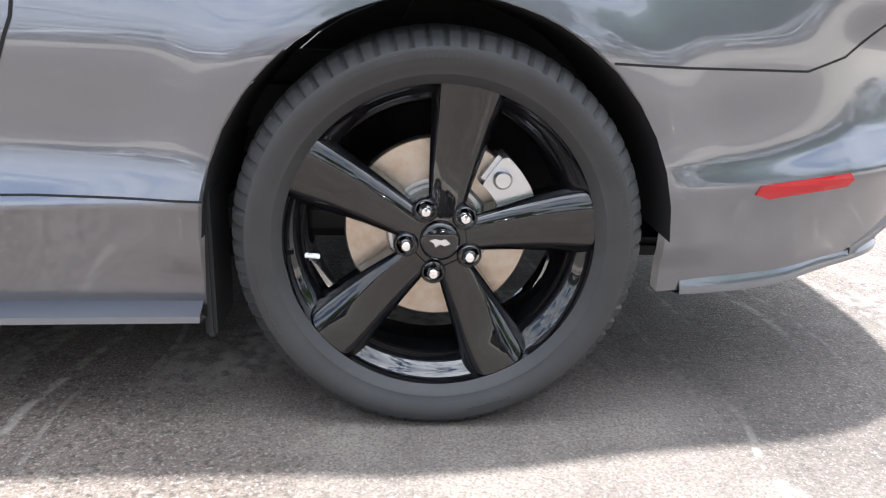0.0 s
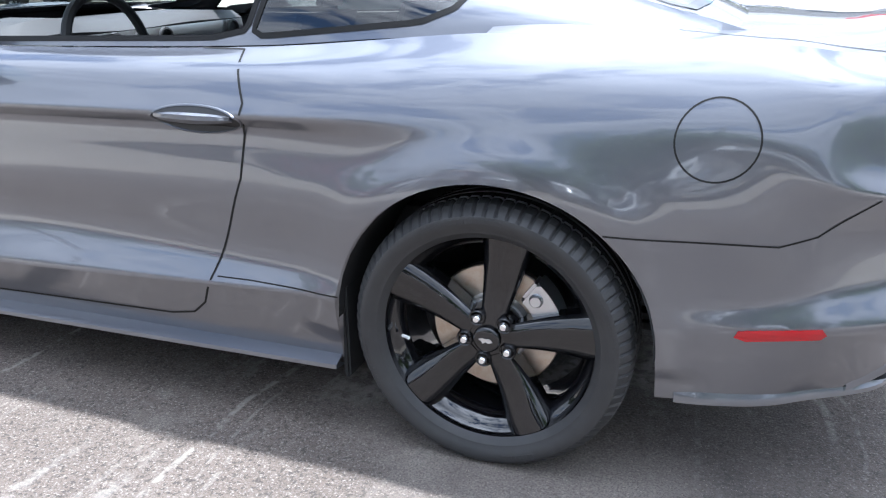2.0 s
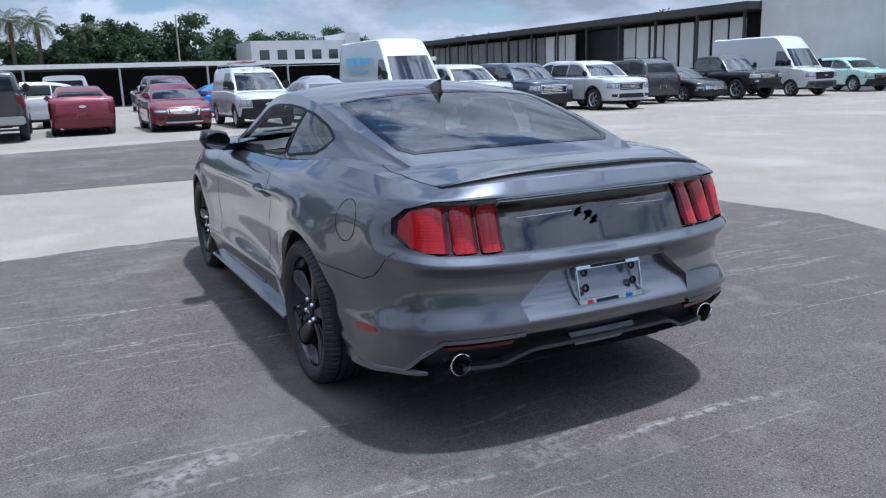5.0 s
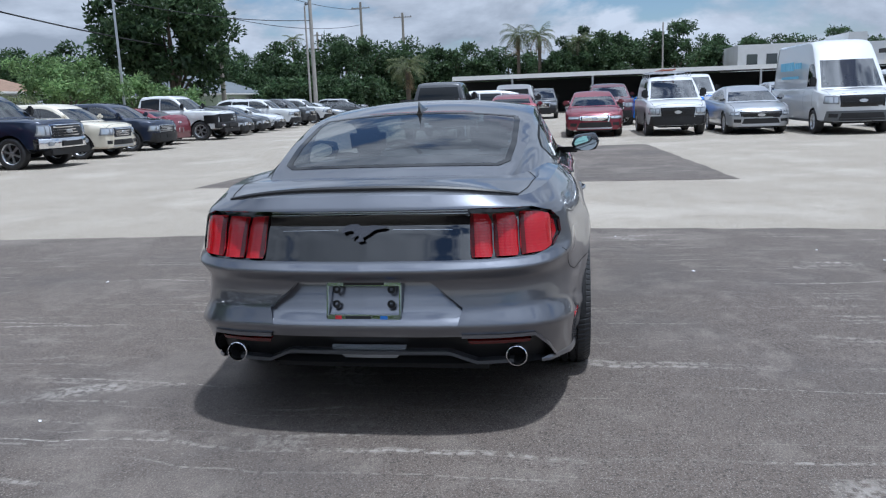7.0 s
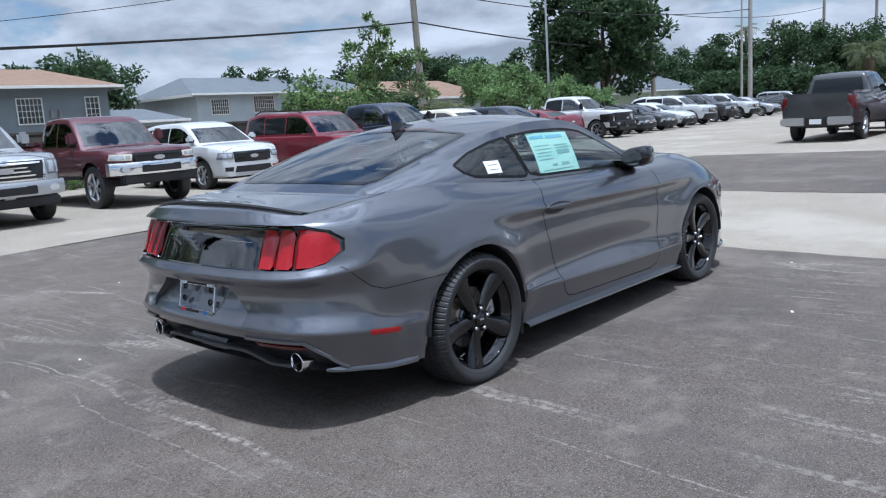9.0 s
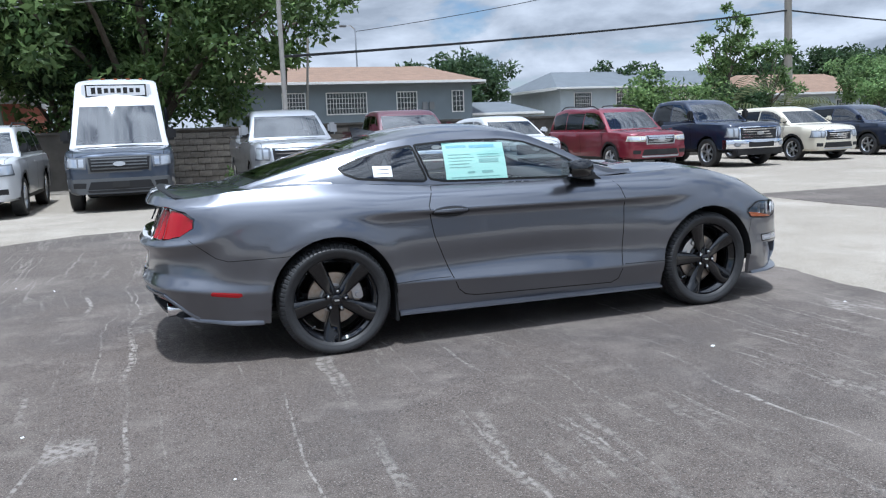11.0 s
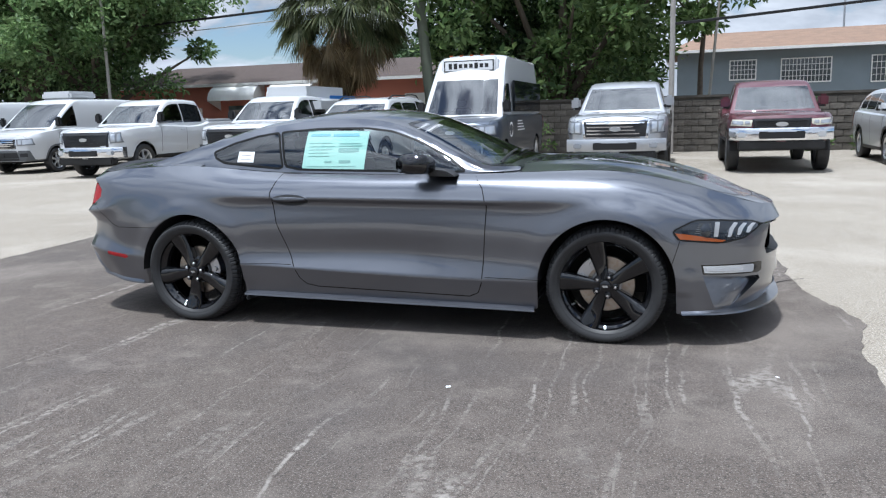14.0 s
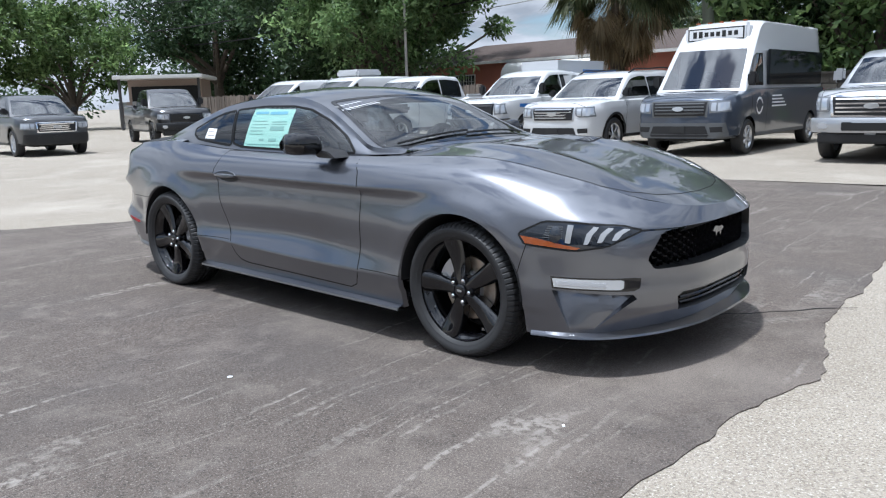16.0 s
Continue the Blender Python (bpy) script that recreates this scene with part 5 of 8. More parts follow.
ring = [Vector((.12 + .06 * math.sin(a) * .5, .37 + .178 * math.cos(a), .925 + .172 * math.sin(a))) for a in [2 * math.pi * s / 36 for s in range(37)]]
tube(b, ring, .0165, 8, False)
for a in (0, math.pi, 1.5 * math.pi):
    tube(b, [(.13, .37 + .05 * math.cos(a), .925 + .05 * math.sin(a)), (.12, .37 + .17 * math.cos(a), .925 + .165 * math.sin(a))], .014, 6)
box(b, (.10, .31, .88), (.16, .43, .97), .03)
tube(b, [(.14, .37, .925), (.38, .37, .84)], .04, 10)
part("steering_wheel", b, CABIN, coupe, "dark steering wheel")
for y in (.37, -.37):
    b = bmesh.new()
    box(b, (-.55, y - .25, .40), (.0, y + .25, .58), .07)
    m = pose(-.52, y, .50, 0, -18, 0)
    box(b, (-.09, -.24, 0), (.07, .24, .58), .07, m)
    box(b, (-.06, -.11, .60), (.05, .11, .78), .045, m)
    part("seat", b, SEAT_CLOTH, coupe)
b = bmesh.new()
box(b, (-1.25, -.62, .42), (-.85, .62, .62), .06)
box(b, (-.06, -.60, 0), (.08, .60, .48), .06, pose(-1.25, 0, .55, 0, -28, 0))
part("rear_seat", b, SEAT_CLOTH, coupe)
for sgn in (1, -1):
    part("door_card", boxes(((-.70, sgn * .80 - .02, .36), (.62, sgn * .80 + .02, .965)), bevel=.012), CABIN, coupe)
b = bmesh.new()
box(b, (.05, -.13, 1.19), (.09, .13, 1.25), .02)
part("rear_view_mirror", b, CABIN, coupe)

# ---- the other vehicles on the lot ----
WHITE_PAINT = paint("white paint", (0.56, 0.57, 0.58), 0, 0.4)
SILVER_PAINT = paint("silver paint", (0.42, 0.43, 0.45), 0.6, 0.32)
MAROON_PAINT = paint("faded maroon paint", (0.09, 0.020, 0.030), 0.1, 0.42)
RED_PAINT = paint("red paint", (0.165, 0.010, 0.024), 0.2, 0.35)
NAVY_PAINT = paint("navy paint", (0.012, 0.02, 0.045), 0.2, 0.3)
SLATE_PAINT = paint("slate blue-grey paint", (0.055, 0.07, 0.10), 0.4, 0.32)
CREAM_PAINT = paint("cream paint", (0.62, 0.57, 0.46), 0, 0.4)
BLACK_PAINT = paint("black paint", (0.012, 0.012, 0.014), 0.1, 0.3)
DARKGREY_PAINT = paint("dark grey paint", (0.05, 0.052, 0.056), 0.4, 0.32)
SKY_PAINT = paint("bright blue paint", (0.01, 0.16, 0.62), 0.35, 0.3)
MINTCAR_PAINT = paint("pale green paint", (0.45, 0.66, 0.60), 0.1, 0.35)
FOG_LENS = vary(material("aged headlamp lens", (0.62, 0.60, 0.50), 0.25, 0, 0.6), 3, 0.4, 3, (0.45, 0.40, 0.28))
BRIGHT_LENS = material("headlamp lens", (0.20, 0.21, 0.225), 0.10, 0.3, 1.0)

# belt: height of hood, sills of the windows and tail; roof: outline of the cabin; from tail to nose
STYLES = {
    "pickup": dict(L=5.9, W=2.02, axles=(-1.72, 1.93), r=.405, low=.46, cab=(-1.0, 1.5), belt=[(-2.95, 1.20), (-2.9, 1.33), (-1.02, 1.33), (-.95, 1.30), (1.2, 1.27), (1.42, 1.26), (2.5, 1.21), (2.86, 1.15), (2.95, 1.03)],
                   roof=[(-1.0, 1.28), (-.86, 1.80), (-.55, 1.92), (.35, 1.94), (.72, 1.84), (1.44, 1.26)], splits=(-.82, .10, 1.2), lean=.17),
    "old_pickup": dict(L=5.5, W=1.98, axles=(-1.65, 1.78), r=.43, low=.60, cab=(-.9, 1.35), belt=[(-2.75, 1.15), (-2.7, 1.30), (-.92, 1.30), (-.85, 1.25), (1.1, 1.20), (1.35, 1.18), (2.3, 1.17), (2.62, 1.12), (2.71, 1.09), (2.75, 1.0)],
                       roof=[(-.9, 1.24), (-.76, 1.76), (-.5, 1.86), (.35, 1.87), (.66, 1.78), (1.36, 1.19)], splits=(-.72, .10, 1.05), lean=.15),
    "suv": dict(L=5.02, W=2.0, axles=(-1.5, 1.5), r=.385, low=.34, cab=(-2.48, 1.4), belt=[(-2.51, 1.0), (-2.42, 1.18), (0, 1.16), (1.05, 1.15), (1.3, 1.15), (2.22, 1.10), (2.44, 1.04), (2.51, .90)],
                roof=[(-2.45, 1.12), (-2.28, 1.56), (-2.0, 1.73), (-.5, 1.78), (.25, 1.76), (.55, 1.68), (1.32, 1.15)], splits=(-2.2, -1.3, -.25, 1.0), lean=.17),
    "boxy_suv": dict(L=4.75, W=1.96, axles=(-1.36, 1.34), r=.37, low=.38, cab=(-2.34, 1.3), belt=[(-2.37, .98), (-2.33, 1.15), (0, 1.13), (1.0, 1.12), (1.22, 1.12), (2.05, 1.07), (2.29, 1.01), (2.37, .86)],
                     roof=[(-2.34, 1.12), (-2.22, 1.64), (-2.0, 1.76), (-.5, 1.79), (.25, 1.77), (.52, 1.70), (1.24, 1.12)], splits=(-2.12, -1.25, -.25, .95), lean=.14),
    "crossover": dict(L=4.6, W=1.86, axles=(-1.36, 1.36), r=.355, low=.30, cab=(-2.2, 1.4), belt=[(-2.3, .92), (-2.22, 1.15), (0, 1.09), (1.05, 1.07), (1.28, 1.07), (2.0, 1.01), (2.22, .94), (2.3, .80)],
                      roof=[(-2.2, 1.10), (-1.9, 1.46), (-1.5, 1.60), (-.4, 1.66), (.2, 1.64), (.52, 1.55), (1.30, 1.07)], splits=(-1.75, -1.1, -.2, 1.0), lean=.17),
    "fast_suv": dict(L=4.71, W=1.9, axles=(-1.49, 1.49), r=.37, low=.28, cab=(-2.2, 1.35), belt=[(-2.35, .85), (-2.25, 1.12), (-1.4, 1.10), (0, 1.0), (1.1, .99), (1.4, .99), (2.1, .88), (2.28, .80), (2.35, .66)],
                     roof=[(-2.15, 1.12), (-1.6, 1.40), (-1.0, 1.55), (-.3, 1.61), (.15, 1.58), (.5, 1.47), (1.36, .99)], splits=(-1.55, -.95, -.15, 1.02), lean=.19),
    "sedan": dict(L=4.85, W=1.84, axles=(-1.40, 1.42), r=.335, low=.24, cab=(-1.9, 1.3), belt=[(-2.42, .70), (-2.36, .96), (-1.9, 1.03), (0, .95), (1.05, .93), (1.3, .93), (2.05, .82), (2.3, .74), (2.42, .60)],
                  roof=[(-1.92, 1.03), (-1.35, 1.30), (-.9, 1.42), (-.35, 1.46), (.1, 1.44), (.45, 1.33), (1.32, .93)], splits=(-1.25, -.85, -.05, .95), lean=.19),
    "van_high": dict(L=5.98, W=2.06, axles=(-1.85, 1.95), r=.35, low=.36, cab=(-2.98, 2.15), belt=[(-2.99, 1.1), (-2.97, 1.3), (1.6, 1.3), (2.1, 1.24), (2.6, 1.18), (2.88, 1.11), (2.96, 1.02), (2.99, .85)],
                     roof=[(-2.99, 1.28), (-2.965, 2.45), (-2.85, 2.62), (-2.2, 2.68), (.6, 2.70), (1.0, 2.60), (1.22, 2.38), (2.12, 1.24)], splits=(1.0, 1.85), lean=.13),
    "van_low": dict(L=5.6, W=2.06, axles=(-1.65, 1.75), r=.35, low=.36, cab=(-2.78, 1.95), belt=[(-2.8, 1.0), (-2.78, 1.25), (1.4, 1.25), (1.9, 1.21), (2.4, 1.15), (2.68, 1.07), (2.77, .98), (2.8, .82)],
                    roof=[(-2.8, 1.24), (-2.77, 1.85), (-2.65, 2.0), (-2.0, 2.08), (.5, 2.09), (.85, 2.0), (1.93, 1.2)], splits=(.78, 1.62), lean=.12),
    "small_van": dict(L=4.82, W=1.84, axles=(-1.55, 1.5), r=.335, low=.32, cab=(-2.4, 1.6), belt=[(-2.41, .95), (-2.39, 1.15), (1.1, 1.12), (1.55, 1.08), (2.05, 1.02), (2.3, .95), (2.38, .87), (2.41, .74)],
                      roof=[(-2.41, 1.14), (-2.38, 1.65), (-2.25, 1.78), (-1.5, 1.83), (.3, 1.84), (.62, 1.76), (1.58, 1.08)], splits=(-.35, .55, 1.32), lean=.13),
}


def vehicle(style, name, label, category, coat, x, y, turn, group="parked vehicles", nose=None, rims=ALLOY, lower=None, bars=CHROME, lens=BRIGHT_LENS, rails=False, side_windows=True, top_coat=None, grille_size=None, hatch=True, amber=False):
    st = STYLES[style]
    L, W, low, H2 = st["L"], st["W"], st["low"], st["W"] / 2
    v = thing(name, label, category, group, pose(x, y, 0, 0, 0, turn))
    lower = lower or BLACK_TRIM
    belt, roof = st["belt"], st["roof"]
    tail, front, rx_front = belt[0][0], belt[-1][0], roof[-1][0]
    # lower body: rounded in plan at nose and tail
    xs = sorted({round(tail + (front - tail) * k / 44, 4) for k in range(45)} | {front - .02, front - .06, tail + .02, tail + .06})
    grid = []
    for px in xs:
        zt = knots(belt, px)[0]
        e = min(px - tail, front - px)
        ends = 0.80 + 0.20 * min(1, (e / .55)) ** .5 if front - px < tail * -1 + px else 0.90 + 0.10 * min(1, e / .25) ** .5
        w = H2 * ends
        h = zt - low
        tuck = .02 * min(1, e / .3)
        grid.append([Vector((px, 0, low)), Vector((px, w * .86, low)), Vector((px, w * .965, low + .05)), Vector((px, w * .985, low + .30 * h)), Vector((px, w * (1.0 - tuck), low + .45 * h)), Vector((px, w, low + .62 * h)), Vector((px, w * .995, low + .80 * h)), Vector((px, w * .965, zt - .035)), Vector((px, w * .91, zt)), Vector((px, w * .55, zt + .022)), Vector((px, 0, zt + .03))])
    body = bmesh.new()
    skin(body, grid)
    for e in (0, -1):
        body.faces.new([body.verts.new(p) for p in grid[e]])
    bmesh.ops.remove_doubles(body, verts=body.verts, dist=.0004)
    for q in body.verts:  # the nose is bowed in plan
        w = min(1, max(0, (q.co.x - front + .75) / .75))
        q.co.x -= .17 * (q.co.y / H2) ** 2 * w * w
    mirror_y(body)
    face_out(body, (0, 0, .8))
    whole = body.copy()
    tree = BVHTree.FromBMesh(whole)
    ra = st["r"] * 1.17
    for ax in st["axles"]:
        arch = [(ax + ra * math.cos(math.pi * k / 16), st["r"] + ra * math.sin(math.pi * k / 16)) for k in range(17)] + [(ax - ra, low - .1), (ax + ra, low - .1)]
        for s in (1, -1):
            bmesh.ops.delete(body, geom=cut_out(body, arch, "y", lambda c, s=s: c.y * s > H2 * .55), context="FACES")
    part("body", body, coat, v)
    if style not in ("sedan", "van_high"):
        for ax in st["axles"]:
            for s in (1, -1):
                rg = bmesh.new()
                ribbon(rg, tree, [(ax + ra * 1.06 * math.cos(math.pi * k / 20), s * 3, st["r"] + ra * 1.06 * math.sin(math.pi * k / 20)) for k in range(21)], (0, -s, 0), .055, .010)
                if len(rg.faces):
                    part("arch_trim", rg, lower if style not in ("pickup", "old_pickup") else coat, v)
                else:
                    rg.free()
    b = bmesh.new()
    ribbon(b, tree, [(front - .14, yy, 3) for yy in [-.78 * H2 + 1.56 * H2 * k / 12 for k in range(13)]], (0, 0, -1), .012, .002)
    part("hood_gap", b, SEAM, v)
    for s in (1, -1):
        b = bmesh.new()
        ribbon(b, tree, [(front - .14, s * .80 * H2, 3), (rx_front + .05, s * .86 * H2, 3)], (0, 0, -1), .010, .002)
        if len(b.faces):
            part("hood_gap", b, SEAM, v)
        else:
            b.free()
    part("underbody", boxes(((tail + .25, -H2 * .62, low - .06), (front - .25, H2 * .62, low + .25)), bevel=.03), DARK_WELL, v)
    if style in ("pickup", "old_pickup"):  # the load bed is open
        c0 = st["cab"][0]
        part("bed_floor", boxes(((tail + .08, -H2 * .80, 1.325), (c0 - .06, H2 * .80, 1.372)), bevel=.01), DARK_WELL, v)
        for s in (1, -1):
            part("bed_rail", boxes(((tail + .03, s * H2 * .88 - .06, 1.32), (c0 - .03, s * H2 * .88 + .06, 1.40)), bevel=.025), coat, v)
        part("tailgate", boxes(((tail - .012, -H2 * .80, .72), (tail + .05, H2 * .80, 1.37)), bevel=.02), coat, v)
    # cabin
    rx0, rx1 = roof[0][0], roof[-1][0]
    n = 46
    grid = []
    for k in range(n + 1):
        px = rx0 + (rx1 - rx0) * k / n
        zb, zt = knots(belt, px)[0] - .01, knots(roof, px)[0]
        zt = max(zt, zb + .012)
        f = min(1, (zt - zb) / (max(q[1] for q in roof) - zb))
        e = min(1, (px - rx0) / .35)
        wb = H2 * (.905 if style != "sedan" else .89) * (.94 + .06 * e)
        wt = wb - st["lean"] * f
        line = [Vector((px, wb + (wt - wb) * s / 5 + .02 * math.sin(math.pi * s / 5), zb + (zt - .07 * f - zb) * s / 5)) for s in range(6)]
        rd = 1.9 if style == "van_high" else 1.0
        line += [Vector((px, wt - .03 * f * rd, zt - .03 * f)), Vector((px, wt - .10 * f * rd, zt - .008 * f)), Vector((px, wt * .55, zt + .008 * f)), Vector((px, 0, zt + .014 * f))]
        grid.append(line)
    cabin = bmesh.new()
    skin(cabin, grid)
    for e in (0, -1):
        cabin.faces.new([cabin.verts.new(p) for p in grid[e]])
    top_x = [q for q in roof if q[1] > max(r[1] for r in roof) - .16][-1][0]
    for q in cabin.verts:  # and so is the windscreen
        w = min(1, max(0, (q.co.x - top_x + .25) / .35))
        q.co.x += (.05 - .16 * (q.co.y / H2) ** 2) * w
    mirror_y(cabin)
    face_out(cabin, ((rx0 + rx1) / 2, 0, 1.2))
    ztop = max(q[1] for q in roof)
    if side_windows:
        for a, b in zip(st["splits"], st["splits"][1:]):
            a2, b2 = a + .022, b - .022
            seg = [a2 + (b2 - a2) * k / 5 for k in range(6)]
            lowz = max(knots(belt, a2)[0], knots(belt, b2)[0]) + .05
            poly = [(a2, lowz), (b2, lowz)] + [(q, max(lowz + .01, knots(roof, q)[0] - .12)) for q in seg[::-1]]
            if style == "van_high":
                poly = [(q, min(z, 2.0)) for q, z in poly]
            for s in (1, -1):
                fs = cut_out(cabin, poly, "y", lambda c, s=s: c.y * s > H2 * .55)
                if fs:
                    part("side_window", lift_out(cabin, fs), PRIVACY if b < .6 and style not in ("sedan", "old_pickup") else FAR_GLASS, v)
    xs_top = [q for q in roof if q[1] > ztop - .16][-1]
    zlo, zhi = knots(belt, rx1 - .1)[0] + .06, xs_top[1] - .05
    if style == "van_high":
        zhi = 2.10
    ws = H2 * .80
    fs = cut_out(cabin, [(-ws, zlo), (ws, zlo), (ws - st["lean"] * .7, zhi), (-ws + st["lean"] * .7, zhi)], "x", lambda c: c.x > xs_top[0] - .35)
    screen = part("windscreen", lift_out(cabin, fs), FAR_GLASS, v, "dark reflecting windscreen")
    if hatch:
        zr0 = knots(belt, rx0 + .1)[0] + .08
        zr1 = ztop - .16
        fs = cut_out(cabin, [(-ws * .9, zr0), (ws * .9, zr0), (ws * .9 - .08, zr1), (-ws * .9 + .08, zr1)], "x", lambda c: c.x < rx0 + .75)
        if fs:
            part("rear_window", lift_out(cabin, fs), PRIVACY, v)
    part("cabin", cabin, top_coat or coat, v)
    # seats and dashboard behind the glass
    zc = knots(belt, rx1 - .3)[0]
    xd = xs_top[0] + (rx1 - xs_top[0]) * .45
    part("dashboard", boxes(((xd - .25, -H2 * .74, zc - .10), (rx1 - .16, H2 * .74, zc + .045)), bevel=.03), CABIN, v)
    for s in (1, -1):
        xq = xd - .95
        b = boxes(((xq - .12, s * H2 * .40 - .22, zc - .10), (xq + .06, s * H2 * .40 + .22, zc + .20)), ((xq - .10, s * H2 * .40 - .12, zc + .22), (xq + .0, s * H2 * .40 + .12, zc + .40)), bevel=.035)
        part("seat", b, SEAT_CLOTH, v)
    b = bmesh.new()
    tube(b, [Vector((xd - .36 + .07 * math.sin(a), H2 * .40 + .18 * math.cos(a), zc + .03 + .16 * math.sin(a))) for a in [2 * math.pi * k / 16 for k in range(17)]], .014, 5, False)
    part("steering_wheel", b, CABIN, v)
    # nose
    zf = knots(belt, front - .05)[0]
    gw, g0, g1 = grille_size or (H2 * .52, zf - .30, zf - .06)
    nose_f = lambda c: c.x > front - .75
    part("grille_frame", patch(whole, [(-gw - .035, g1 + .025), (gw + .035, g1 + .025), (gw + .010, g0 - .03), (-gw - .010, g0 - .03)], "x", nose_f, .006, .03), BLACK_GLOSS if bars is BLACK_TRIM else bars, v)
    g = part("grille", patch(whole, [(-gw, g1), (gw, g1), (gw * .94, g0), (-gw * .94, g0)], "x", nose_f, .012, .03), BLACK_TRIM, v, "dark radiator grille")
    for k in range(4):
        zz = g0 + (g1 - g0) * (k + .65) / 4.4
        part("grille_bar", patch(whole, [(-gw * .9, zz), (gw * .9, zz), (gw * .9, zz + .026), (-gw * .9, zz + .026)], "x", nose_f, .022, .02), bars, g)
    zm = (g0 + g1) / 2
    part("badge", patch(whole, ellipse(0, zm, .11, .045, 16), "x", nose_f, .034, .02), SILVER_TRIM, g)
    for s in (1, -1):
        hl = part("headlight", patch(whole, [(s * (gw + .03), g1 + .005), (s * H2 * .90, g1 + .02), (s * H2 * .93, g0 + .07), (s * (gw + .05), g0 + .05)], "x", nose_f, .010, .03), lens, v, "clear headlight")
        part("lamp_reflector", patch(whole, [(s * (gw + .08), g1 - .02), (s * (gw + .17), g1 - .02), (s * (gw + .17), g0 + .09), (s * (gw + .08), g0 + .09)], "x", nose_f, .016, .02), LAMP_GLASS if lens is not DARK_WELL else DARK_WELL, hl)
        part("lamp_reflector", patch(whole, [(s * (gw + .20), g1 - .02), (s * H2 * .89, g1 - .005), (s * H2 * .91, g0 + .10), (s * (gw + .20), g0 + .08)], "x", nose_f, .016, .02), LAMP_GLASS if lens is not DARK_WELL else DARK_WELL, hl)
        part("fog_lamp", patch(whole, [(s * H2 * .60, low + .22), (s * H2 * .82, low + .23), (s * H2 * .82, low + .13), (s * H2 * .62, low + .12)], "x", nose_f, .026, .03), AMBER if amber and s > 0 else BLACK_TRIM, v)
    if "pickup" in style:  # a separate bar with a dark valance under it
        b = bmesh.new()
        rows = []
        for k in range(17):
            yy = -.97 * H2 + 1.94 * H2 * k / 16
            e = abs(yy) / H2
            px = front + .075 - .30 * e**3.2
            rows.append([Vector((px - .16, yy, low + .30)), Vector((px - .015, yy, low + .295)), Vector((px, yy, low + .27)), Vector((px + .006, yy, low + .16)), Vector((px - .012, yy, low + .055)), Vector((px - .16, yy, low + .04))])
        skin(b, rows, True)
        for e in (0, -1):
            b.faces.new([b.verts.new(q) for q in rows[e]])
        part("front_bumper", b, nose or lower, v, sharp=30)
        part("valance", boxes(((front - .22, -H2 * .80, low - .13), (front + .02, H2 * .80, low + .05)), bevel=.03), BLACK_TRIM, v)
        part("lower_grille", boxes(((front + .05, -H2 * .42, low + .09), (front + .085, H2 * .42, low + .23)), bevel=.012), BLACK_TRIM, v)
        for s in (1, -1):
            part("fog_lamp", boxes(((front - .10, s * H2 * .72 - .09, low + .11), (front + .005, s * H2 * .72 + .09, low + .22)), bevel=.02), LAMP_GLASS, v)
    else:
        part("front_bumper", patch(whole, [(-H2 * .86, low + .30), (H2 * .86, low + .30), (H2 * .90, low + .01), (-H2 * .90, low + .01)], "x", nose_f, .020, .05), nose or lower, v)
        part("lower_grille", patch(whole, [(-H2 * .52, low + .24), (H2 * .52, low + .24), (H2 * .58, low + .09), (-H2 * .58, low + .09)], "x", nose_f, .030, .04), BLACK_TRIM, v)
        part("skid_strip", patch(whole, [(-H2 * .60, low + .075), (H2 * .60, low + .075), (H2 * .56, low + .03), (-H2 * .56, low + .03)], "x", nose_f, .030, .04), ALLOY if nose else BLACK_TRIM, v)
    part("plate", patch(whole, [(-.15, low + .24), (.15, low + .24), (.15, low + .12), (-.15, low + .12)], "x", nose_f, .042, .03), INK, v, "dark blank front plate")
    # tail
    tail_f = lambda c: c.x < tail + .7
    zt = knots(belt, tail + .1)[0]
    for s in (1, -1):
        part("tail_lamp", patch(whole, [(s * H2 * .76, zt - .06), (s * H2 * .96, zt - .06), (s * H2 * .96, zt - .40), (s * H2 * .80, zt - .40)], "x", tail_f, .016, .04), RED_DEEP, v, "red tail lamp")
    if "pickup" in style:
        for s in (1, -1):
            part("rear_bumper", boxes(((tail - .13, s * .62 - .34, low + .03), (tail + .03, s * .62 + .34, low + .25)), bevel=.04), ALLOY, v, "bright metal rear bumper")
        part("step_pad", boxes(((tail - .11, -.30, low + .02), (tail + .03, .30, low + .23)), bevel=.02), BLACK_TRIM, v)
        part("rear_plate", boxes(((tail - .118, -.16, low + .06), (tail - .108, .16, low + .20))), PAPER, v, "pale rear number plate")
    else:
        part("rear_bumper", patch(whole, [(-H2 * .88, low + .24), (H2 * .88, low + .24), (H2 * .88, low + .02), (-H2 * .88, low + .02)], "x", tail_f, .035, .05), lower, v)
        part("rear_plate", patch(whole, [(-.16, low + .40), (.16, low + .40), (.16, low + .24), (-.16, low + .24)], "x", tail_f, .040, .03), PAPER, v, "pale rear number plate")
    part("tail_badge", patch(whole, ellipse(0, zt - .18, .10, .04, 14), "x", tail_f, .03, .02), SILVER_TRIM, v)
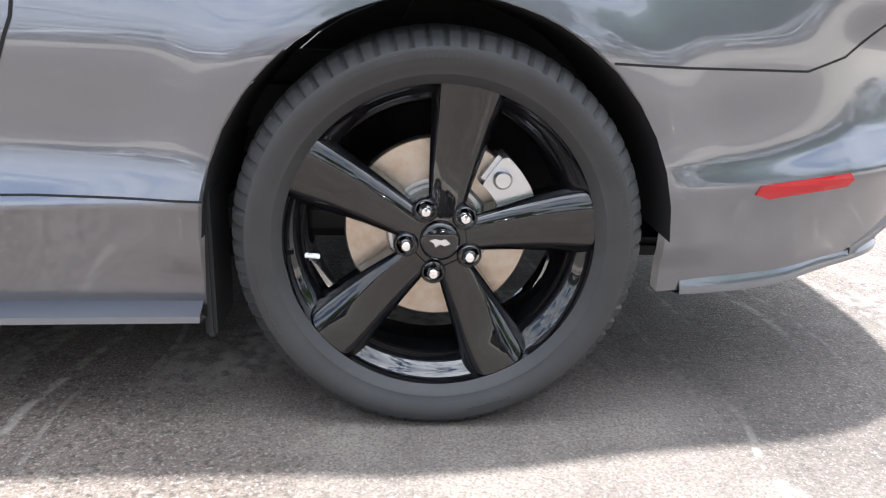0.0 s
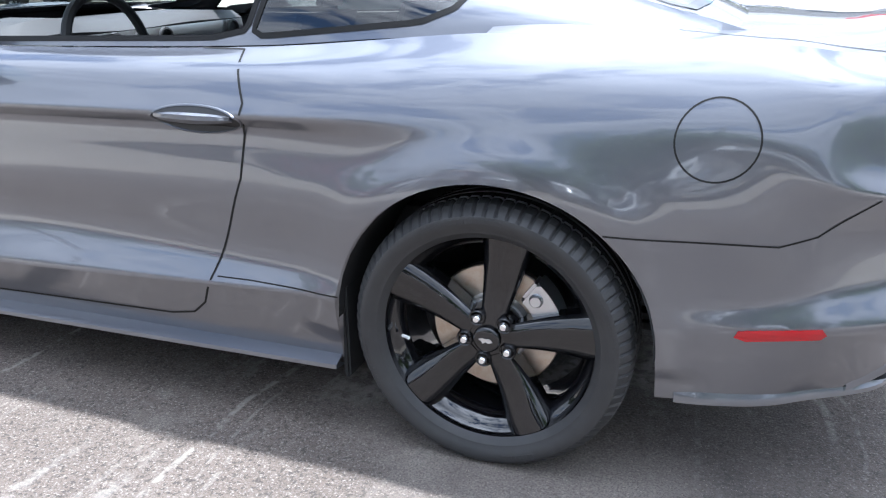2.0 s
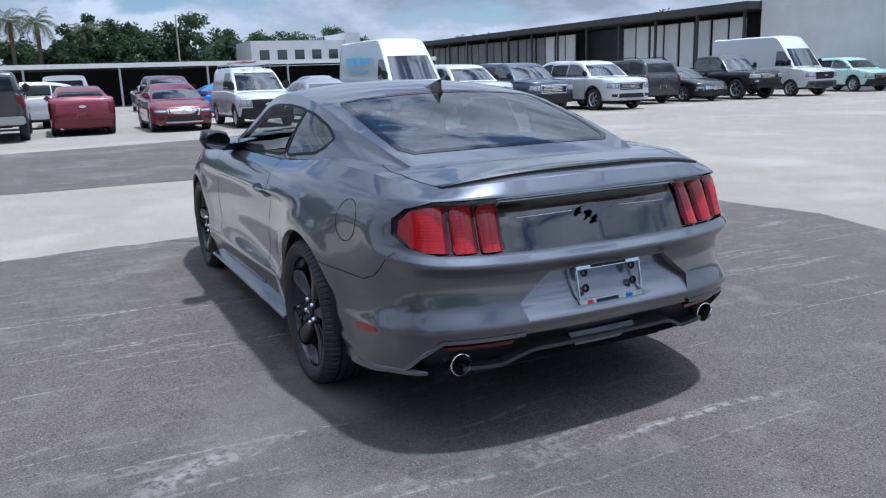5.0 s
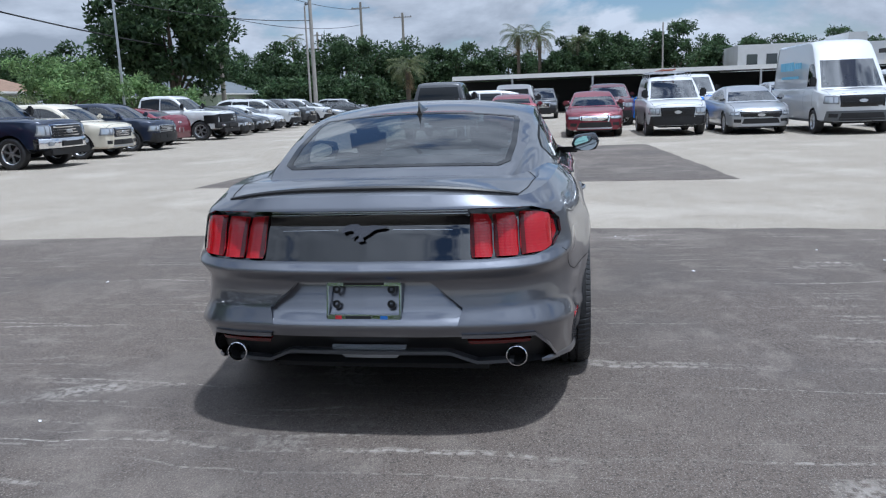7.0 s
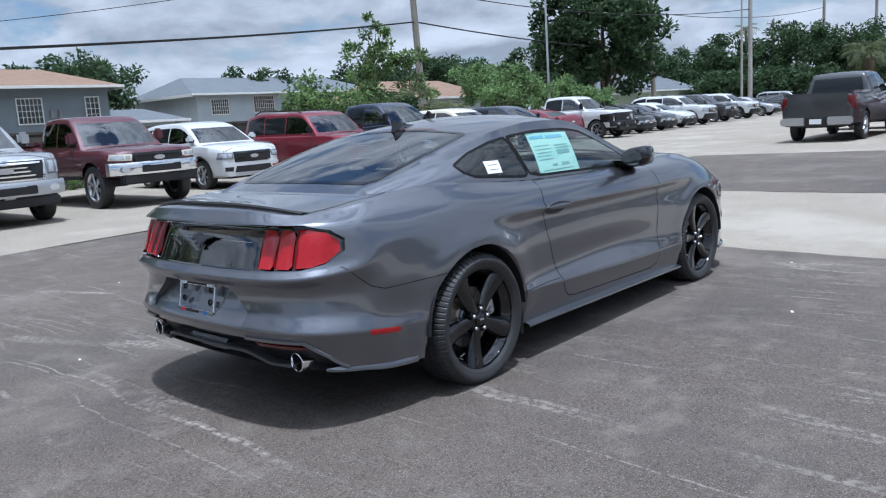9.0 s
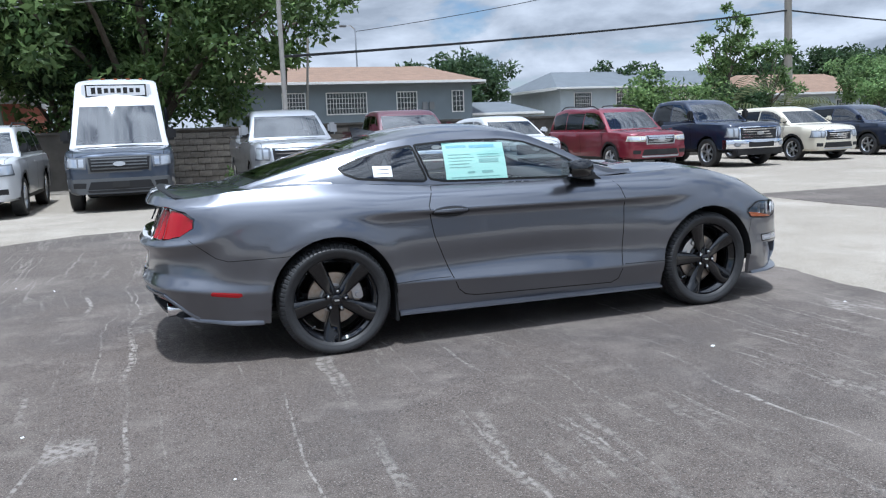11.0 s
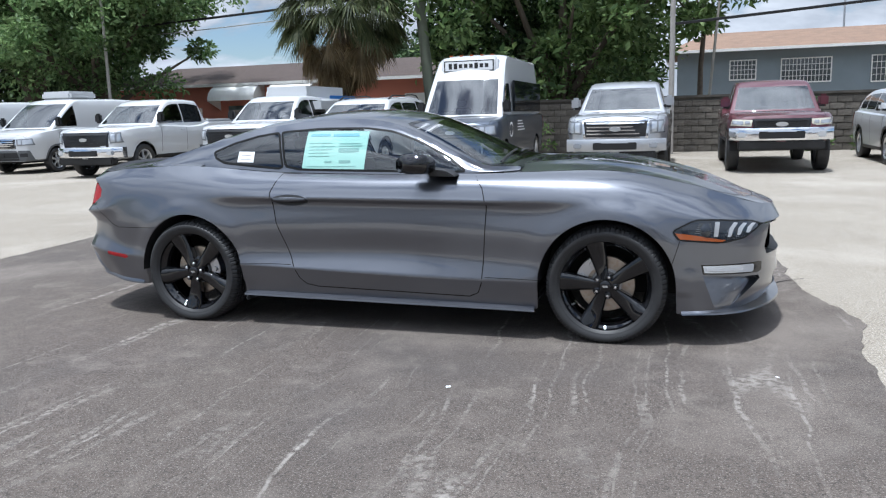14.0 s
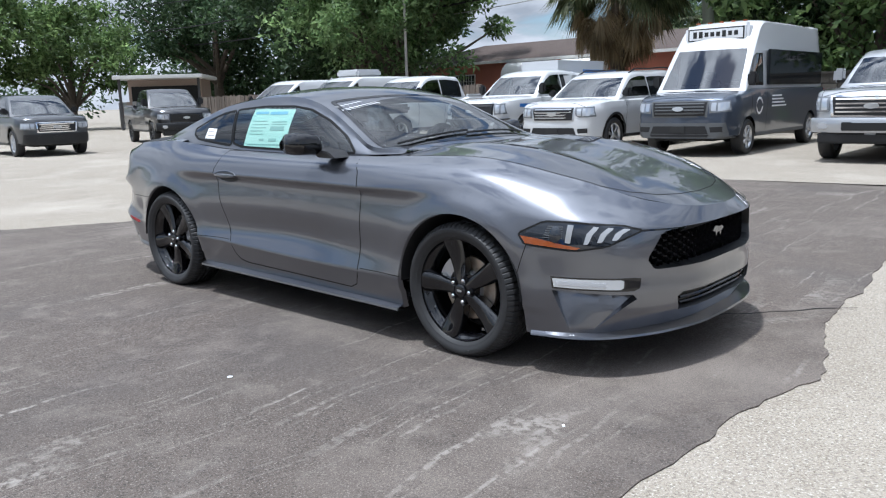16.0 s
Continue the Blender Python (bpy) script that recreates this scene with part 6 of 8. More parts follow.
    # sides: door gaps, handles, sills, mirrors
    for s in (1, -1):
        for a in st["splits"]:
            b = bmesh.new()
            ribbon(b, tree, [(a, s * 3, knots(belt, a)[0] - .06), (a + .02, s * 3, low + .12)], (0, -s, 0), .012, .002)
            if len(b.faces):
                part("door_gap", b, SEAM, v)
            else:
                b.free()
        for a in st["splits"][:-1]:
            part("door_handle", boxes(((a + .08, s * H2 * .985 - .018, zf + .0), (a + .26, s * H2 * .985 + .018, zf + .03)), bevel=.008), coat if bars is not CHROME else CHROME, v)
        part("sill", boxes(((st["axles"][0] + ra, s * H2 * .95 - .03, low - .02), (st["axles"][1] - ra, s * H2 * .95 + .03, low + .07)), bevel=.02), lower, v)
        mx = st["splits"][-1] - .02
        mz = knots(belt, mx)[0] + .10
        m = part("door_mirror", boxes(((mx - .06, s * (H2 - .02) - .10, mz - .02), (mx + .07, s * (H2 - .02) + .10, mz + (.24 if "pickup" in style or "van" in style else .15))), bevel=.045), coat if style in ("crossover", "sedan", "fast_suv") or coat in (SILVER_PAINT, MAROON_PAINT) else BLACK_TRIM, v)
        part("mirror_arm", boxes(((mx - .02, s * (H2 - .06) - .08, mz - .02), (mx + .04, s * (H2 - .06) + .08, mz + .05)), bevel=.01), BLACK_TRIM, m)
        if rails:
            b = bmesh.new()
            rail_x = [rx0 + .45 + k * (xs_top[0] - .2 - rx0 - .45) / 8 for k in range(9)]
            tube(b, [(q, s * (H2 * .90 - st["lean"] - .07), knots(roof, q)[0] + (.055 if 0 < k < 8 else -.01)) for k, q in enumerate(rail_x)], .018, 6)
            part("roof_rail", b, BLACK_TRIM, v)
    # wheels
    for ax in st["axles"]:
        for s in (1, -1):
            b = tyre_mesh(st["r"], .25, st["r"] * .66, .02, detail=False)
            wheel = part("wheel", b, TYRE, v, "black tyre on a spoked rim")
            wheel.matrix_local = pose(ax, s * (H2 - .035), st["r"], 0, 0, 0 if s > 0 else 180)
            b = bmesh.new()
            q = st["r"] * .66
            lathe(b, [(q, -.20), (q * .9, -.16), (q * .88, -.05), (q * .97, .0), (q, .004), (q * 1.01, -.006)], 28)
            part("rim", b, rims, wheel)
            b = bmesh.new()
            for k in range(6):
                a = 2 * math.pi * k / 6 + .3
                ca, sa = math.cos(a), math.sin(a)
                rows = []
                for r0, wd, yy in ((.02, .030, -.012), (q * .5, .026, -.016), (q * .95, .038, -.006)):
                    rows.append([Vector((r0 * ca - o * sa, h, r0 * sa + o * ca)) for o, h in ((-wd, yy - .03), (-wd * .7, yy), (wd * .7, yy), (wd, yy - .03))])
                skin(b, rows)
            lathe(b, [(.0001, -.002), (.05, -.006), (.06, -.02), (.06, -.05)], 18)
            part("spokes", b, rims, wheel)
            b = bmesh.new()
            lathe(b, [(.0001, -.10), (q * .85, -.10), (q * .86, -.12)], 20)
            part("brake", b, DARK_WELL, wheel)
    for ax in st["axles"]:
        for s in (1, -1):
            b = bmesh.new()
            arc = [math.pi * k / 12 for k in range(13)]
            skin(b, [[Vector((ax + ra * math.cos(a), s * yy, st["r"] + ra * math.sin(a))) for a in arc] for yy in (H2 * .93, H2 * .5)])
            b.faces.new([b.verts.new((ax + ra * math.cos(a), s * H2 * .5, st["r"] + ra * math.sin(a))) for a in arc])
            part("wheel_well", b, DARK_WELL, v)
    b = bmesh.new()
    ribbon(b, tree, [(rx1 + .015, -H2 * .82 + 1.64 * H2 * k / 10, 3) for k in range(11)], (0, 0, -1), .10, .006)
    if len(b.faces):
        part("cowl", b, BLACK_TRIM, v)
    else:
        b.free()
    part("wipers", boxes(((rx1 - .20, -H2 * .7, knots(belt, rx1 - .2)[0] + .075), (rx1 - .17, H2 * .1, knots(belt, rx1 - .2)[0] + .09)), bevel=.004), BLACK_TRIM, v)
    return v


def north_row(style, x, axle_y, **kw):
    """A vehicle that faces south, by its front axle."""
    return vehicle(style, x=x, y=axle_y + STYLES[style]["axles"][1], turn=-90 + kw.pop("lean_turn", 0), **kw)


def east_row(style, y, axle_x, rear=False, **kw):
    """A vehicle at the east side by the axle nearer to the coupe; rear: it shows its tail."""
    a = STYLES[style]["axles"]
    return vehicle(style, x=axle_x - a[0] if rear else axle_x + a[1], y=y, turn=(0 if rear else 180) + kw.pop("lean_turn", 0), **kw)


NR, ER = "vehicles in the north row", "vehicles in the east row"
vehicle("suv", "sport_utility", "dark grey full-size sport utility on the concrete", "suv", DARKGREY_PAINT, -22.0, 6.0, -6, NR, rims=ALLOY)
vehicle("pickup", "pickup_truck", "black off-road pickup truck beside a shed", "pickup truck", BLACK_PAINT, -23.6, 11.4, -16, NR, rims=BLACK_TRIM, bars=BLACK_TRIM)
north_row("van_low", -19.6, 13.0, name="cargo_van", label="white low-roof cargo van with grey bumper", category="van", coat=WHITE_PAINT, group=NR, lower=GREY_PLASTIC, bars=ALLOY, grille_size=(.52, .76, .97), side_windows=True)
cold = north_row("van_low", -16.5, 13.0, name="cargo_van", label="white cargo van with a roof cooling unit", category="van", coat=WHITE_PAINT, group=NR, lower=GREY_PLASTIC, grille_size=(.52, .74, .97))
part("cooling_unit", boxes(((-.6, -.55, 2.08), (.55, .55, 2.34)), bevel=.07), WHITE_PAINT, cold, "white roof cooling unit")
north_row("pickup", -12.4, 11.6, name="pickup_truck", label="white crew-cab work pickup with black grille", category="pickup truck", coat=WHITE_PAINT, group=NR, bars=BLACK_TRIM, nose=CHROME, grille_size=(.66, .80, 1.10))
service = north_row("pickup", -8.85, 12.5, name="service_truck", label="white service truck with box body and blue side stripe", category="truck", coat=WHITE_PAINT, group=NR, bars=BLACK_TRIM, grille_size=(.66, .80, 1.10))
north_row("suv", -5.8, 11.6, name="sport_utility", label="white three-row sport utility with black grille", category="suv", coat=WHITE_PAINT, group=NR, bars=ALLOY, rails=True, nose=WHITE_PAINT, grille_size=(.52, .74, 1.0))
shuttle = north_row("van_high", -3.05, 11.95, name="shuttle_van", label="high-roof shuttle van, slate blue below and white above", category="van", coat=SLATE_PAINT, group=NR, lower=GREY_PLASTIC, top_coat=WHITE_PAINT, bars=GREY_PLASTIC, grille_size=(.56, .80, 1.06))
north_row("pickup", .47, 11.55, name="pickup_truck", label="silver pickup truck with chrome grille bars", category="pickup truck", coat=SILVER_PAINT, group=NR, nose=SILVER_PAINT, grille_size=(.62, .80, 1.10))
north_row("old_pickup", 3.6, 12.25, name="pickup_truck", label="faded maroon older pickup with chrome bumper", category="pickup truck", coat=MAROON_PAINT, group=NR, nose=CHROME, bars=BLACK_TRIM, lens=FOG_LENS, grille_size=(.50, .88, 1.05))
north_row("crossover", 6.85, 13.65, name="crossover", label="white crossover with dark grille and amber lamp", category="crossover", coat=WHITE_PAINT, group=NR, amber=True, bars=BLACK_GLOSS, nose=WHITE_PAINT, grille_size=(.50, .66, .86))
north_row("boxy_suv", 10.3, 13.2, name="sport_utility", label="dusty red boxy sport utility", category="suv", coat=RED_PAINT, group=NR, nose=RED_PAINT, lens=FOG_LENS, rails=True, bars=ALLOY, grille_size=(.42, .78, .96))
north_row("pickup", 13.4, 13.0, name="pickup_truck", label="navy pickup truck with chrome bumper", category="pickup truck", coat=NAVY_PAINT, group=NR, nose=CHROME, grille_size=(.62, .76, 1.08))
north_row("crossover", 16.8, 13.4, name="crossover", label="cream crossover with bright grille", category="crossover", coat=CREAM_PAINT, group=NR, nose=CREAM_PAINT, grille_size=(.46, .62, .88))
north_row("crossover", 20.3, 13.8, name="crossover", label="dark blue-grey crossover on the concrete", category="crossover", coat=NAVY_PAINT, group=NR, bars=ALLOY)
vehicle("sedan", "sedan", "red sedan parked tail first", "sedan", RED_PAINT, 23.8, 16.6, 90, NR)
north_row("pickup", 27.3, 14.6, name="wrecked_truck", label="white pickup with its nose bodywork missing", category="pickup truck", coat=WHITE_PAINT, group=NR, nose=DARK_WELL, lens=DARK_WELL, bars=BLACK_TRIM, grille_size=(.85, .62, 1.08))
for style, x, y, nm, lab, coat, cat in (("sedan", 30.8, 15.2, "sedan", "black sedan in the far row", BLACK_PAINT, "sedan"), ("sedan", 33.6, 15.4, "sedan", "grey sedan in the far row", DARKGREY_PAINT, "sedan"), ("sedan", 36.4, 15.6, "sedan", "white sedan in the far row", WHITE_PAINT, "sedan"),
                                        ("suv", 40.2, 16.0, "sport_utility", "white sport utility in the far row", WHITE_PAINT, "suv"), ("suv", 44.5, 16.4, "sport_utility", "dark sport utility in the far row", DARKGREY_PAINT, "suv"), ("suv", 49.5, 16.8, "sport_utility", "white sport utility with steel wheels", WHITE_PAINT, "suv"),
                                        ("sedan", 54.5, 17.0, "sedan", "silver sedan in the far row", SILVER_PAINT, "sedan"), ("sedan", 60, 16.0, "sedan", "grey sedan far down the lot", DARKGREY_PAINT, "sedan")):
    north_row(style, x, y, name=nm, label=lab, category=cat, coat=coat, group=NR)

east_row("pickup", 3.4, 20.5, True, name="pickup_truck", label="dark grey pickup truck seen with closed tailgate", category="pickup truck", coat=DARKGREY_PAINT, group=ER, bars=CHROME)
east_row("sedan", .95, 21.9, True, name="sedan", label="red sedan with pale rear plate", category="sedan", coat=RED_PAINT, group=ER)
east_row("sedan", -1.8, 21.0, name="sedan", label="dark red sedan with chrome grille", category="sedan", coat=RED_PAINT, group=ER, nose=RED_PAINT, grille_size=(.44, .52, .66))
rack_van = east_row("small_van", -4.3, 20.5, name="small_van", label="small white van with a ladder rack", category="van", coat=WHITE_PAINT, group=ER, bars=BLACK_TRIM, side_windows=True)
east_row("sedan", -6.65, 20.2, name="coupe", label="silver sports coupe with dark grille", category="car", coat=SILVER_PAINT, group=ER, bars=BLACK_TRIM, nose=SILVER_PAINT, grille_size=(.56, .50, .66))
letter_van = east_row("van_high", -9.0, 18.9, name="cargo_van", label="white high-roof van with blue side lettering bars", category="van", coat=WHITE_PAINT, group=ER, lower=GREY_PLASTIC, bars=BLACK_TRIM, side_windows=True, grille_size=(.56, .80, 1.06))
east_row("suv", -11.7, 19.4, name="sport_utility", label="white sport utility with black grille", category="suv", coat=WHITE_PAINT, group=ER, bars=BLACK_TRIM, nose=WHITE_PAINT)
east_row("suv", -14.2, 19.4, name="sport_utility", label="dark blue-grey sport utility in the row", category="suv", coat=SLATE_PAINT, group=ER)
east_row("suv", -16.9, 18.5, name="sport_utility", label="white sport utility with body-colour bumper", category="suv", coat=WHITE_PAINT, group=ER, bars=ALLOY, nose=WHITE_PAINT)
east_row("suv", -20.6, 21.0, True, name="sport_utility", label="dark sport utility showing its tail", category="suv", coat=DARKGREY_PAINT, group=ER, rails=True)
east_row("sedan", -23.1, 20.6, name="sedan", label="small black sedan in the row", category="sedan", coat=BLACK_PAINT, group=ER)
east_row("old_pickup", -25.6, 20.0, name="pickup_truck", label="small dark pickup truck in the row", category="pickup truck", coat=BLACK_PAINT, group=ER, lens=FOG_LENS)
east_row("van_high", -29.0, 20.0, name="cargo_van", label="white cargo van with blank sides", category="van", coat=WHITE_PAINT, group=ER, lower=GREY_PLASTIC, bars=BLACK_TRIM)
vehicle("crossover", "hatchback", "pale green hatchback at the end of the row", "car", MINTCAR_PAINT, 22, -34.5, 170, ER)
vehicle("small_van", "small_van", "white service van with amber beacon on the roof", "van", WHITE_PAINT, 29.5, 1.2, 0, "vehicles behind the east row")
for k, (style, x, y, t, nm, lab, coat, cat) in enumerate((("crossover", 27.5, 2.9, 100, "hatchback", "white hatchback behind the pickup", WHITE_PAINT, "car"), ("suv", 31, -2.8, 180, "sport_utility", "dark red sport utility behind the sedans", MAROON_PAINT, "suv"), ("sedan", 30, -4.8, 90, "sedan", "blue sedan behind the row", SKY_PAINT, "sedan"),
                                                          ("van_low", 33, -6.6, 180, "cargo_van", "white van behind the row", WHITE_PAINT, "van"), ("sedan", 66, 20.5, -92, "sedan", "black sedan across the lot", BLACK_PAINT, "sedan"), ("suv", 70.5, 20.8, -90, "sport_utility", "grey sport utility across the lot", SILVER_PAINT, "suv"),
                                                          ("sedan", 42, 4.5, 180, "sedan", "white sedan under the carport", WHITE_PAINT, "sedan"), ("suv", 44, 0.5, 180, "sport_utility", "dark sport utility under the carport", DARKGREY_PAINT, "suv"), ("sedan", 43, -3.5, 180, "sedan", "silver sedan under the carport", SILVER_PAINT, "sedan"), ("crossover", 40, -12.5, 180, "crossover", "silver crossover behind the vans", SILVER_PAINT, "crossover"))):
    vehicle(style, nm, lab, cat, coat, x, y, t, "vehicles behind the east row")
vehicle("fast_suv", "electric_crossover", "bright blue fastback crossover on the concrete", "crossover", SKY_PAINT, 5.7, -24.2, -14, "vehicles by the garage", bars=BLACK_TRIM)
for style, x, y, t, nm, lab, coat, cat in (("sedan", 3.2, -27.5, 25, "sedan", "black sedan by the garage", BLACK_PAINT, "sedan"), ("suv", 1.6, -31.5, 150, "sport_utility", "grey sport utility by the garage", DARKGREY_PAINT, "suv"), ("pickup", -1.2, -36, 160, "pickup_truck", "silver pickup by the garage", SILVER_PAINT, "pickup truck"), ("suv", -4.5, -41, 170, "sport_utility", "white sport utility far behind", WHITE_PAINT, "suv"), ("sedan", -8, -43, 170, "sedan", "black sedan far behind", BLACK_PAINT, "sedan")):
    vehicle(style, nm, lab, cat, coat, x, y, t, "vehicles by the garage")
# what sets some of them apart
b = bmesh.new()
box(b, (-2.95, -1.03, 1.15), (.30, 1.03, 2.22), .42, None, 5)
part("service_box", b, WHITE_PAINT, service, "white box body")
for s in (1, -1):
    part("side_stripe", boxes(((-.25, s * 1.012 - .004, 1.02), (2.2, s * 1.012 + .004, 1.10))), BLUE_INK, service)
    part("lettering_bar", boxes(((-2.5, s * 1.034 - .003, 1.86), (-.7, s * 1.034 + .003, 1.95))), BLUE_INK, service)
b = bmesh.new()
box(b, (1.0, -.68, 2.22), (1.30, .68, 2.62), .06)
part("sign_board", b, PAPER, shuttle, "white roof sign board")
for lo, hi in (((1.298, -.60, 2.30), (1.306, .60, 2.555)),):
    b = bmesh.new()
    box(b, lo, hi, .003)
    sign = part("sign_plate", b, INK, shuttle, "dark rounded sign outline")
part("sign_face", boxes(((1.305, -.57, 2.325), (1.310, .57, 2.53)), bevel=.002), PAPER, shuttle)
for k in range(5):
    part("marker_light", boxes(((.98, -.50 + .25 * k - .045, 2.665), (1.05, -.50 + .25 * k + .045, 2.70)), bevel=.012), AMBER, shuttle)
for k in range(8):
    y = -.44 + .125 * k
    h = .065 if k in (0, 1, 5) else .045
    part("lettering_bar", boxes(((1.309, y - .046, 2.43 - h), (1.314, y + .036, 2.43 + h))), INK, shuttle)
for s in (1, -1):
    part("side_glazing", boxes(((-2.6, s * .955 - .03, 1.36), (.85, s * .955 + .03, 2.08)), bevel=.015), PRIVACY, shuttle, "dark side glazing band")
    b = bmesh.new()
    lathe(b, [(.13, 0), (.17, .004), (.175, 0)], 24)
    rnd = part("door_logo", b, PAPER, shuttle, "white ring emblem")
    rnd.matrix_local = pose(1.45, s * 1.026, .95, 0, 0, 0 if s > 0 else 180)
    for k in range(4):
        part("lettering_bar", boxes(((.2 - .1 * k, s * 1.03 - .003, 1.12 - .07 * k), (.75, s * 1.03 + .003, 1.15 - .07 * k))), PAPER, shuttle)
    for x0, n, wd, z0, z1 in ((-1.75, 5, .26, 1.86, 2.12), (-.15, 3, .2, 1.90, 2.08), (-1.6, 13, .115, 1.60, 1.68), (-1.9, 18, .12, 1.02, 1.07)):
        for k in range(n):
            part("lettering_bar", boxes(((x0 + k * (wd + .03), s * .985 - .012, z0), (x0 + k * (wd + .03) + wd, s * .985 + .012, z1))), BLUE_PRINT, letter_van)
    b = bmesh.new()
    tube(b, [(-1.9, s * .62, 2.0), (.45, s * .62, 2.0)], .025, 6)
    part("rack_rail", b, ALLOY, rack_van)
for k in range(4):
    b = bmesh.new()
    tube(b, [(-1.8 + .7 * k, -.66, 1.84), (-1.8 + .7 * k, -.66, 2.0), (-1.8 + .7 * k, .66, 2.0), (-1.8 + .7 * k, .66, 1.84)], .02, 6)
    part("rack_bar", b, ALLOY, rack_van)
b = bmesh.new()
for s in (-.25, .1):
    tube(b, [(-2.1, s, 2.06), (.7, s, 2.06)], .028, 6)
for k in range(10):
    tube(b, [(-2.0 + .29 * k, -.25, 2.06), (-2.0 + .29 * k, .1, 2.06)], .016, 6)
tagged(part("ladder", b, material("red-brown fibreglass", (.30, .10, .06), .6), rack_van), "reddish ladder on the rack")

# ---- buildings, walls and carports ----
STUCCO_BLUE = bumpy(vary(material("blue-grey stucco", (0.19, 0.225, 0.25), 0.9), 1.1, 0.5, 5, (0.15, 0.18, 0.20)), 60, 0.3, 0.01)
STUCCO_PALE = bumpy(vary(material("pale grey-blue stucco", (0.42, 0.47, 0.50), 0.9), 1.1, 0.5, 5, (0.34, 0.38, 0.40)), 60, 0.3, 0.01)
STUCCO_CORAL = bumpy(vary(material("coral stucco", (0.50, 0.19, 0.13), 0.9), 1.0, 0.5, 5, (0.42, 0.16, 0.12)), 60, 0.3, 0.01)
STUCCO_WHITE = bumpy(vary(material("white painted wall", (0.66, 0.67, 0.68), 0.85), 0.6, 0.5, 6, (0.52, 0.52, 0.50)), 40, 0.3, 0.01)
STUCCO_GREEN = vary(material("mint stucco", (0.50, 0.58, 0.46), 0.9), 1.0, 0.4, 4, (0.42, 0.50, 0.40))
ROOF_TAN = bumpy(vary(material("tan gravel roof", (0.25, 0.165, 0.115), 0.95), 2.0, 0.6, 6, (0.17, 0.115, 0.085)), 30, 0.5, 0.02)
ROOF_GREY = vary(material("grey sheet roof", (0.135, 0.152, 0.168), 0.8), 1.2, 0.5, 5, (0.10, 0.113, 0.125))
ROOF_BROWN = bumpy(vary(material("brown shingle roof", (0.085, 0.064, 0.056), 0.95), 2.0, 0.5, 6, (0.06, 0.046, 0.041)), 30, 0.5, 0.02)
TRIM_WHITE = vary(material("white painted trim", (0.72, 0.72, 0.70), 0.7), 3, 0.3, 3, (0.6, 0.58, 0.54))
STEEL_DARK = vary(material("dark weathered steel", (0.05, 0.052, 0.055), 0.7), 2, 0.5, 4, (0.09, 0.08, 0.07))
PANEL_GREY = vary(material("weathered grey panel", (0.23, 0.24, 0.25), 0.8), 0.8, 0.6, 5, (0.15, 0.15, 0.15))
BLOCK = bumpy(vary(vary(material("old wall block", (0.135, 0.120, 0.102), 0.95), 1.5, 0.85, 6, (0.055, 0.052, 0.044)), 12, 0.5, 4, (0.19, 0.17, 0.145)), 40, 0.7, 0.02)
random_tint(BLOCK, 0.78, 1.18)
MORTAR = vary(material("wall core", (0.095, 0.086, 0.074), 0.95), 2.0, 0.7, 5, (0.05, 0.046, 0.04))
CONCRETE_POLE = vary(material("weathered pole concrete", (0.38, 0.36, 0.33), 0.9), 3, 0.5, 4, (0.26, 0.24, 0.22))
WOOD_POLE = vary(material("weathered pole wood", (0.29, 0.27, 0.23), 0.9), 4, 0.6, 4, (0.19, 0.17, 0.145), stretch=(1, 1, 0.1))
MOSSY_POLE = vary(material("mossy pole timber", (0.20, 0.22, 0.17), 0.9), 4, 0.6, 4, (0.13, 0.14, 0.11), stretch=(1, 1, 0.1))
CABLE = material("cable rubber", (0.012, 0.012, 0.012), 0.6)
# near-black for sheets that paint shaded insides, and for the dark bins
DARK_FILL = material("painted shade and dark bins", (0.02, 0.021, 0.022), 0.9)
WINDOW_PANE = material("window glass", (0.05, 0.06, 0.065), 0.08, 0, 1.0)


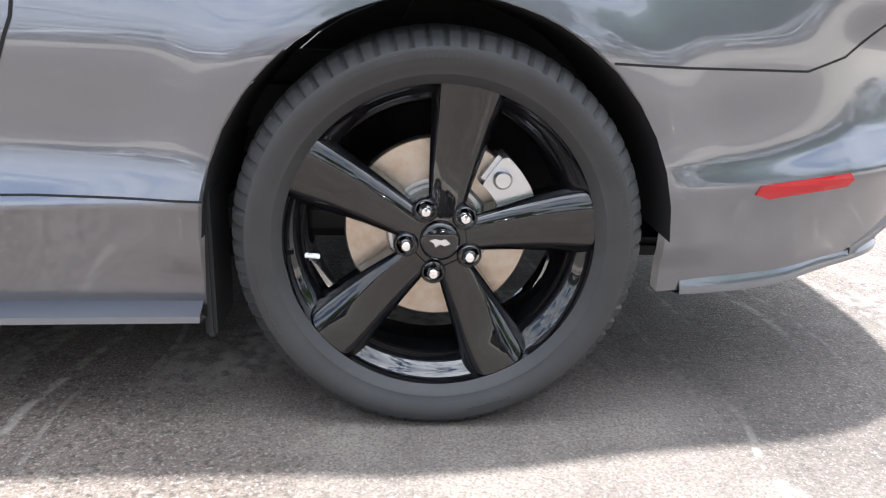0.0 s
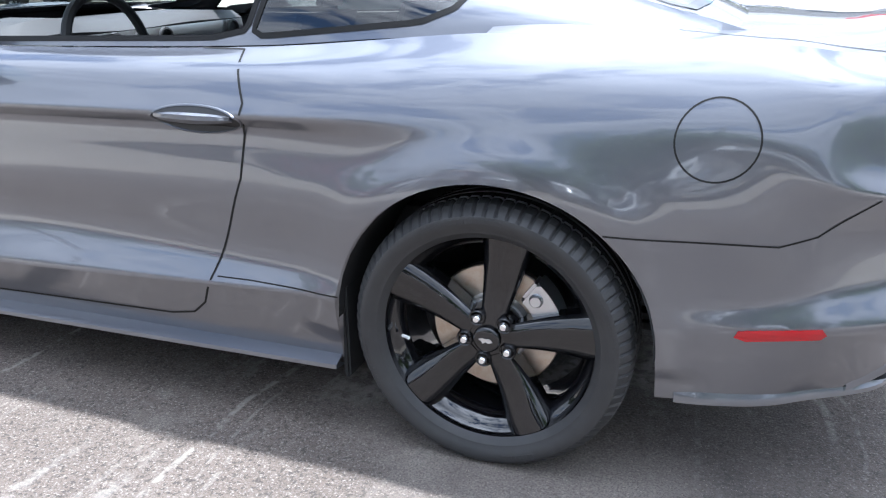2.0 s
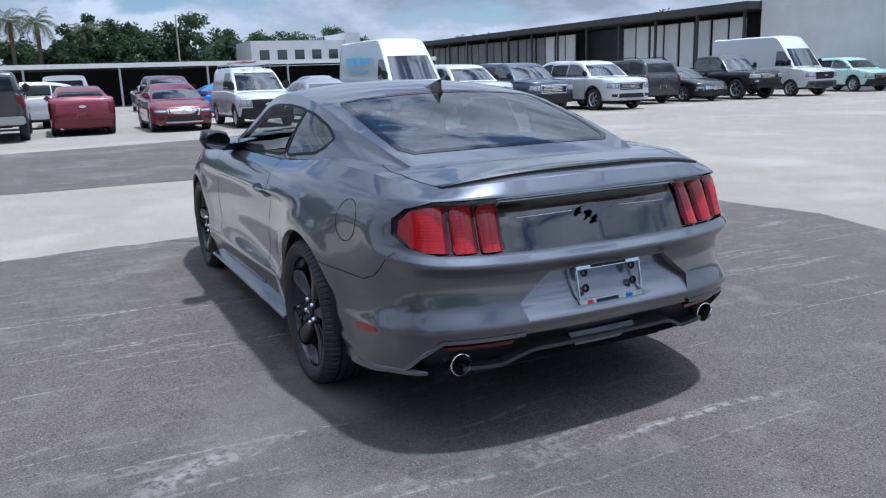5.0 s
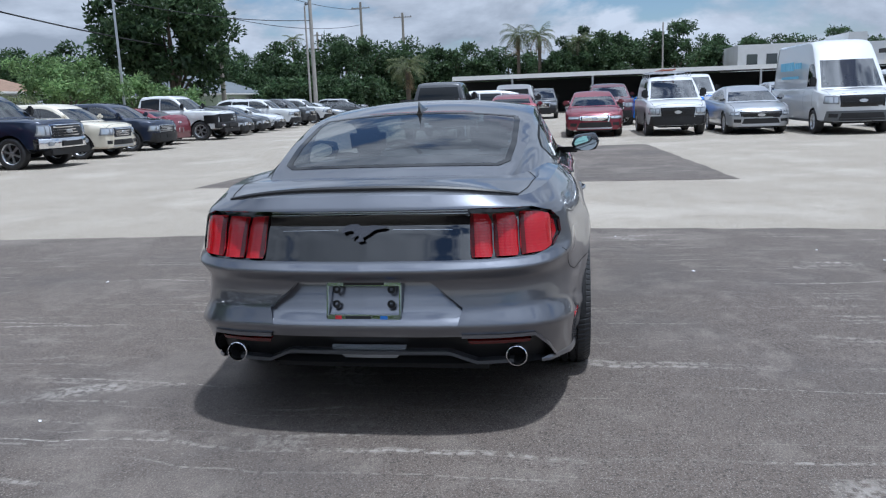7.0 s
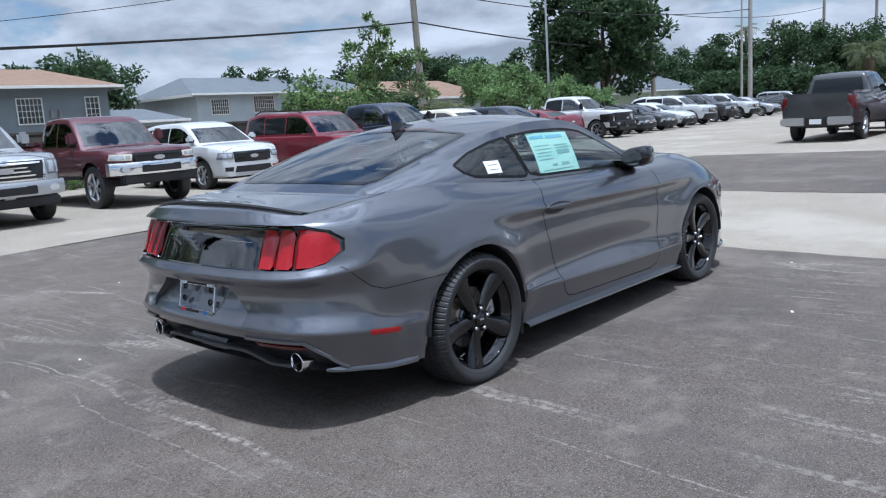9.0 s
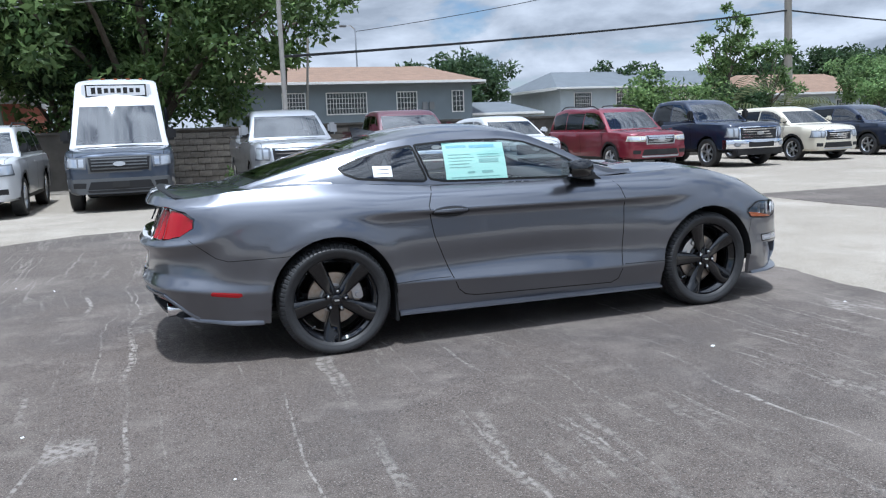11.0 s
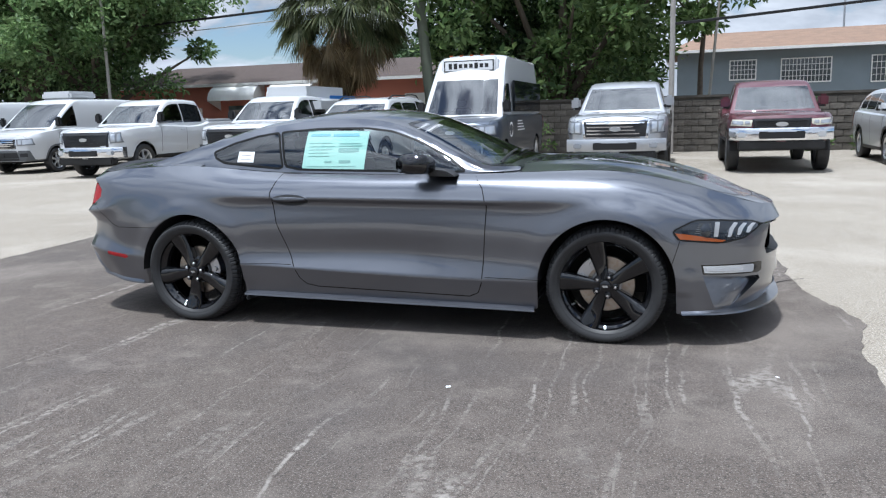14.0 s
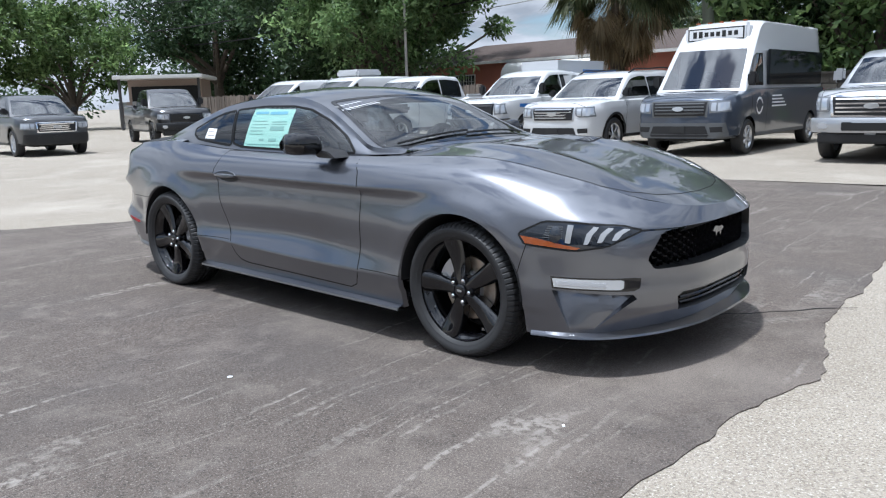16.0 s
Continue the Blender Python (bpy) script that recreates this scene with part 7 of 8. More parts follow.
def house(label, x0, x1, y0, y1, eave, ridge, wall, roof_mat, windows, over=0.6, flip=False):
    """A low house that faces south: walls, a hipped roof with fascia, and barred windows (x, z, width, height)."""
    h = thing("house", label, "house", "houses behind the lot", pose((x0 + x1) / 2, (y0 + y1) / 2, 0))
    w, d = (x1 - x0) / 2, (y1 - y0) / 2
    for lo, hi in (((-w, -d, 0), (w, -d + .2, eave)), ((-w, d - .2, 0), (w, d, eave)), ((-w, -d + .2, 0), (-w + .2, d - .2, eave)), ((w - .2, -d + .2, 0), (w, d - .2, eave))):
        part("wall", boxes((lo, hi)), wall, h, smooth=False)
    b = bmesh.new()
    o = over
    c = [(-w - o, -d - o), (w + o, -d - o), (w + o, d + o), (-w - o, d + o)]
    r = [(-w + d * .35, 0), (w - d * .35, 0)]
    lo = [b.verts.new((p, q, eave)) for p, q in c]
    up = [b.verts.new((p, q, ridge)) for p, q in r]
    b.faces.new((lo[0], lo[1], up[1], up[0]))
    b.faces.new((lo[2], lo[3], up[0], up[1]))
    b.faces.new((lo[1], lo[2], up[1]))
    b.faces.new((lo[3], lo[0], up[0]))
    b.faces.new(lo[::-1])
    part("roof", b, roof_mat, h, smooth=False)
    part("fascia", boxes(((-w - o - .03, -d - o - .03, eave - .11), (w + o + .03, -d - o + .02, eave + .02)), bevel=.01), TRIM_WHITE, h, "white roof fascia board")
    for s in (-1, 1):
        part("fascia", boxes(((s * (w + o) - .025, -d - o + .02, eave - .17), (s * (w + o) + .025, d + o, eave + .03)), bevel=.01), TRIM_WHITE, h)
    for wx, wz, ww, wh in windows:
        wx -= (x0 + x1) / 2
        win = part("window", boxes(((wx - ww / 2, -d - .012, wz), (wx + ww / 2, -d - .004, wz + wh))), WINDOW_PANE, h, "dark window behind white bars")
        b = bmesh.new()
        for lo2, hi2 in (((-ww / 2 - .05, 0), (-ww / 2, wh)), ((ww / 2, 0), (ww / 2 + .05, wh)), ((-ww / 2 - .05, -.06), (ww / 2 + .05, 0)), ((-ww / 2 - .05, wh), (ww / 2 + .05, wh + .05))):
            box(b, (wx + lo2[0], -d - .05, wz + lo2[1]), (wx + hi2[0], -d - .002, wz + hi2[1]))
        part("frame", b, TRIM_WHITE, win)
        n = max(3, int(ww / .16))
        for k in range(1, n):
            part("bar", boxes(((wx - ww / 2 + ww * k / n - .011, -d - .075, wz), (wx - ww / 2 + ww * k / n + .011, -d - .053, wz + wh))), TRIM_WHITE, win)
        for k in range(1, 4):
            part("bar", boxes(((wx - ww / 2, -d - .098, wz + wh * k / 4 - .011), (wx + ww / 2, -d - .076, wz + wh * k / 4 + .011))), TRIM_WHITE, win)
    return h


h1 = house("blue-grey stucco house with tan roof and barred windows", 1.4, 14.3, 35.3, 43.5, 4.0, 5.15, STUCCO_BLUE, ROOF_TAN, [(4.41, 2.61, 1.12, .85), (7.18, 2.4, 2.1, 1.05), (10.5, 2.32, 1.08, 1.12), (13.45, 2.37, .62, 1.08)])
for k, (x, z) in enumerate(((11.5, 2.5), (11.9, 2.5), (11.7, 2.0))):
    part("meter_box", boxes(((x - 7.85 - .14, -4.22, z), (x - 7.85 + .14, -4.105, z + .40)), bevel=.02), PANEL_GREY, h1)
house("pale blue-grey house with a sheet roof", 24.9, 41, 44.6, 53, 4.0, 5.4, STUCCO_PALE, ROOF_GREY, [(26.7, 2.6, 1.35, 1.0), (30.4, 2.65, 1.75, 1.1), (35.0, 2.5, 1.4, 1.1)])
h3 = house("coral house with brown roof and white awnings", -26, -7.2, 27.5, 36, 3.0, 4.15, STUCCO_CORAL, ROOF_BROWN, [(-22.5, 1.2, 1.4, 1.2)])
for ax, aw in ((-18.1, 2.4), (-15.2, 2.1)):
    b = bmesh.new()
    rows = []
    for k in range(9):
        t = k / 8
        rows.append([Vector((ax + 16.6 + s * aw / 2, -4.27 - 1.1 * math.sin(t * math.pi / 2), 2.98 - .75 * (1 - math.cos(t * math.pi / 2)))) for s in (-1, 1)])
    skin(b, rows)
    for s in (-1, 1):
        b.faces.new([b.verts.new(r[0 if s < 0 else 1]) for r in rows] + [b.verts.new((ax + 16.6 + s * aw / 2, -4.27, 1.8))])
    part("awning", b, TRIM_WHITE, h3, "white curved metal awning")
    part("window", boxes(((ax + 16.6 - .8, -4.262, .9), (ax + 16.6 + .8, -4.252, 2.0))), WINDOW_PANE, h3)
part("door", boxes(((-9.3 + 16.6 - .7, -4.29, .2), (-9.3 + 16.6 + .7, -4.252, 2.3)), bevel=.01), TRIM_WHITE, h3, "white door panel")
house("small mint-green bungalow among the trees", 62, 72, 30, 38, 2.6, 4.4, STUCCO_GREEN, ROOF_GREY, [(65, 1.1, 1.2, 1.1), (69, 1.1, 1.2, 1.1)])
house("low tan-roofed house behind shrubs", 33, 43, 34, 41, 2.8, 4.2, STUCCO_PALE, ROOF_TAN, [(36, 1.2, 1.4, 1.1), (40, 1.2, 1.4, 1.1)])
house("small white outbuilding with sheet roof", 14.6, 18.2, 36, 40, 2.2, 2.9, STUCCO_PALE, ROOF_GREY, [(16.2, 1.0, .8, .8)])

shed = thing("shed", "tan flat-roofed shed with open front", "shed", at=pose(-42.4, 22.0, 0, 0, 0, -40))
b = bmesh.new()
box(b, (-3.4, -2.2, 0), (.6, 2.2, 3.0))
part("wall", b, vary(material("tan render", (.34, .27, .23), .9), 1, .4, 4, (.27, .21, .18)), shed, smooth=False)
# the shed is solid: its shaded inside is painted as a dark sheet
part("opening", boxes(((.61, -2.0, .2), (.65, 2.0, 2.6))), DARK_FILL, shed)
part("roof", boxes(((-3.8, -2.6, 3.0), (2.6, 2.6, 3.22)), bevel=.03), TRIM_WHITE, shed, "white flat roof slab")
for s in (-1, 1):
    part("post", boxes(((2.2, s * 2.3 - .07, 0), (2.34, s * 2.3 + .07, 3.0))), STEEL_DARK, shed)

# block wall behind the north row, laid course by course
wall = tagged(part("wall_north", boxes(((-14, 19.85, 0), (20.8, 20.10, 1.62))), MORTAR, smooth=False), "weathered block wall behind the parked row", "wall", kind="structure")
block_me = mesh_of(boxes(((-.19, -.012, -.088), (.19, .02, .088)), bevel=.012), "block", BLOCK, False)
for row in range(8):
    for k in range(34):
        o = new("block", block_me)
        o.parent = wall
        o.location = (-3.2 + .40 * k + (.2 if row % 2 else 0), 19.845 - .01 * ((k * 7 + row * 3) % 3), .10 + .195 * row)
b = boxes(((-14, 19.78, 1.62), (20.8, 20.16, 1.70)), bevel=.015)
tagged(part("trim_wall_cap", b, MORTAR), "weathered coping along the block wall", "coping", kind="structure")
# corrugated fence and chain-link west of the shed
b = bmesh.new()
rows = [[Vector((-48 + .12 * k, 21.5 + (.03 if k % 2 else -.03) - .12 * k * .30, z)) for k in range(140)] for z in (0, 1.7)]
skin(b, rows)
tagged(part("fence_west", b, vary(material("galvanised sheet", (.42, .44, .45), .5, .6), .8, .5, 5, (.40, .26, .15))), "galvanised corrugated sheet fence", "fence", kind="structure")

# long shed, white block and garages along the south-east
ware = thing("warehouse", "long low storage building with dark flat roof", "warehouse", at=pose(30, -37, 0))
part("back_wall", boxes(((0, -12, 0), (60, -11.7, 4.6))), PANEL_GREY, ware, smooth=False)
part("roof", boxes(((-.2, -12.2, 4.7), (60.5, 1.2, 5.15)), bevel=.03), STEEL_DARK, ware, "dark flat roof edge")
for k in range(16):
    part("post", boxes(((.4 + 3.9 * k, .55, 0), (.55 + 3.9 * k, .70, 4.7))), STEEL_DARK, ware)
for k in range(40):
    x = 1.0 + 1.46 * k
    if 12.0 < x < 18.0:
        continue
    pale = x < 22
    part("panel", boxes(((x, -.15, .25), (x + 1.25, -.02 - .05 * (k % 2), 4.35)), bevel=.02), STUCCO_WHITE if pale else PANEL_GREY, ware)
part("inner_wall", boxes(((.2, -2.2, 0), (60, -2.0, 4.6))), STEEL_DARK, ware, smooth=False)
blk = thing("white_building", "white rendered commercial block with open garages", "building", at=pose(21, -37, 0))
part("wall", boxes(((0, -12, 0), (8.8, 0, 6.1))), STUCCO_WHITE, blk, smooth=False)
part("canopy", boxes(((-11.6, -9, 4.6), (-.01, .5, 6.0)), bevel=.03), STUCCO_WHITE, blk, "white fascia over the garages")
part("garage_back", boxes(((-11.5, -9, 0), (-.05, -8.8, 4.6))), PANEL_GREY, blk, smooth=False)
part("garage_side", boxes(((-11.6, -8.8, 0), (-11.4, .2, 4.6))), STUCCO_WHITE, blk, smooth=False)
for k in range(4):
    part("column", boxes(((-2.9 * k - .16, -.1, 0), (-2.9 * k, .2, 4.6)), bevel=.02), TRIM_WHITE, blk)
part("roof_vent", boxes(((12.5, -7, 5.2), (14.0, -5.5, 6.9)), bevel=.1), ALLOY, blk, "metal roof ventilator")
for k, (x, y) in enumerate(((-2.0, -4), (-5.5, -5), (-8.3, -3.6))):
    part("stored_bin", boxes(((x - .5, y - .5, 0), (x + .5, y + .5, 1.1)), bevel=.08), (material("blue bin plastic", (.12, .25, .40), .5) if k == 1 else DARK_FILL), blk)
south = thing("grey_building", "long grey flat-roofed shop building", "building", at=pose(-2, -58, 0))
part("wall", boxes(((-30, -10, 0), (12, 0, 4.6))), PANEL_GREY, south, smooth=False)
part("parapet", boxes(((-30.2, -10.2, 4.6), (12.2, .3, 5.5)), bevel=.03), STUCCO_WHITE, south)
for k in range(6):
    part("shop_window", boxes(((-26 + 6 * k, .01, .8), (-22.5 + 6 * k, .06, 3.0))), WINDOW_PANE, south)
part("lettering_bar", boxes(((-12, .31, 4.75), (-7, .36, 5.3))), RED_INK, south)
far = thing("far_building", "white two-storey building beyond the carports", "building", at=pose(92, -24, 0))
part("wall", boxes(((0, -9, 0), (12, 3, 6.3))), STUCCO_WHITE, far, smooth=False)
part("tower", boxes(((-.2, -11, 0), (8, -9.01, 7.2))), STUCCO_WHITE, far, smooth=False)
part("wing", boxes(((2, -30, 0), (14, -11.01, 6.2))), STUCCO_WHITE, far, smooth=False)
for k in range(5):
    part("window", boxes(((-.05, -8 + 2.2 * k, 3.9), (-.004, -6.8 + 2.2 * k, 5.2))), WINDOW_PANE, far)
carport = thing("carport", "long open carport with thin dark roof", "carport", at=pose(56, -4, 0))
part("roof", boxes(((-.2, -24, 2.75), (7, 11.7, 3.0)), bevel=.02), STEEL_DARK, carport)
part("edge_trim", boxes(((-.26, -24, 2.72), (-.205, 11.7, 3.04))), TRIM_WHITE, carport, "pale roof edge strip")
# added dark sheet: paints the shade at the back of the open carport
part("back_screen", boxes(((6.6, -24, 0), (6.8, 11.7, 2.7))), DARK_FILL, carport, smooth=False)
for k in range(6):
    part("post", boxes(((0, -23.5 + 6.1 * k, 0), (.14, -23.36 + 6.1 * k, 2.75))), ALLOY, carport)


# ---- poles and cables ----
def pole(x, y, height, r, mat, label, arms=(), lean=(0, 0), name="utility_pole", lamp=False):
    p = thing(name, label, "pole", "poles", pose(x, y, 0))
    b = bmesh.new()
    tube(b, [(lean[0] * t, lean[1] * t, height * t) for t in (0, .25, .5, .75, 1)], [r * (1 - .35 * t) for t in (0, .25, .5, .75, 1)], 12)
    part("shaft", b, mat, p)
    for z, w in arms:
        b = bmesh.new()
        t = z / height
        box(b, (lean[0] * t - .06, lean[1] * t - w, z - .06), (lean[0] * t + .06, lean[1] * t + w, z + .06), .01)
        part("crossarm", b, WOOD_POLE, p)
        for k in range(4):
            b = bmesh.new()
            yy = lean[1] * t - w * .9 + 1.8 * w * k / 3
            tube(b, [(lean[0] * t, yy, z + .06), (lean[0] * t, yy, z + .22)], [.05, .03], 8)
            part("insulator", b, PANEL_GREY, p)
    if lamp:
        b = bmesh.new()
        tube(b, [(0, 0, height - .1), (-.35, -.2, height + .15), (-.8, -.45, height + .1)], .04, 6)
        part("lamp_arm", b, ALLOY, p)
        part("lamp_head", boxes(((-1.15, -.60, height), (-.70, -.34, height + .14)), bevel=.04), PANEL_GREY, p)
    return p


pole(-6.65, 21.3, 11, .21, MOSSY_POLE, "leaning mossy timber utility pole", (), (-.95, -.1))
pole(1.4, 18.6, 10, .085, CONCRETE_POLE, "slim pale metal pole", ())
pole(2.4, 21.3, 4.6, .055, WOOD_POLE, "thin leaning timber post", (), (.35, .2))
p3 = pole(30.4, 28.7, 12.5, .24, WOOD_POLE, "tall timber utility pole with cables", ((8.9, .55),), (-.5, 0))
pole(39.5, 25.8, 9.5, .09, ALLOY, "slim lot lamp post with heads", (), lamp=True, name="lamp_post")
pole(59, 28, 13, .22, WOOD_POLE, "tall timber utility pole", (), (-.4, 0))
pole(61, 20.5, 13, .2, CONCRETE_POLE, "pale concrete utility pole")
pole(56.5, 19.5, 9, .1, CONCRETE_POLE, "slim pole with a lamp head", (), lamp=True, name="lamp_post")
pole(104, 27, 15, .25, WOOD_POLE, "far timber pole with crossarm", ((14.2, 1.3),))
pole(106, 21.5, 13.5, .25, WOOD_POLE, "far timber pole with crossarm", ((12.9, 1.3),))
pole(112, 36, 12, .22, WOOD_POLE, "far timber pole with short crossarm", ((11.5, .8),))
pole(88, -12, 9, .12, CONCRETE_POLE, "far slim concrete pole", ())
pole(-24.0, 25.5, 11, .17, WOOD_POLE, "timber utility pole beside the shed", (), (-.3, 0))
pole(-25.2, 27.2, 8.5, .12, WOOD_POLE, "timber post beside the shed")
pole(-19.5, 20.2, 7.5, .07, CONCRETE_POLE, "slim pale pole by the vans")
pole(-44, -30, 9.0, .12, CONCRETE_POLE, "slim lot lamp post", (), lamp=True, name="lamp_post")
pole(10.5, 46, 8.2, .08, ALLOY, "street lamp behind the houses", (), lamp=True, name="street_lamp")


PALE_CABLE = material("pale cable sheath", (0.42, 0.42, 0.40), 0.6)


def cable(a, c, sag, r=.02, mat=None):
    b = bmesh.new()
    a, c = Vector(a), Vector(c)
    tube(b, [a.lerp(c, k / 20) - Vector((0, 0, sag * 4 * (k / 20) * (1 - k / 20))) for k in range(21)], r, 5)
    tagged(part("cable", b, mat or CABLE), "pale overhead cable strung between poles" if mat else "black overhead cable strung between poles", "cable", "overhead cables")


T3 = (30.05, 28.7, 8.9)
cable((30.1, 28.7, 7.0), (1.4, 18.6, 3.7), .15, .045)
cable((30.1, 28.7, 7.0), (59, 28, 5.9), .3, .045)
cable(T3, (61, 20.5, 8.4), .9, .03)
cable((-7.6, 21.5, 6.8), (1.5, 24.5, 5.4), .2, .03)
cable((-7.6, 21.5, 7.4), (-48, 24, 6.4), .6, .03)
cable((-7.6, 21.5, 5.6), (-60, 30, 6.2), .5, .05)
cable((-7.6, 21.5, 8.0), (30.0, 28.7, 11.5), .5, .02)
cable((30.0, 28.7, 10.6), (10.5, 46, 8.0), .4, .02)
cable((30.0, 28.7, 11.6), (59, 28, 12), .6, .02)
cable((30.0, 28.7, 11.0), (70, 46, 13), .5, .02)
cable((59, 28, 12.6), (104, 27, 14), .8, .03)
cable((59, 28, 9.0), (104, 27, 12), .8, .03)
cable((-24.2, 25.5, 7.8), (-7.6, 21.5, 7.2), .3, .025)
cable((-24.2, 25.5, 8.2), (-60, 20, 8.0), .4, .025)
cable((-7.5, 21.3, 5.3), (-24.2, 25.5, 5.2), .15, .022, PALE_CABLE)
cable((-7.5, 21.3, 5.3), (1.4, 18.6, 5.9), .08, .022, PALE_CABLE)
# weathered timber fence behind the vans: posts, rails and planks
WOOD_GREY = random_tint(vary(material("weathered grey-brown timber", (0.20, 0.165, 0.135), 0.9), 5, 0.6, 5, (0.12, 0.10, 0.085), stretch=(1, 1, 0.08)), 0.7, 1.25)
fence = thing("timber_fence", "weathered grey-brown timber plank fence behind the vans", "fence", at=pose(-33, 18.6, 0, 0, 0, 4))
part("rail", boxes(((0, .03, .45), (18, .08, .55))), WOOD_GREY, fence)
part("rail", boxes(((0, .03, 1.35), (18, .08, 1.45))), WOOD_GREY, fence)
rnd = random.Random(21)
plank_me = mesh_of(boxes(((-.068, -.012, 0), (.068, .012, 1.75)), bevel=.006), "plank", WOOD_GREY, False)
for k in range(124):
    o = new("plank", plank_me)
    o.parent = fence
    o.matrix_local = pose(.08 + .144 * k, rnd.uniform(-.006, .006), rnd.uniform(-.03, .05), 0, rnd.uniform(-.8, .8), 0)

# ---- trees ----
def leaf_material(name, a, b):
    m = material(name, a, 0.55, spec=0.35)
    t = m.node_tree
    n, l = t.nodes, t.links
    g = n.new("ShaderNodeNewGeometry")
    mx = n.new("ShaderNodeMix")
    mx.data_type = "RGBA"
    mx.inputs["A"].default_value, mx.inputs["B"].default_value = (*a, 1), (*b, 1)
    l.new(g.outputs["Random Per Island"], mx.inputs["Factor"])
    # clumps of lighter and darker growth
    co = n.new("ShaderNodeTexCoord")
    no = n.new("ShaderNodeTexNoise")
    no.inputs["Scale"].default_value, no.inputs["Detail"].default_value = 0.9, 3
    rp = n.new("ShaderNodeMapRange")
    rp.inputs["From Min"].default_value, rp.inputs["From Max"].default_value = 0.36, 0.66
    rp.inputs["To Min"].default_value, rp.inputs["To Max"].default_value = 0.55, 1.55
    hs = n.new("ShaderNodeHueSaturation")
    l.new(co.outputs["Object"], no.inputs["Vector"])
    l.new(no.outputs["Fac"], rp.inputs["Value"])
    l.new(rp.outputs[0], hs.inputs["Value"])
    l.new(mx.outputs["Result"], hs.inputs["Color"])
    l.new(hs.outputs[0], n["Principled BSDF"].inputs["Base Color"])
    tr = n.new("ShaderNodeBsdfTranslucent")
    ms = n.new("ShaderNodeMixShader")
    ms.inputs[0].default_value = 0.46
    l.new(hs.outputs[0], tr.inputs["Color"])
    l.new(n["Principled BSDF"].outputs[0], ms.inputs[1])
    l.new(tr.outputs[0], ms.inputs[2])
    l.new(ms.outputs[0], n["Material Output"].inputs["Surface"])
    return m


LEAF = leaf_material("broad leaves", (0.056, 0.106, 0.034), (0.21, 0.295, 0.11))
LEAF_LIGHT = leaf_material("young leaves", (0.075, 0.140, 0.050), (0.24, 0.34, 0.14))
LEAF_DARK = leaf_material("dark leaves", (0.028, 0.058, 0.026), (0.085, 0.130, 0.058))
FROND = leaf_material("palm fronds", (0.050, 0.070, 0.030), (0.155, 0.170, 0.080))
DEAD_FROND = leaf_material("dry palm fronds", (0.15, 0.11, 0.06), (0.30, 0.235, 0.14))
BARK = bumpy(vary(material("grey-brown bark", (0.13, 0.105, 0.08), 0.95), 6, 0.6, 5, (0.07, 0.055, 0.045)), 25, 0.7, 0.02)


def leaf_cloud(name, clumps, size, mat, seed, parent=None, label="", flat=0.75):
    """One mesh of many small bent leaves: clumps of (centre, radius, count)."""
    g = np.random.default_rng(seed)
    cen = np.concatenate([np.tile(np.array(c, float), (n, 1)) for c, r, n in clumps])
    rad = np.concatenate([np.full(n, r) for c, r, n in clumps])
    m = len(rad)
    d = g.normal(size=(m, 3))
    d /= np.linalg.norm(d, axis=1, keepdims=True)
    p = cen + d * np.array((1, 1, flat)) * (rad * g.random(m) ** 0.42)[:, None]
    a = d * 0.6 + g.normal(size=(m, 3)) * np.array((1, 1, .8)) - np.array((0, 0, .2))
    a /= np.linalg.norm(a, axis=1, keepdims=True)
    s = np.cross(a, g.normal(size=(m, 3)))
    s /= np.linalg.norm(s, axis=1, keepdims=True)
    q = (size * g.uniform(0.6, 1.35, m))[:, None]
    n = np.cross(a, s) * q * .18
    v = np.stack([p, p + a * q * .45 + s * q * .22 + n, p + a * q, p + a * q * .45 - s * q * .22 + n], 1).reshape(-1, 3)
    me = bpy.data.meshes.new(name)
    me.vertices.add(4 * m)
    me.vertices.foreach_set("co", v.ravel())
    me.loops.add(4 * m)
    me.loops.foreach_set("vertex_index", np.arange(4 * m, dtype=np.int32))
    me.polygons.add(m)
    me.polygons.foreach_set("loop_start", np.arange(0, 4 * m, 4, dtype=np.int32))
    me.polygons.foreach_set("loop_total", np.full(m, 4, dtype=np.int32))
    me.update()
    me.validate()
    me.materials.append(mat)
    ob = new(name, me)
    ob.parent = parent
    if label:
        ob["label"] = label
    return ob


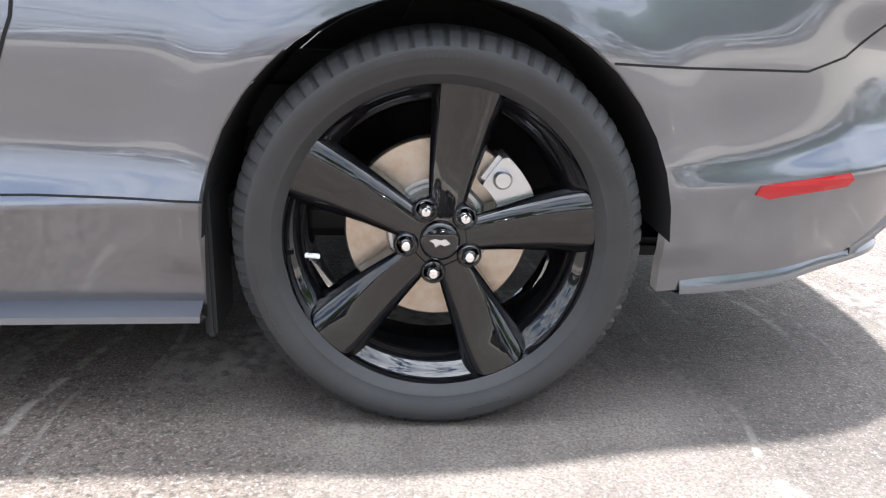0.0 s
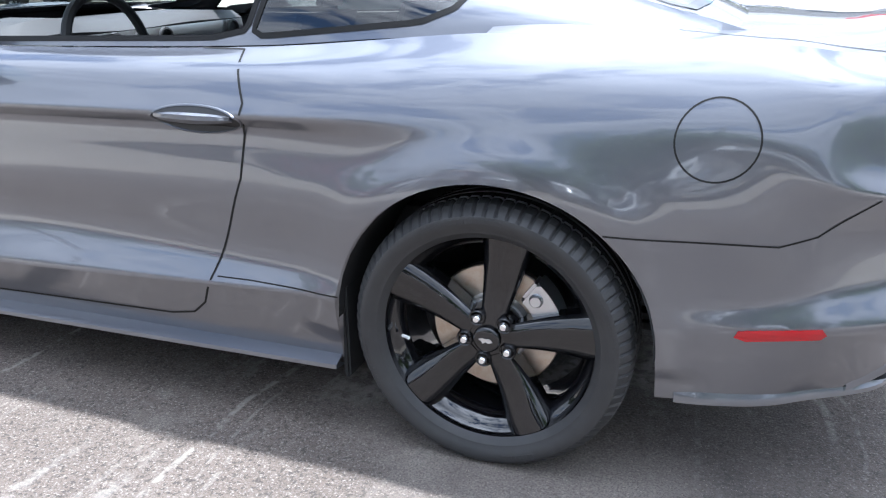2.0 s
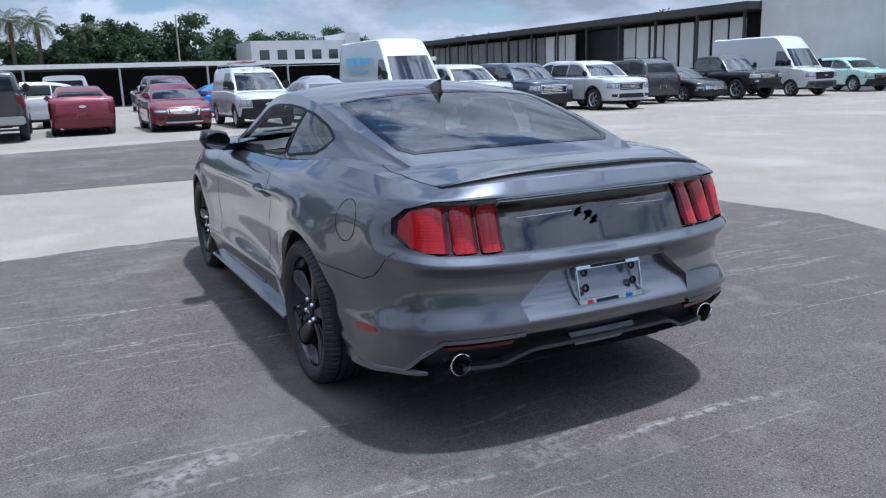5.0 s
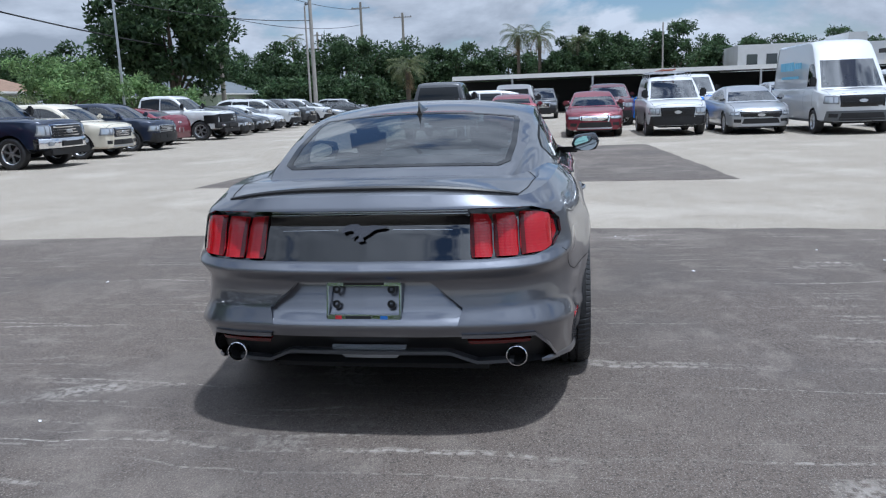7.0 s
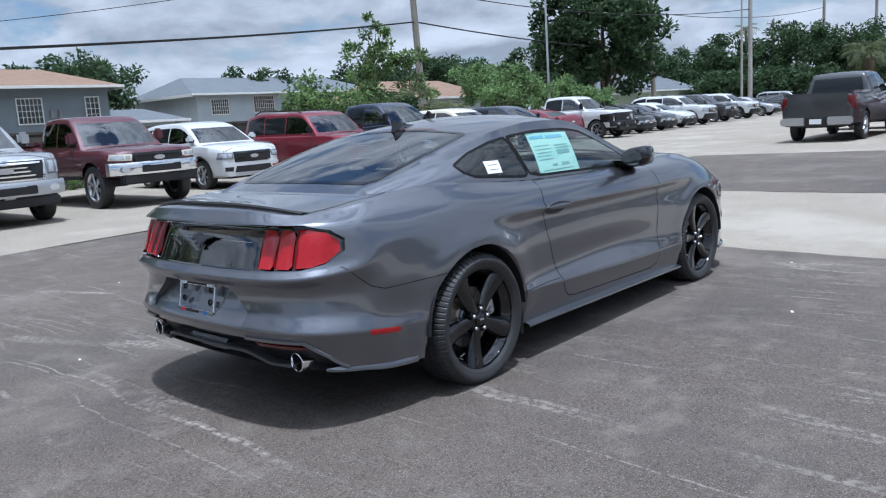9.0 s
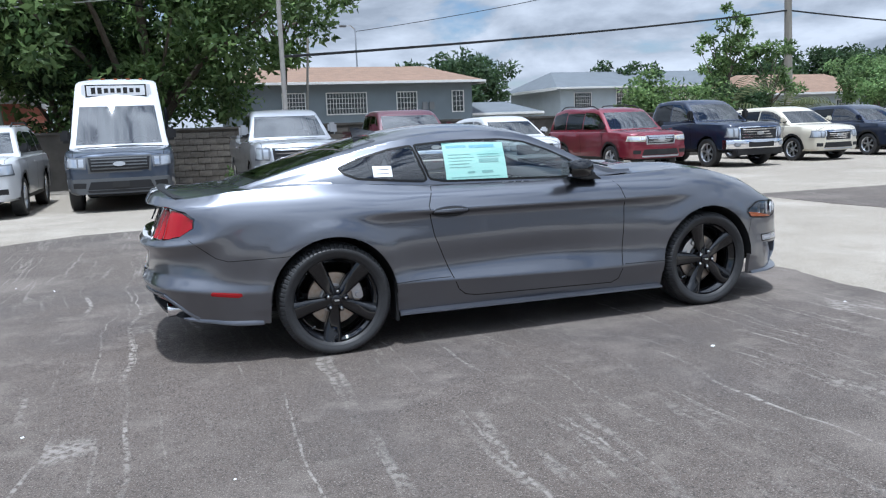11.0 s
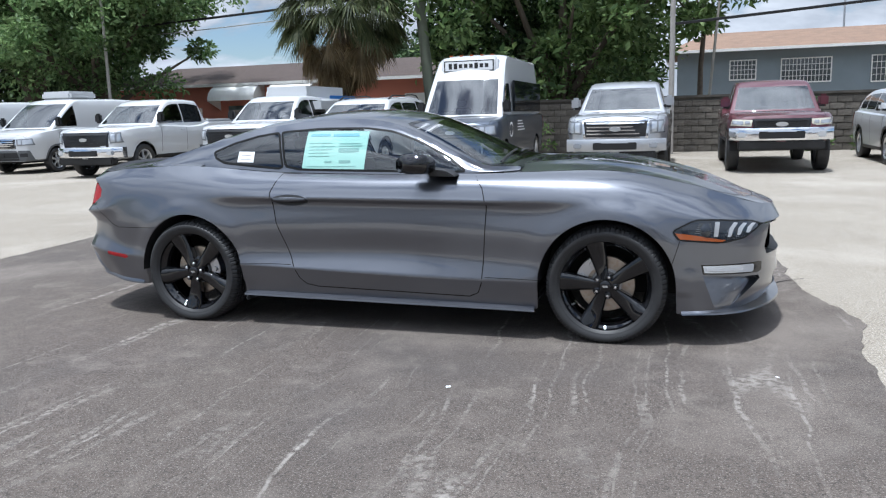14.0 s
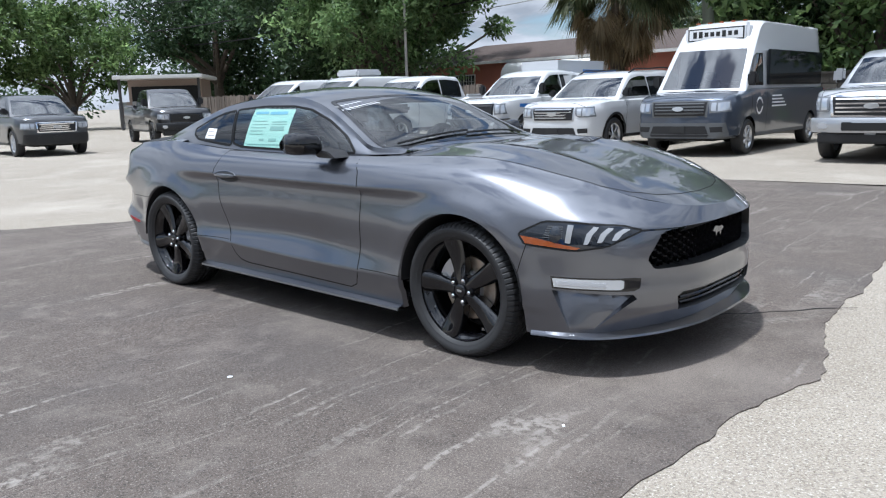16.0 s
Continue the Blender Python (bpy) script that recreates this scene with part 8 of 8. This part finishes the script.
def tree(label, x, y, height, crown_r, leaf, seed, leaf_size=.22, clumps=60, per=70, crown_low=.30, trunk_r=.22, spread=1.0, bare=False):
    rnd = random.Random(seed)
    t = thing("tree", label, "tree", "trees", pose(x, y, 0))
    b = bmesh.new()
    fork = height * crown_low
    tube(b, [(0, 0, -.1), (rnd.uniform(-.15, .15), rnd.uniform(-.15, .15), fork * .6), (rnd.uniform(-.3, .3), rnd.uniform(-.3, .3), fork), (0, 0, height * .75)], [trunk_r * 1.25, trunk_r, trunk_r * .85, trunk_r * .2], 9)
    tips = []
    for k in range(9):
        a = 2 * math.pi * k / 9 + rnd.uniform(-.3, .3)
        z0 = fork * rnd.uniform(.85, 1.4)
        r1 = crown_r * rnd.uniform(.45, .85)
        z1 = fork + (height - fork) * rnd.uniform(.25, .8)
        mid = (math.cos(a) * r1 * .45, math.sin(a) * r1 * .45, (z0 + z1) / 2 + rnd.uniform(-.2, .5))
        end = (math.cos(a) * r1, math.sin(a) * r1, z1)
        tube(b, [(0, 0, z0), mid, end], [trunk_r * .5, trunk_r * .28, trunk_r * .08], 6)
        tips.append(end)
    part("trunk", b, BARK, t)
    cl = []
    for k in range(clumps):
        if k < len(tips) and not bare:
            c = tips[k]
        else:
            d = Vector((rnd.gauss(0, 1), rnd.gauss(0, 1), rnd.gauss(.1, .9))).normalized() * rnd.uniform(.35, 1.0)
            c = (d.x * crown_r * spread, d.y * crown_r * spread, fork + (height - fork) * (.50 + .46 * d.z))
        cl.append((c, crown_r * rnd.uniform(.11, .25), int(2.6 * per * rnd.uniform(.6, 1.3))))
    leaf_cloud("crown", cl, leaf_size * 1.15, leaf, seed, t)
    return t


def palm(label, x, y, trunk_h, frond_len, count, seed, dead=0, trunk_r=.17, fan=False, lean=(0, 0)):
    rnd = random.Random(seed)
    t = thing("palm_tree", label, "palm tree", "palms", pose(x, y, 0))
    b = bmesh.new()
    tube(b, [(lean[0] * s, lean[1] * s, trunk_h * s) for s in (0, .2, .4, .6, .8, 1)], [trunk_r * k for k in (1.25, 1.05, 1.0, .95, .95, 1.1)], 10)
    part("trunk", b, BARK, t)
    top = Vector((lean[0], lean[1], trunk_h))

    def crown(n, up0, up1, length):
        m = bmesh.new()
        for k in range(n):
            a = 2 * math.pi * k * .618 + rnd.uniform(-.2, .2)
            up = rnd.uniform(up0, up1)
            L = length * rnd.uniform(.8, 1.1)
            out = Vector((math.cos(a), math.sin(a), 0))
            side = Vector((-out.y, out.x, 0))
            pts = []
            ang = up
            p = top.copy()
            for s in range(9):
                pts.append(p.copy())
                p = p + (out * math.cos(ang) + Vector((0, 0, math.sin(ang)))) * L / 8
                ang -= rnd.uniform(.14, .26)
            if fan:  # a stalk, then blades that spread from its end
                hub = pts[5]
                d0 = (pts[6] - pts[5]).normalized()
                for q in range(-12, 13):
                    w = q / 12 * 1.5
                    d = (d0 * math.cos(w) + side * math.sin(w)).normalized()
                    nrm = d.cross(Vector((0, 0, 1)))
                    nrm = nrm.normalized() if nrm.length > .01 else side
                    e = hub + d * L * rnd.uniform(.28, .42) * (1 - .25 * abs(q / 12)) + Vector((0, 0, -L * .10 * abs(q / 12) - rnd.uniform(0, .12)))
                    c = hub + d * L * .17 + Vector((0, 0, rnd.uniform(-.05, .05)))
                    m.faces.new([m.verts.new(hub), m.verts.new(c + nrm * .032), m.verts.new(e + Vector((0, 0, -.10))), m.verts.new(c - nrm * .032)])
                m.faces.new([m.verts.new(pts[0] + side * .02), m.verts.new(hub + side * .012), m.verts.new(hub - side * .012), m.verts.new(pts[0] - side * .02)])
            else:
                for s in range(1, 8):
                    for w in (-1, 1):
                        for h in (0, .5):
                            base = pts[s].lerp(pts[s + 1], h)
                            along = (pts[s + 1] - pts[s]).normalized()
                            tip = base + (side * w * .75 + along * .6 + Vector((0, 0, -.45))) * L * .30 * (1 - .5 * abs(s - 3.5) / 4)
                            m.faces.new([m.verts.new(base - along * .035), m.verts.new(base + along * .035), m.verts.new(tip)])
                    m.faces.new([m.verts.new(pts[s] + side * .02), m.verts.new(pts[s + 1] + side * .015), m.verts.new(pts[s + 1] - side * .015), m.verts.new(pts[s] - side * .02)])
        return m

    part("crown", crown(count, .05 if fan else -.2, 1.25, frond_len), FROND, t, "green fan crown" if fan else "", smooth=False)
    if dead:
        part("dry_skirt", crown(dead, -1.5, -.15, frond_len * 1.02), DEAD_FROND, t, "dry brown hanging fronds", smooth=False)
    return t


tree("large broadleaf tree with dense green crown", -2.6, 23.6, 10.5, 6.2, LEAF, 11, .27, 150, 72, .12, .32)
tree("broadleaf tree with open light crown", 2.3, 24.4, 9.0, 3.8, LEAF, 12, .24, 46, 34, .50, .09)
tree("dark tree beside the shuttle van", -5.2, 25.5, 8.0, 3.4, LEAF_DARK, 13, .18, 70, 90, .1, .2)
tree("large tree with fresh green leaves", -22.5, 23.0, 11.0, 6.0, LEAF_LIGHT, 14, .23, 180, 100, .14, .35)
tree("tall dark tree at the edge of the lot", -30.5, 27.5, 12.5, 6.5, LEAF_DARK, 15, .24, 140, 110, .2, .35)
tree("wide shade tree behind the shed", -49, 30, 12.5, 7.5, LEAF_DARK, 16, .32, 110, 75, .22, .4)
tree("spreading tree at the far west", -50, 12, 12, 7.5, LEAF, 17, .34, 90, 70, .25, .4)
tree("dark tree beyond the sheet fence", -49, 19, 9.5, 5.0, LEAF, 91, .3, 70, 65, .12, .3)
tree("dark tree behind the sheet fence", -36, 33, 11, 6.5, LEAF_DARK, 92, .3, 90, 70, .12, .3)
tree("tree beyond the coral house", -17, 42, 7.5, 4.5, LEAF_DARK, 18, .3, 50, 55, .2, .25)
tree("tree behind the coral house", -4, 40, 7, 4.5, LEAF_DARK, 19, .3, 50, 55, .2, .25)
tree("round dark tree between the houses", 19.5, 50, 7.4, 4.8, LEAF_DARK, 20, .32, 70, 60, .2, .25)
tree("round dark tree between the houses", 15.0, 50, 6.6, 3.6, LEAF_DARK, 21, .32, 60, 60, .2, .25)
tree("small tree behind the pale house", 33, 50, 6.5, 4.0, LEAF_DARK, 22, .32, 50, 55, .2, .25)
tree("dense shrub behind the navy pickup", 19.6, 24.5, 3.6, 3.0, LEAF, 23, .2, 50, 60, .05, .12)
tree("dense shrub beside the utility pole", 23.2, 25.0, 3.2, 2.6, LEAF_DARK, 24, .2, 40, 60, .05, .12)
tree("thin scraggly tree with a pointed top", 24.6, 27.0, 7.6, 1.9, LEAF, 25, .20, 24, 38, .30, .10, .8)
tree("thin scraggly tree by the pole", 27.6, 27.0, 5.6, 1.9, LEAF, 26, .20, 18, 38, .30, .10, .8)
tree("feathery green tree behind the row", 34.5, 26.2, 5.0, 3.2, LEAF_LIGHT, 27, .2, 50, 55, .15, .14)
tree("low green tree beside the lamp post", 42.5, 26.5, 3.8, 2.6, LEAF_LIGHT, 28, .22, 36, 50, .1, .14)
tree("big dark round tree", 53, 29.5, 13.0, 5.8, LEAF_DARK, 29, .42, 100, 70, .12, .35)
tree("feathery tree near the big dark tree", 36.0, 20.5, 3.0, 1.6, LEAF_LIGHT, 30, .18, 20, 40, .2, .08)
for k, (x, y, h, r) in enumerate(((66, 40, 7, 4.5), (74, 36, 7.5, 5), (80, 31, 8.5, 5.5), (84, 24, 9.5, 6), (88, 18, 9.0, 6), (90, 12, 8.5, 5), (76, 22, 4.2, 4), (72, 27, 4.0, 4), (95, 6, 7.5, 5), (62, 46, 8, 5), (54, 48, 8, 5), (46, 50, 7, 5))):
    tree("far dark tree in the wood behind the lot", x, y, h, r, LEAF_DARK, 40 + k, .36, 70, 62, .08, .25)
for k, (x, y, h, r) in enumerate(((92, -4, 9.5, 4.5), (96, -9, 9.6, 5.6), (97, -14.5, 9.6, 5.8), (88, -1, 7.0, 4.0), (104, -22, 8.6, 4), (112, -30, 9.5, 6), (110, -38, 9.2, 5), (116, -46, 8.5, 5), (120, -70, 9, 8), (78, -75, 9, 6))):
    tree("far dark rounded tree beyond the carports", x, y, h, r, LEAF_DARK, 60 + k, .36, 75, 62, .1, .25)
palm("tall sabal palm with a skirt of dry fronds", -9.7, 20.4, 4.9, 2.9, 120, 5, 70, .26, True)
palm("palm beside the big tree", -13.5, 33, 4.0, 1.6, 26, 6, 12, .2, True)
palm("bushy low palm behind the navy pickup", 21.5, 23.4, 1.5, 2.9, 40, 7, 0, .2)
palm("bushy low palm by the utility pole", 25.3, 23.8, 1.3, 2.4, 34, 8, 0, .2)
palm("tall feathery palm beyond the carports", 86, 4.2, 8.2, 2.6, 34, 9, 8, .2)
palm("tall feathery palm beyond the carports", 86, 1.8, 8.0, 2.6, 34, 10, 8, .2)
palm("tall thin palm beyond the carports", 88, -2.5, 7.2, 2.2, 28, 11, 0, .16)
palm("small far palm above the wood", 118, 42, 11.5, 2.2, 26, 12, 0, .16)
palm("wide palm before the wood", 74, 14.8, 4.6, 2.8, 44, 13, 6, .25)
palm("small palm by the shop building", 1.5, -52, 3.0, 1.8, 24, 14, 0, .16)
palm("small palm by the shop building", -4, -53, 2.8, 1.8, 24, 15, 0, .16)
# low hedge line that closes the far side of the lot
rnd = random.Random(77)
cl = []
for k in range(150):
    t = k / 149
    cl.append(((64 + 30 * t + rnd.uniform(-2, 2), 42 - 34 * t + rnd.uniform(-2, 2), 1.6 + rnd.uniform(-.6, 1.6)), 2.2, 110))
for k in range(90):
    cl.append(((-62 + 30 * k / 89 + rnd.uniform(-1, 1), 33 + rnd.uniform(-1.5, 1.5), 2.6 + rnd.uniform(-1.4, 3.0)), 2.2, 130))
for k in range(110):
    t = k / 109
    cl.append(((-70 + 10 * math.sin(3 * t) + rnd.uniform(-2, 2), 30 - 110 * t, 2.8 + rnd.uniform(-1.2, 2.0)), 2.6, 90))
tagged(leaf_cloud("hedge", cl, .5, LEAF_DARK, 78), "dense dark green hedge and undergrowth", "hedge", kind="stuff")
# weeds at the foot of the block wall
cl = [((-2.5 + 14 * rnd.random(), 19.5 + rnd.uniform(-.1, .2) + (0.9 if k % 3 else 0), .15 + rnd.random() * (1.9 if k % 7 == 0 else .2)), .22, 26) for k in range(60)]
tagged(leaf_cloud("weeds", cl, .16, LEAF, 79), "green weeds along the block wall", "weeds", kind="stuff")
# small pale chips of paper and stone that lie about on the asphalt
b = bmesh.new()
rnd = random.Random(31)
for k in range(26):
    x, y, q = rnd.uniform(-5.5, 3.5), rnd.uniform(-5.2, 4.5), rnd.uniform(.004, .009)
    if abs(y) < 1.2 and abs(x) < 2.6:
        continue
    m = pose(x, y, .0062, rnd.uniform(-6, 6), rnd.uniform(-6, 6), rnd.uniform(0, 180))
    box(b, (-q * rnd.uniform(.8, 2.6), -q, 0), (q, q * rnd.uniform(.5, 1.1), q * .45), 0, m)
box(b, (-.014, -.008, 0), (.011, .009, .005), .0015, pose(.69, -1.80, .0062, 3, -4, 25))
tagged(part("litter", b, PAPER, smooth=False), "scattered pale chips of paper and stone", "litter", kind="stuff")
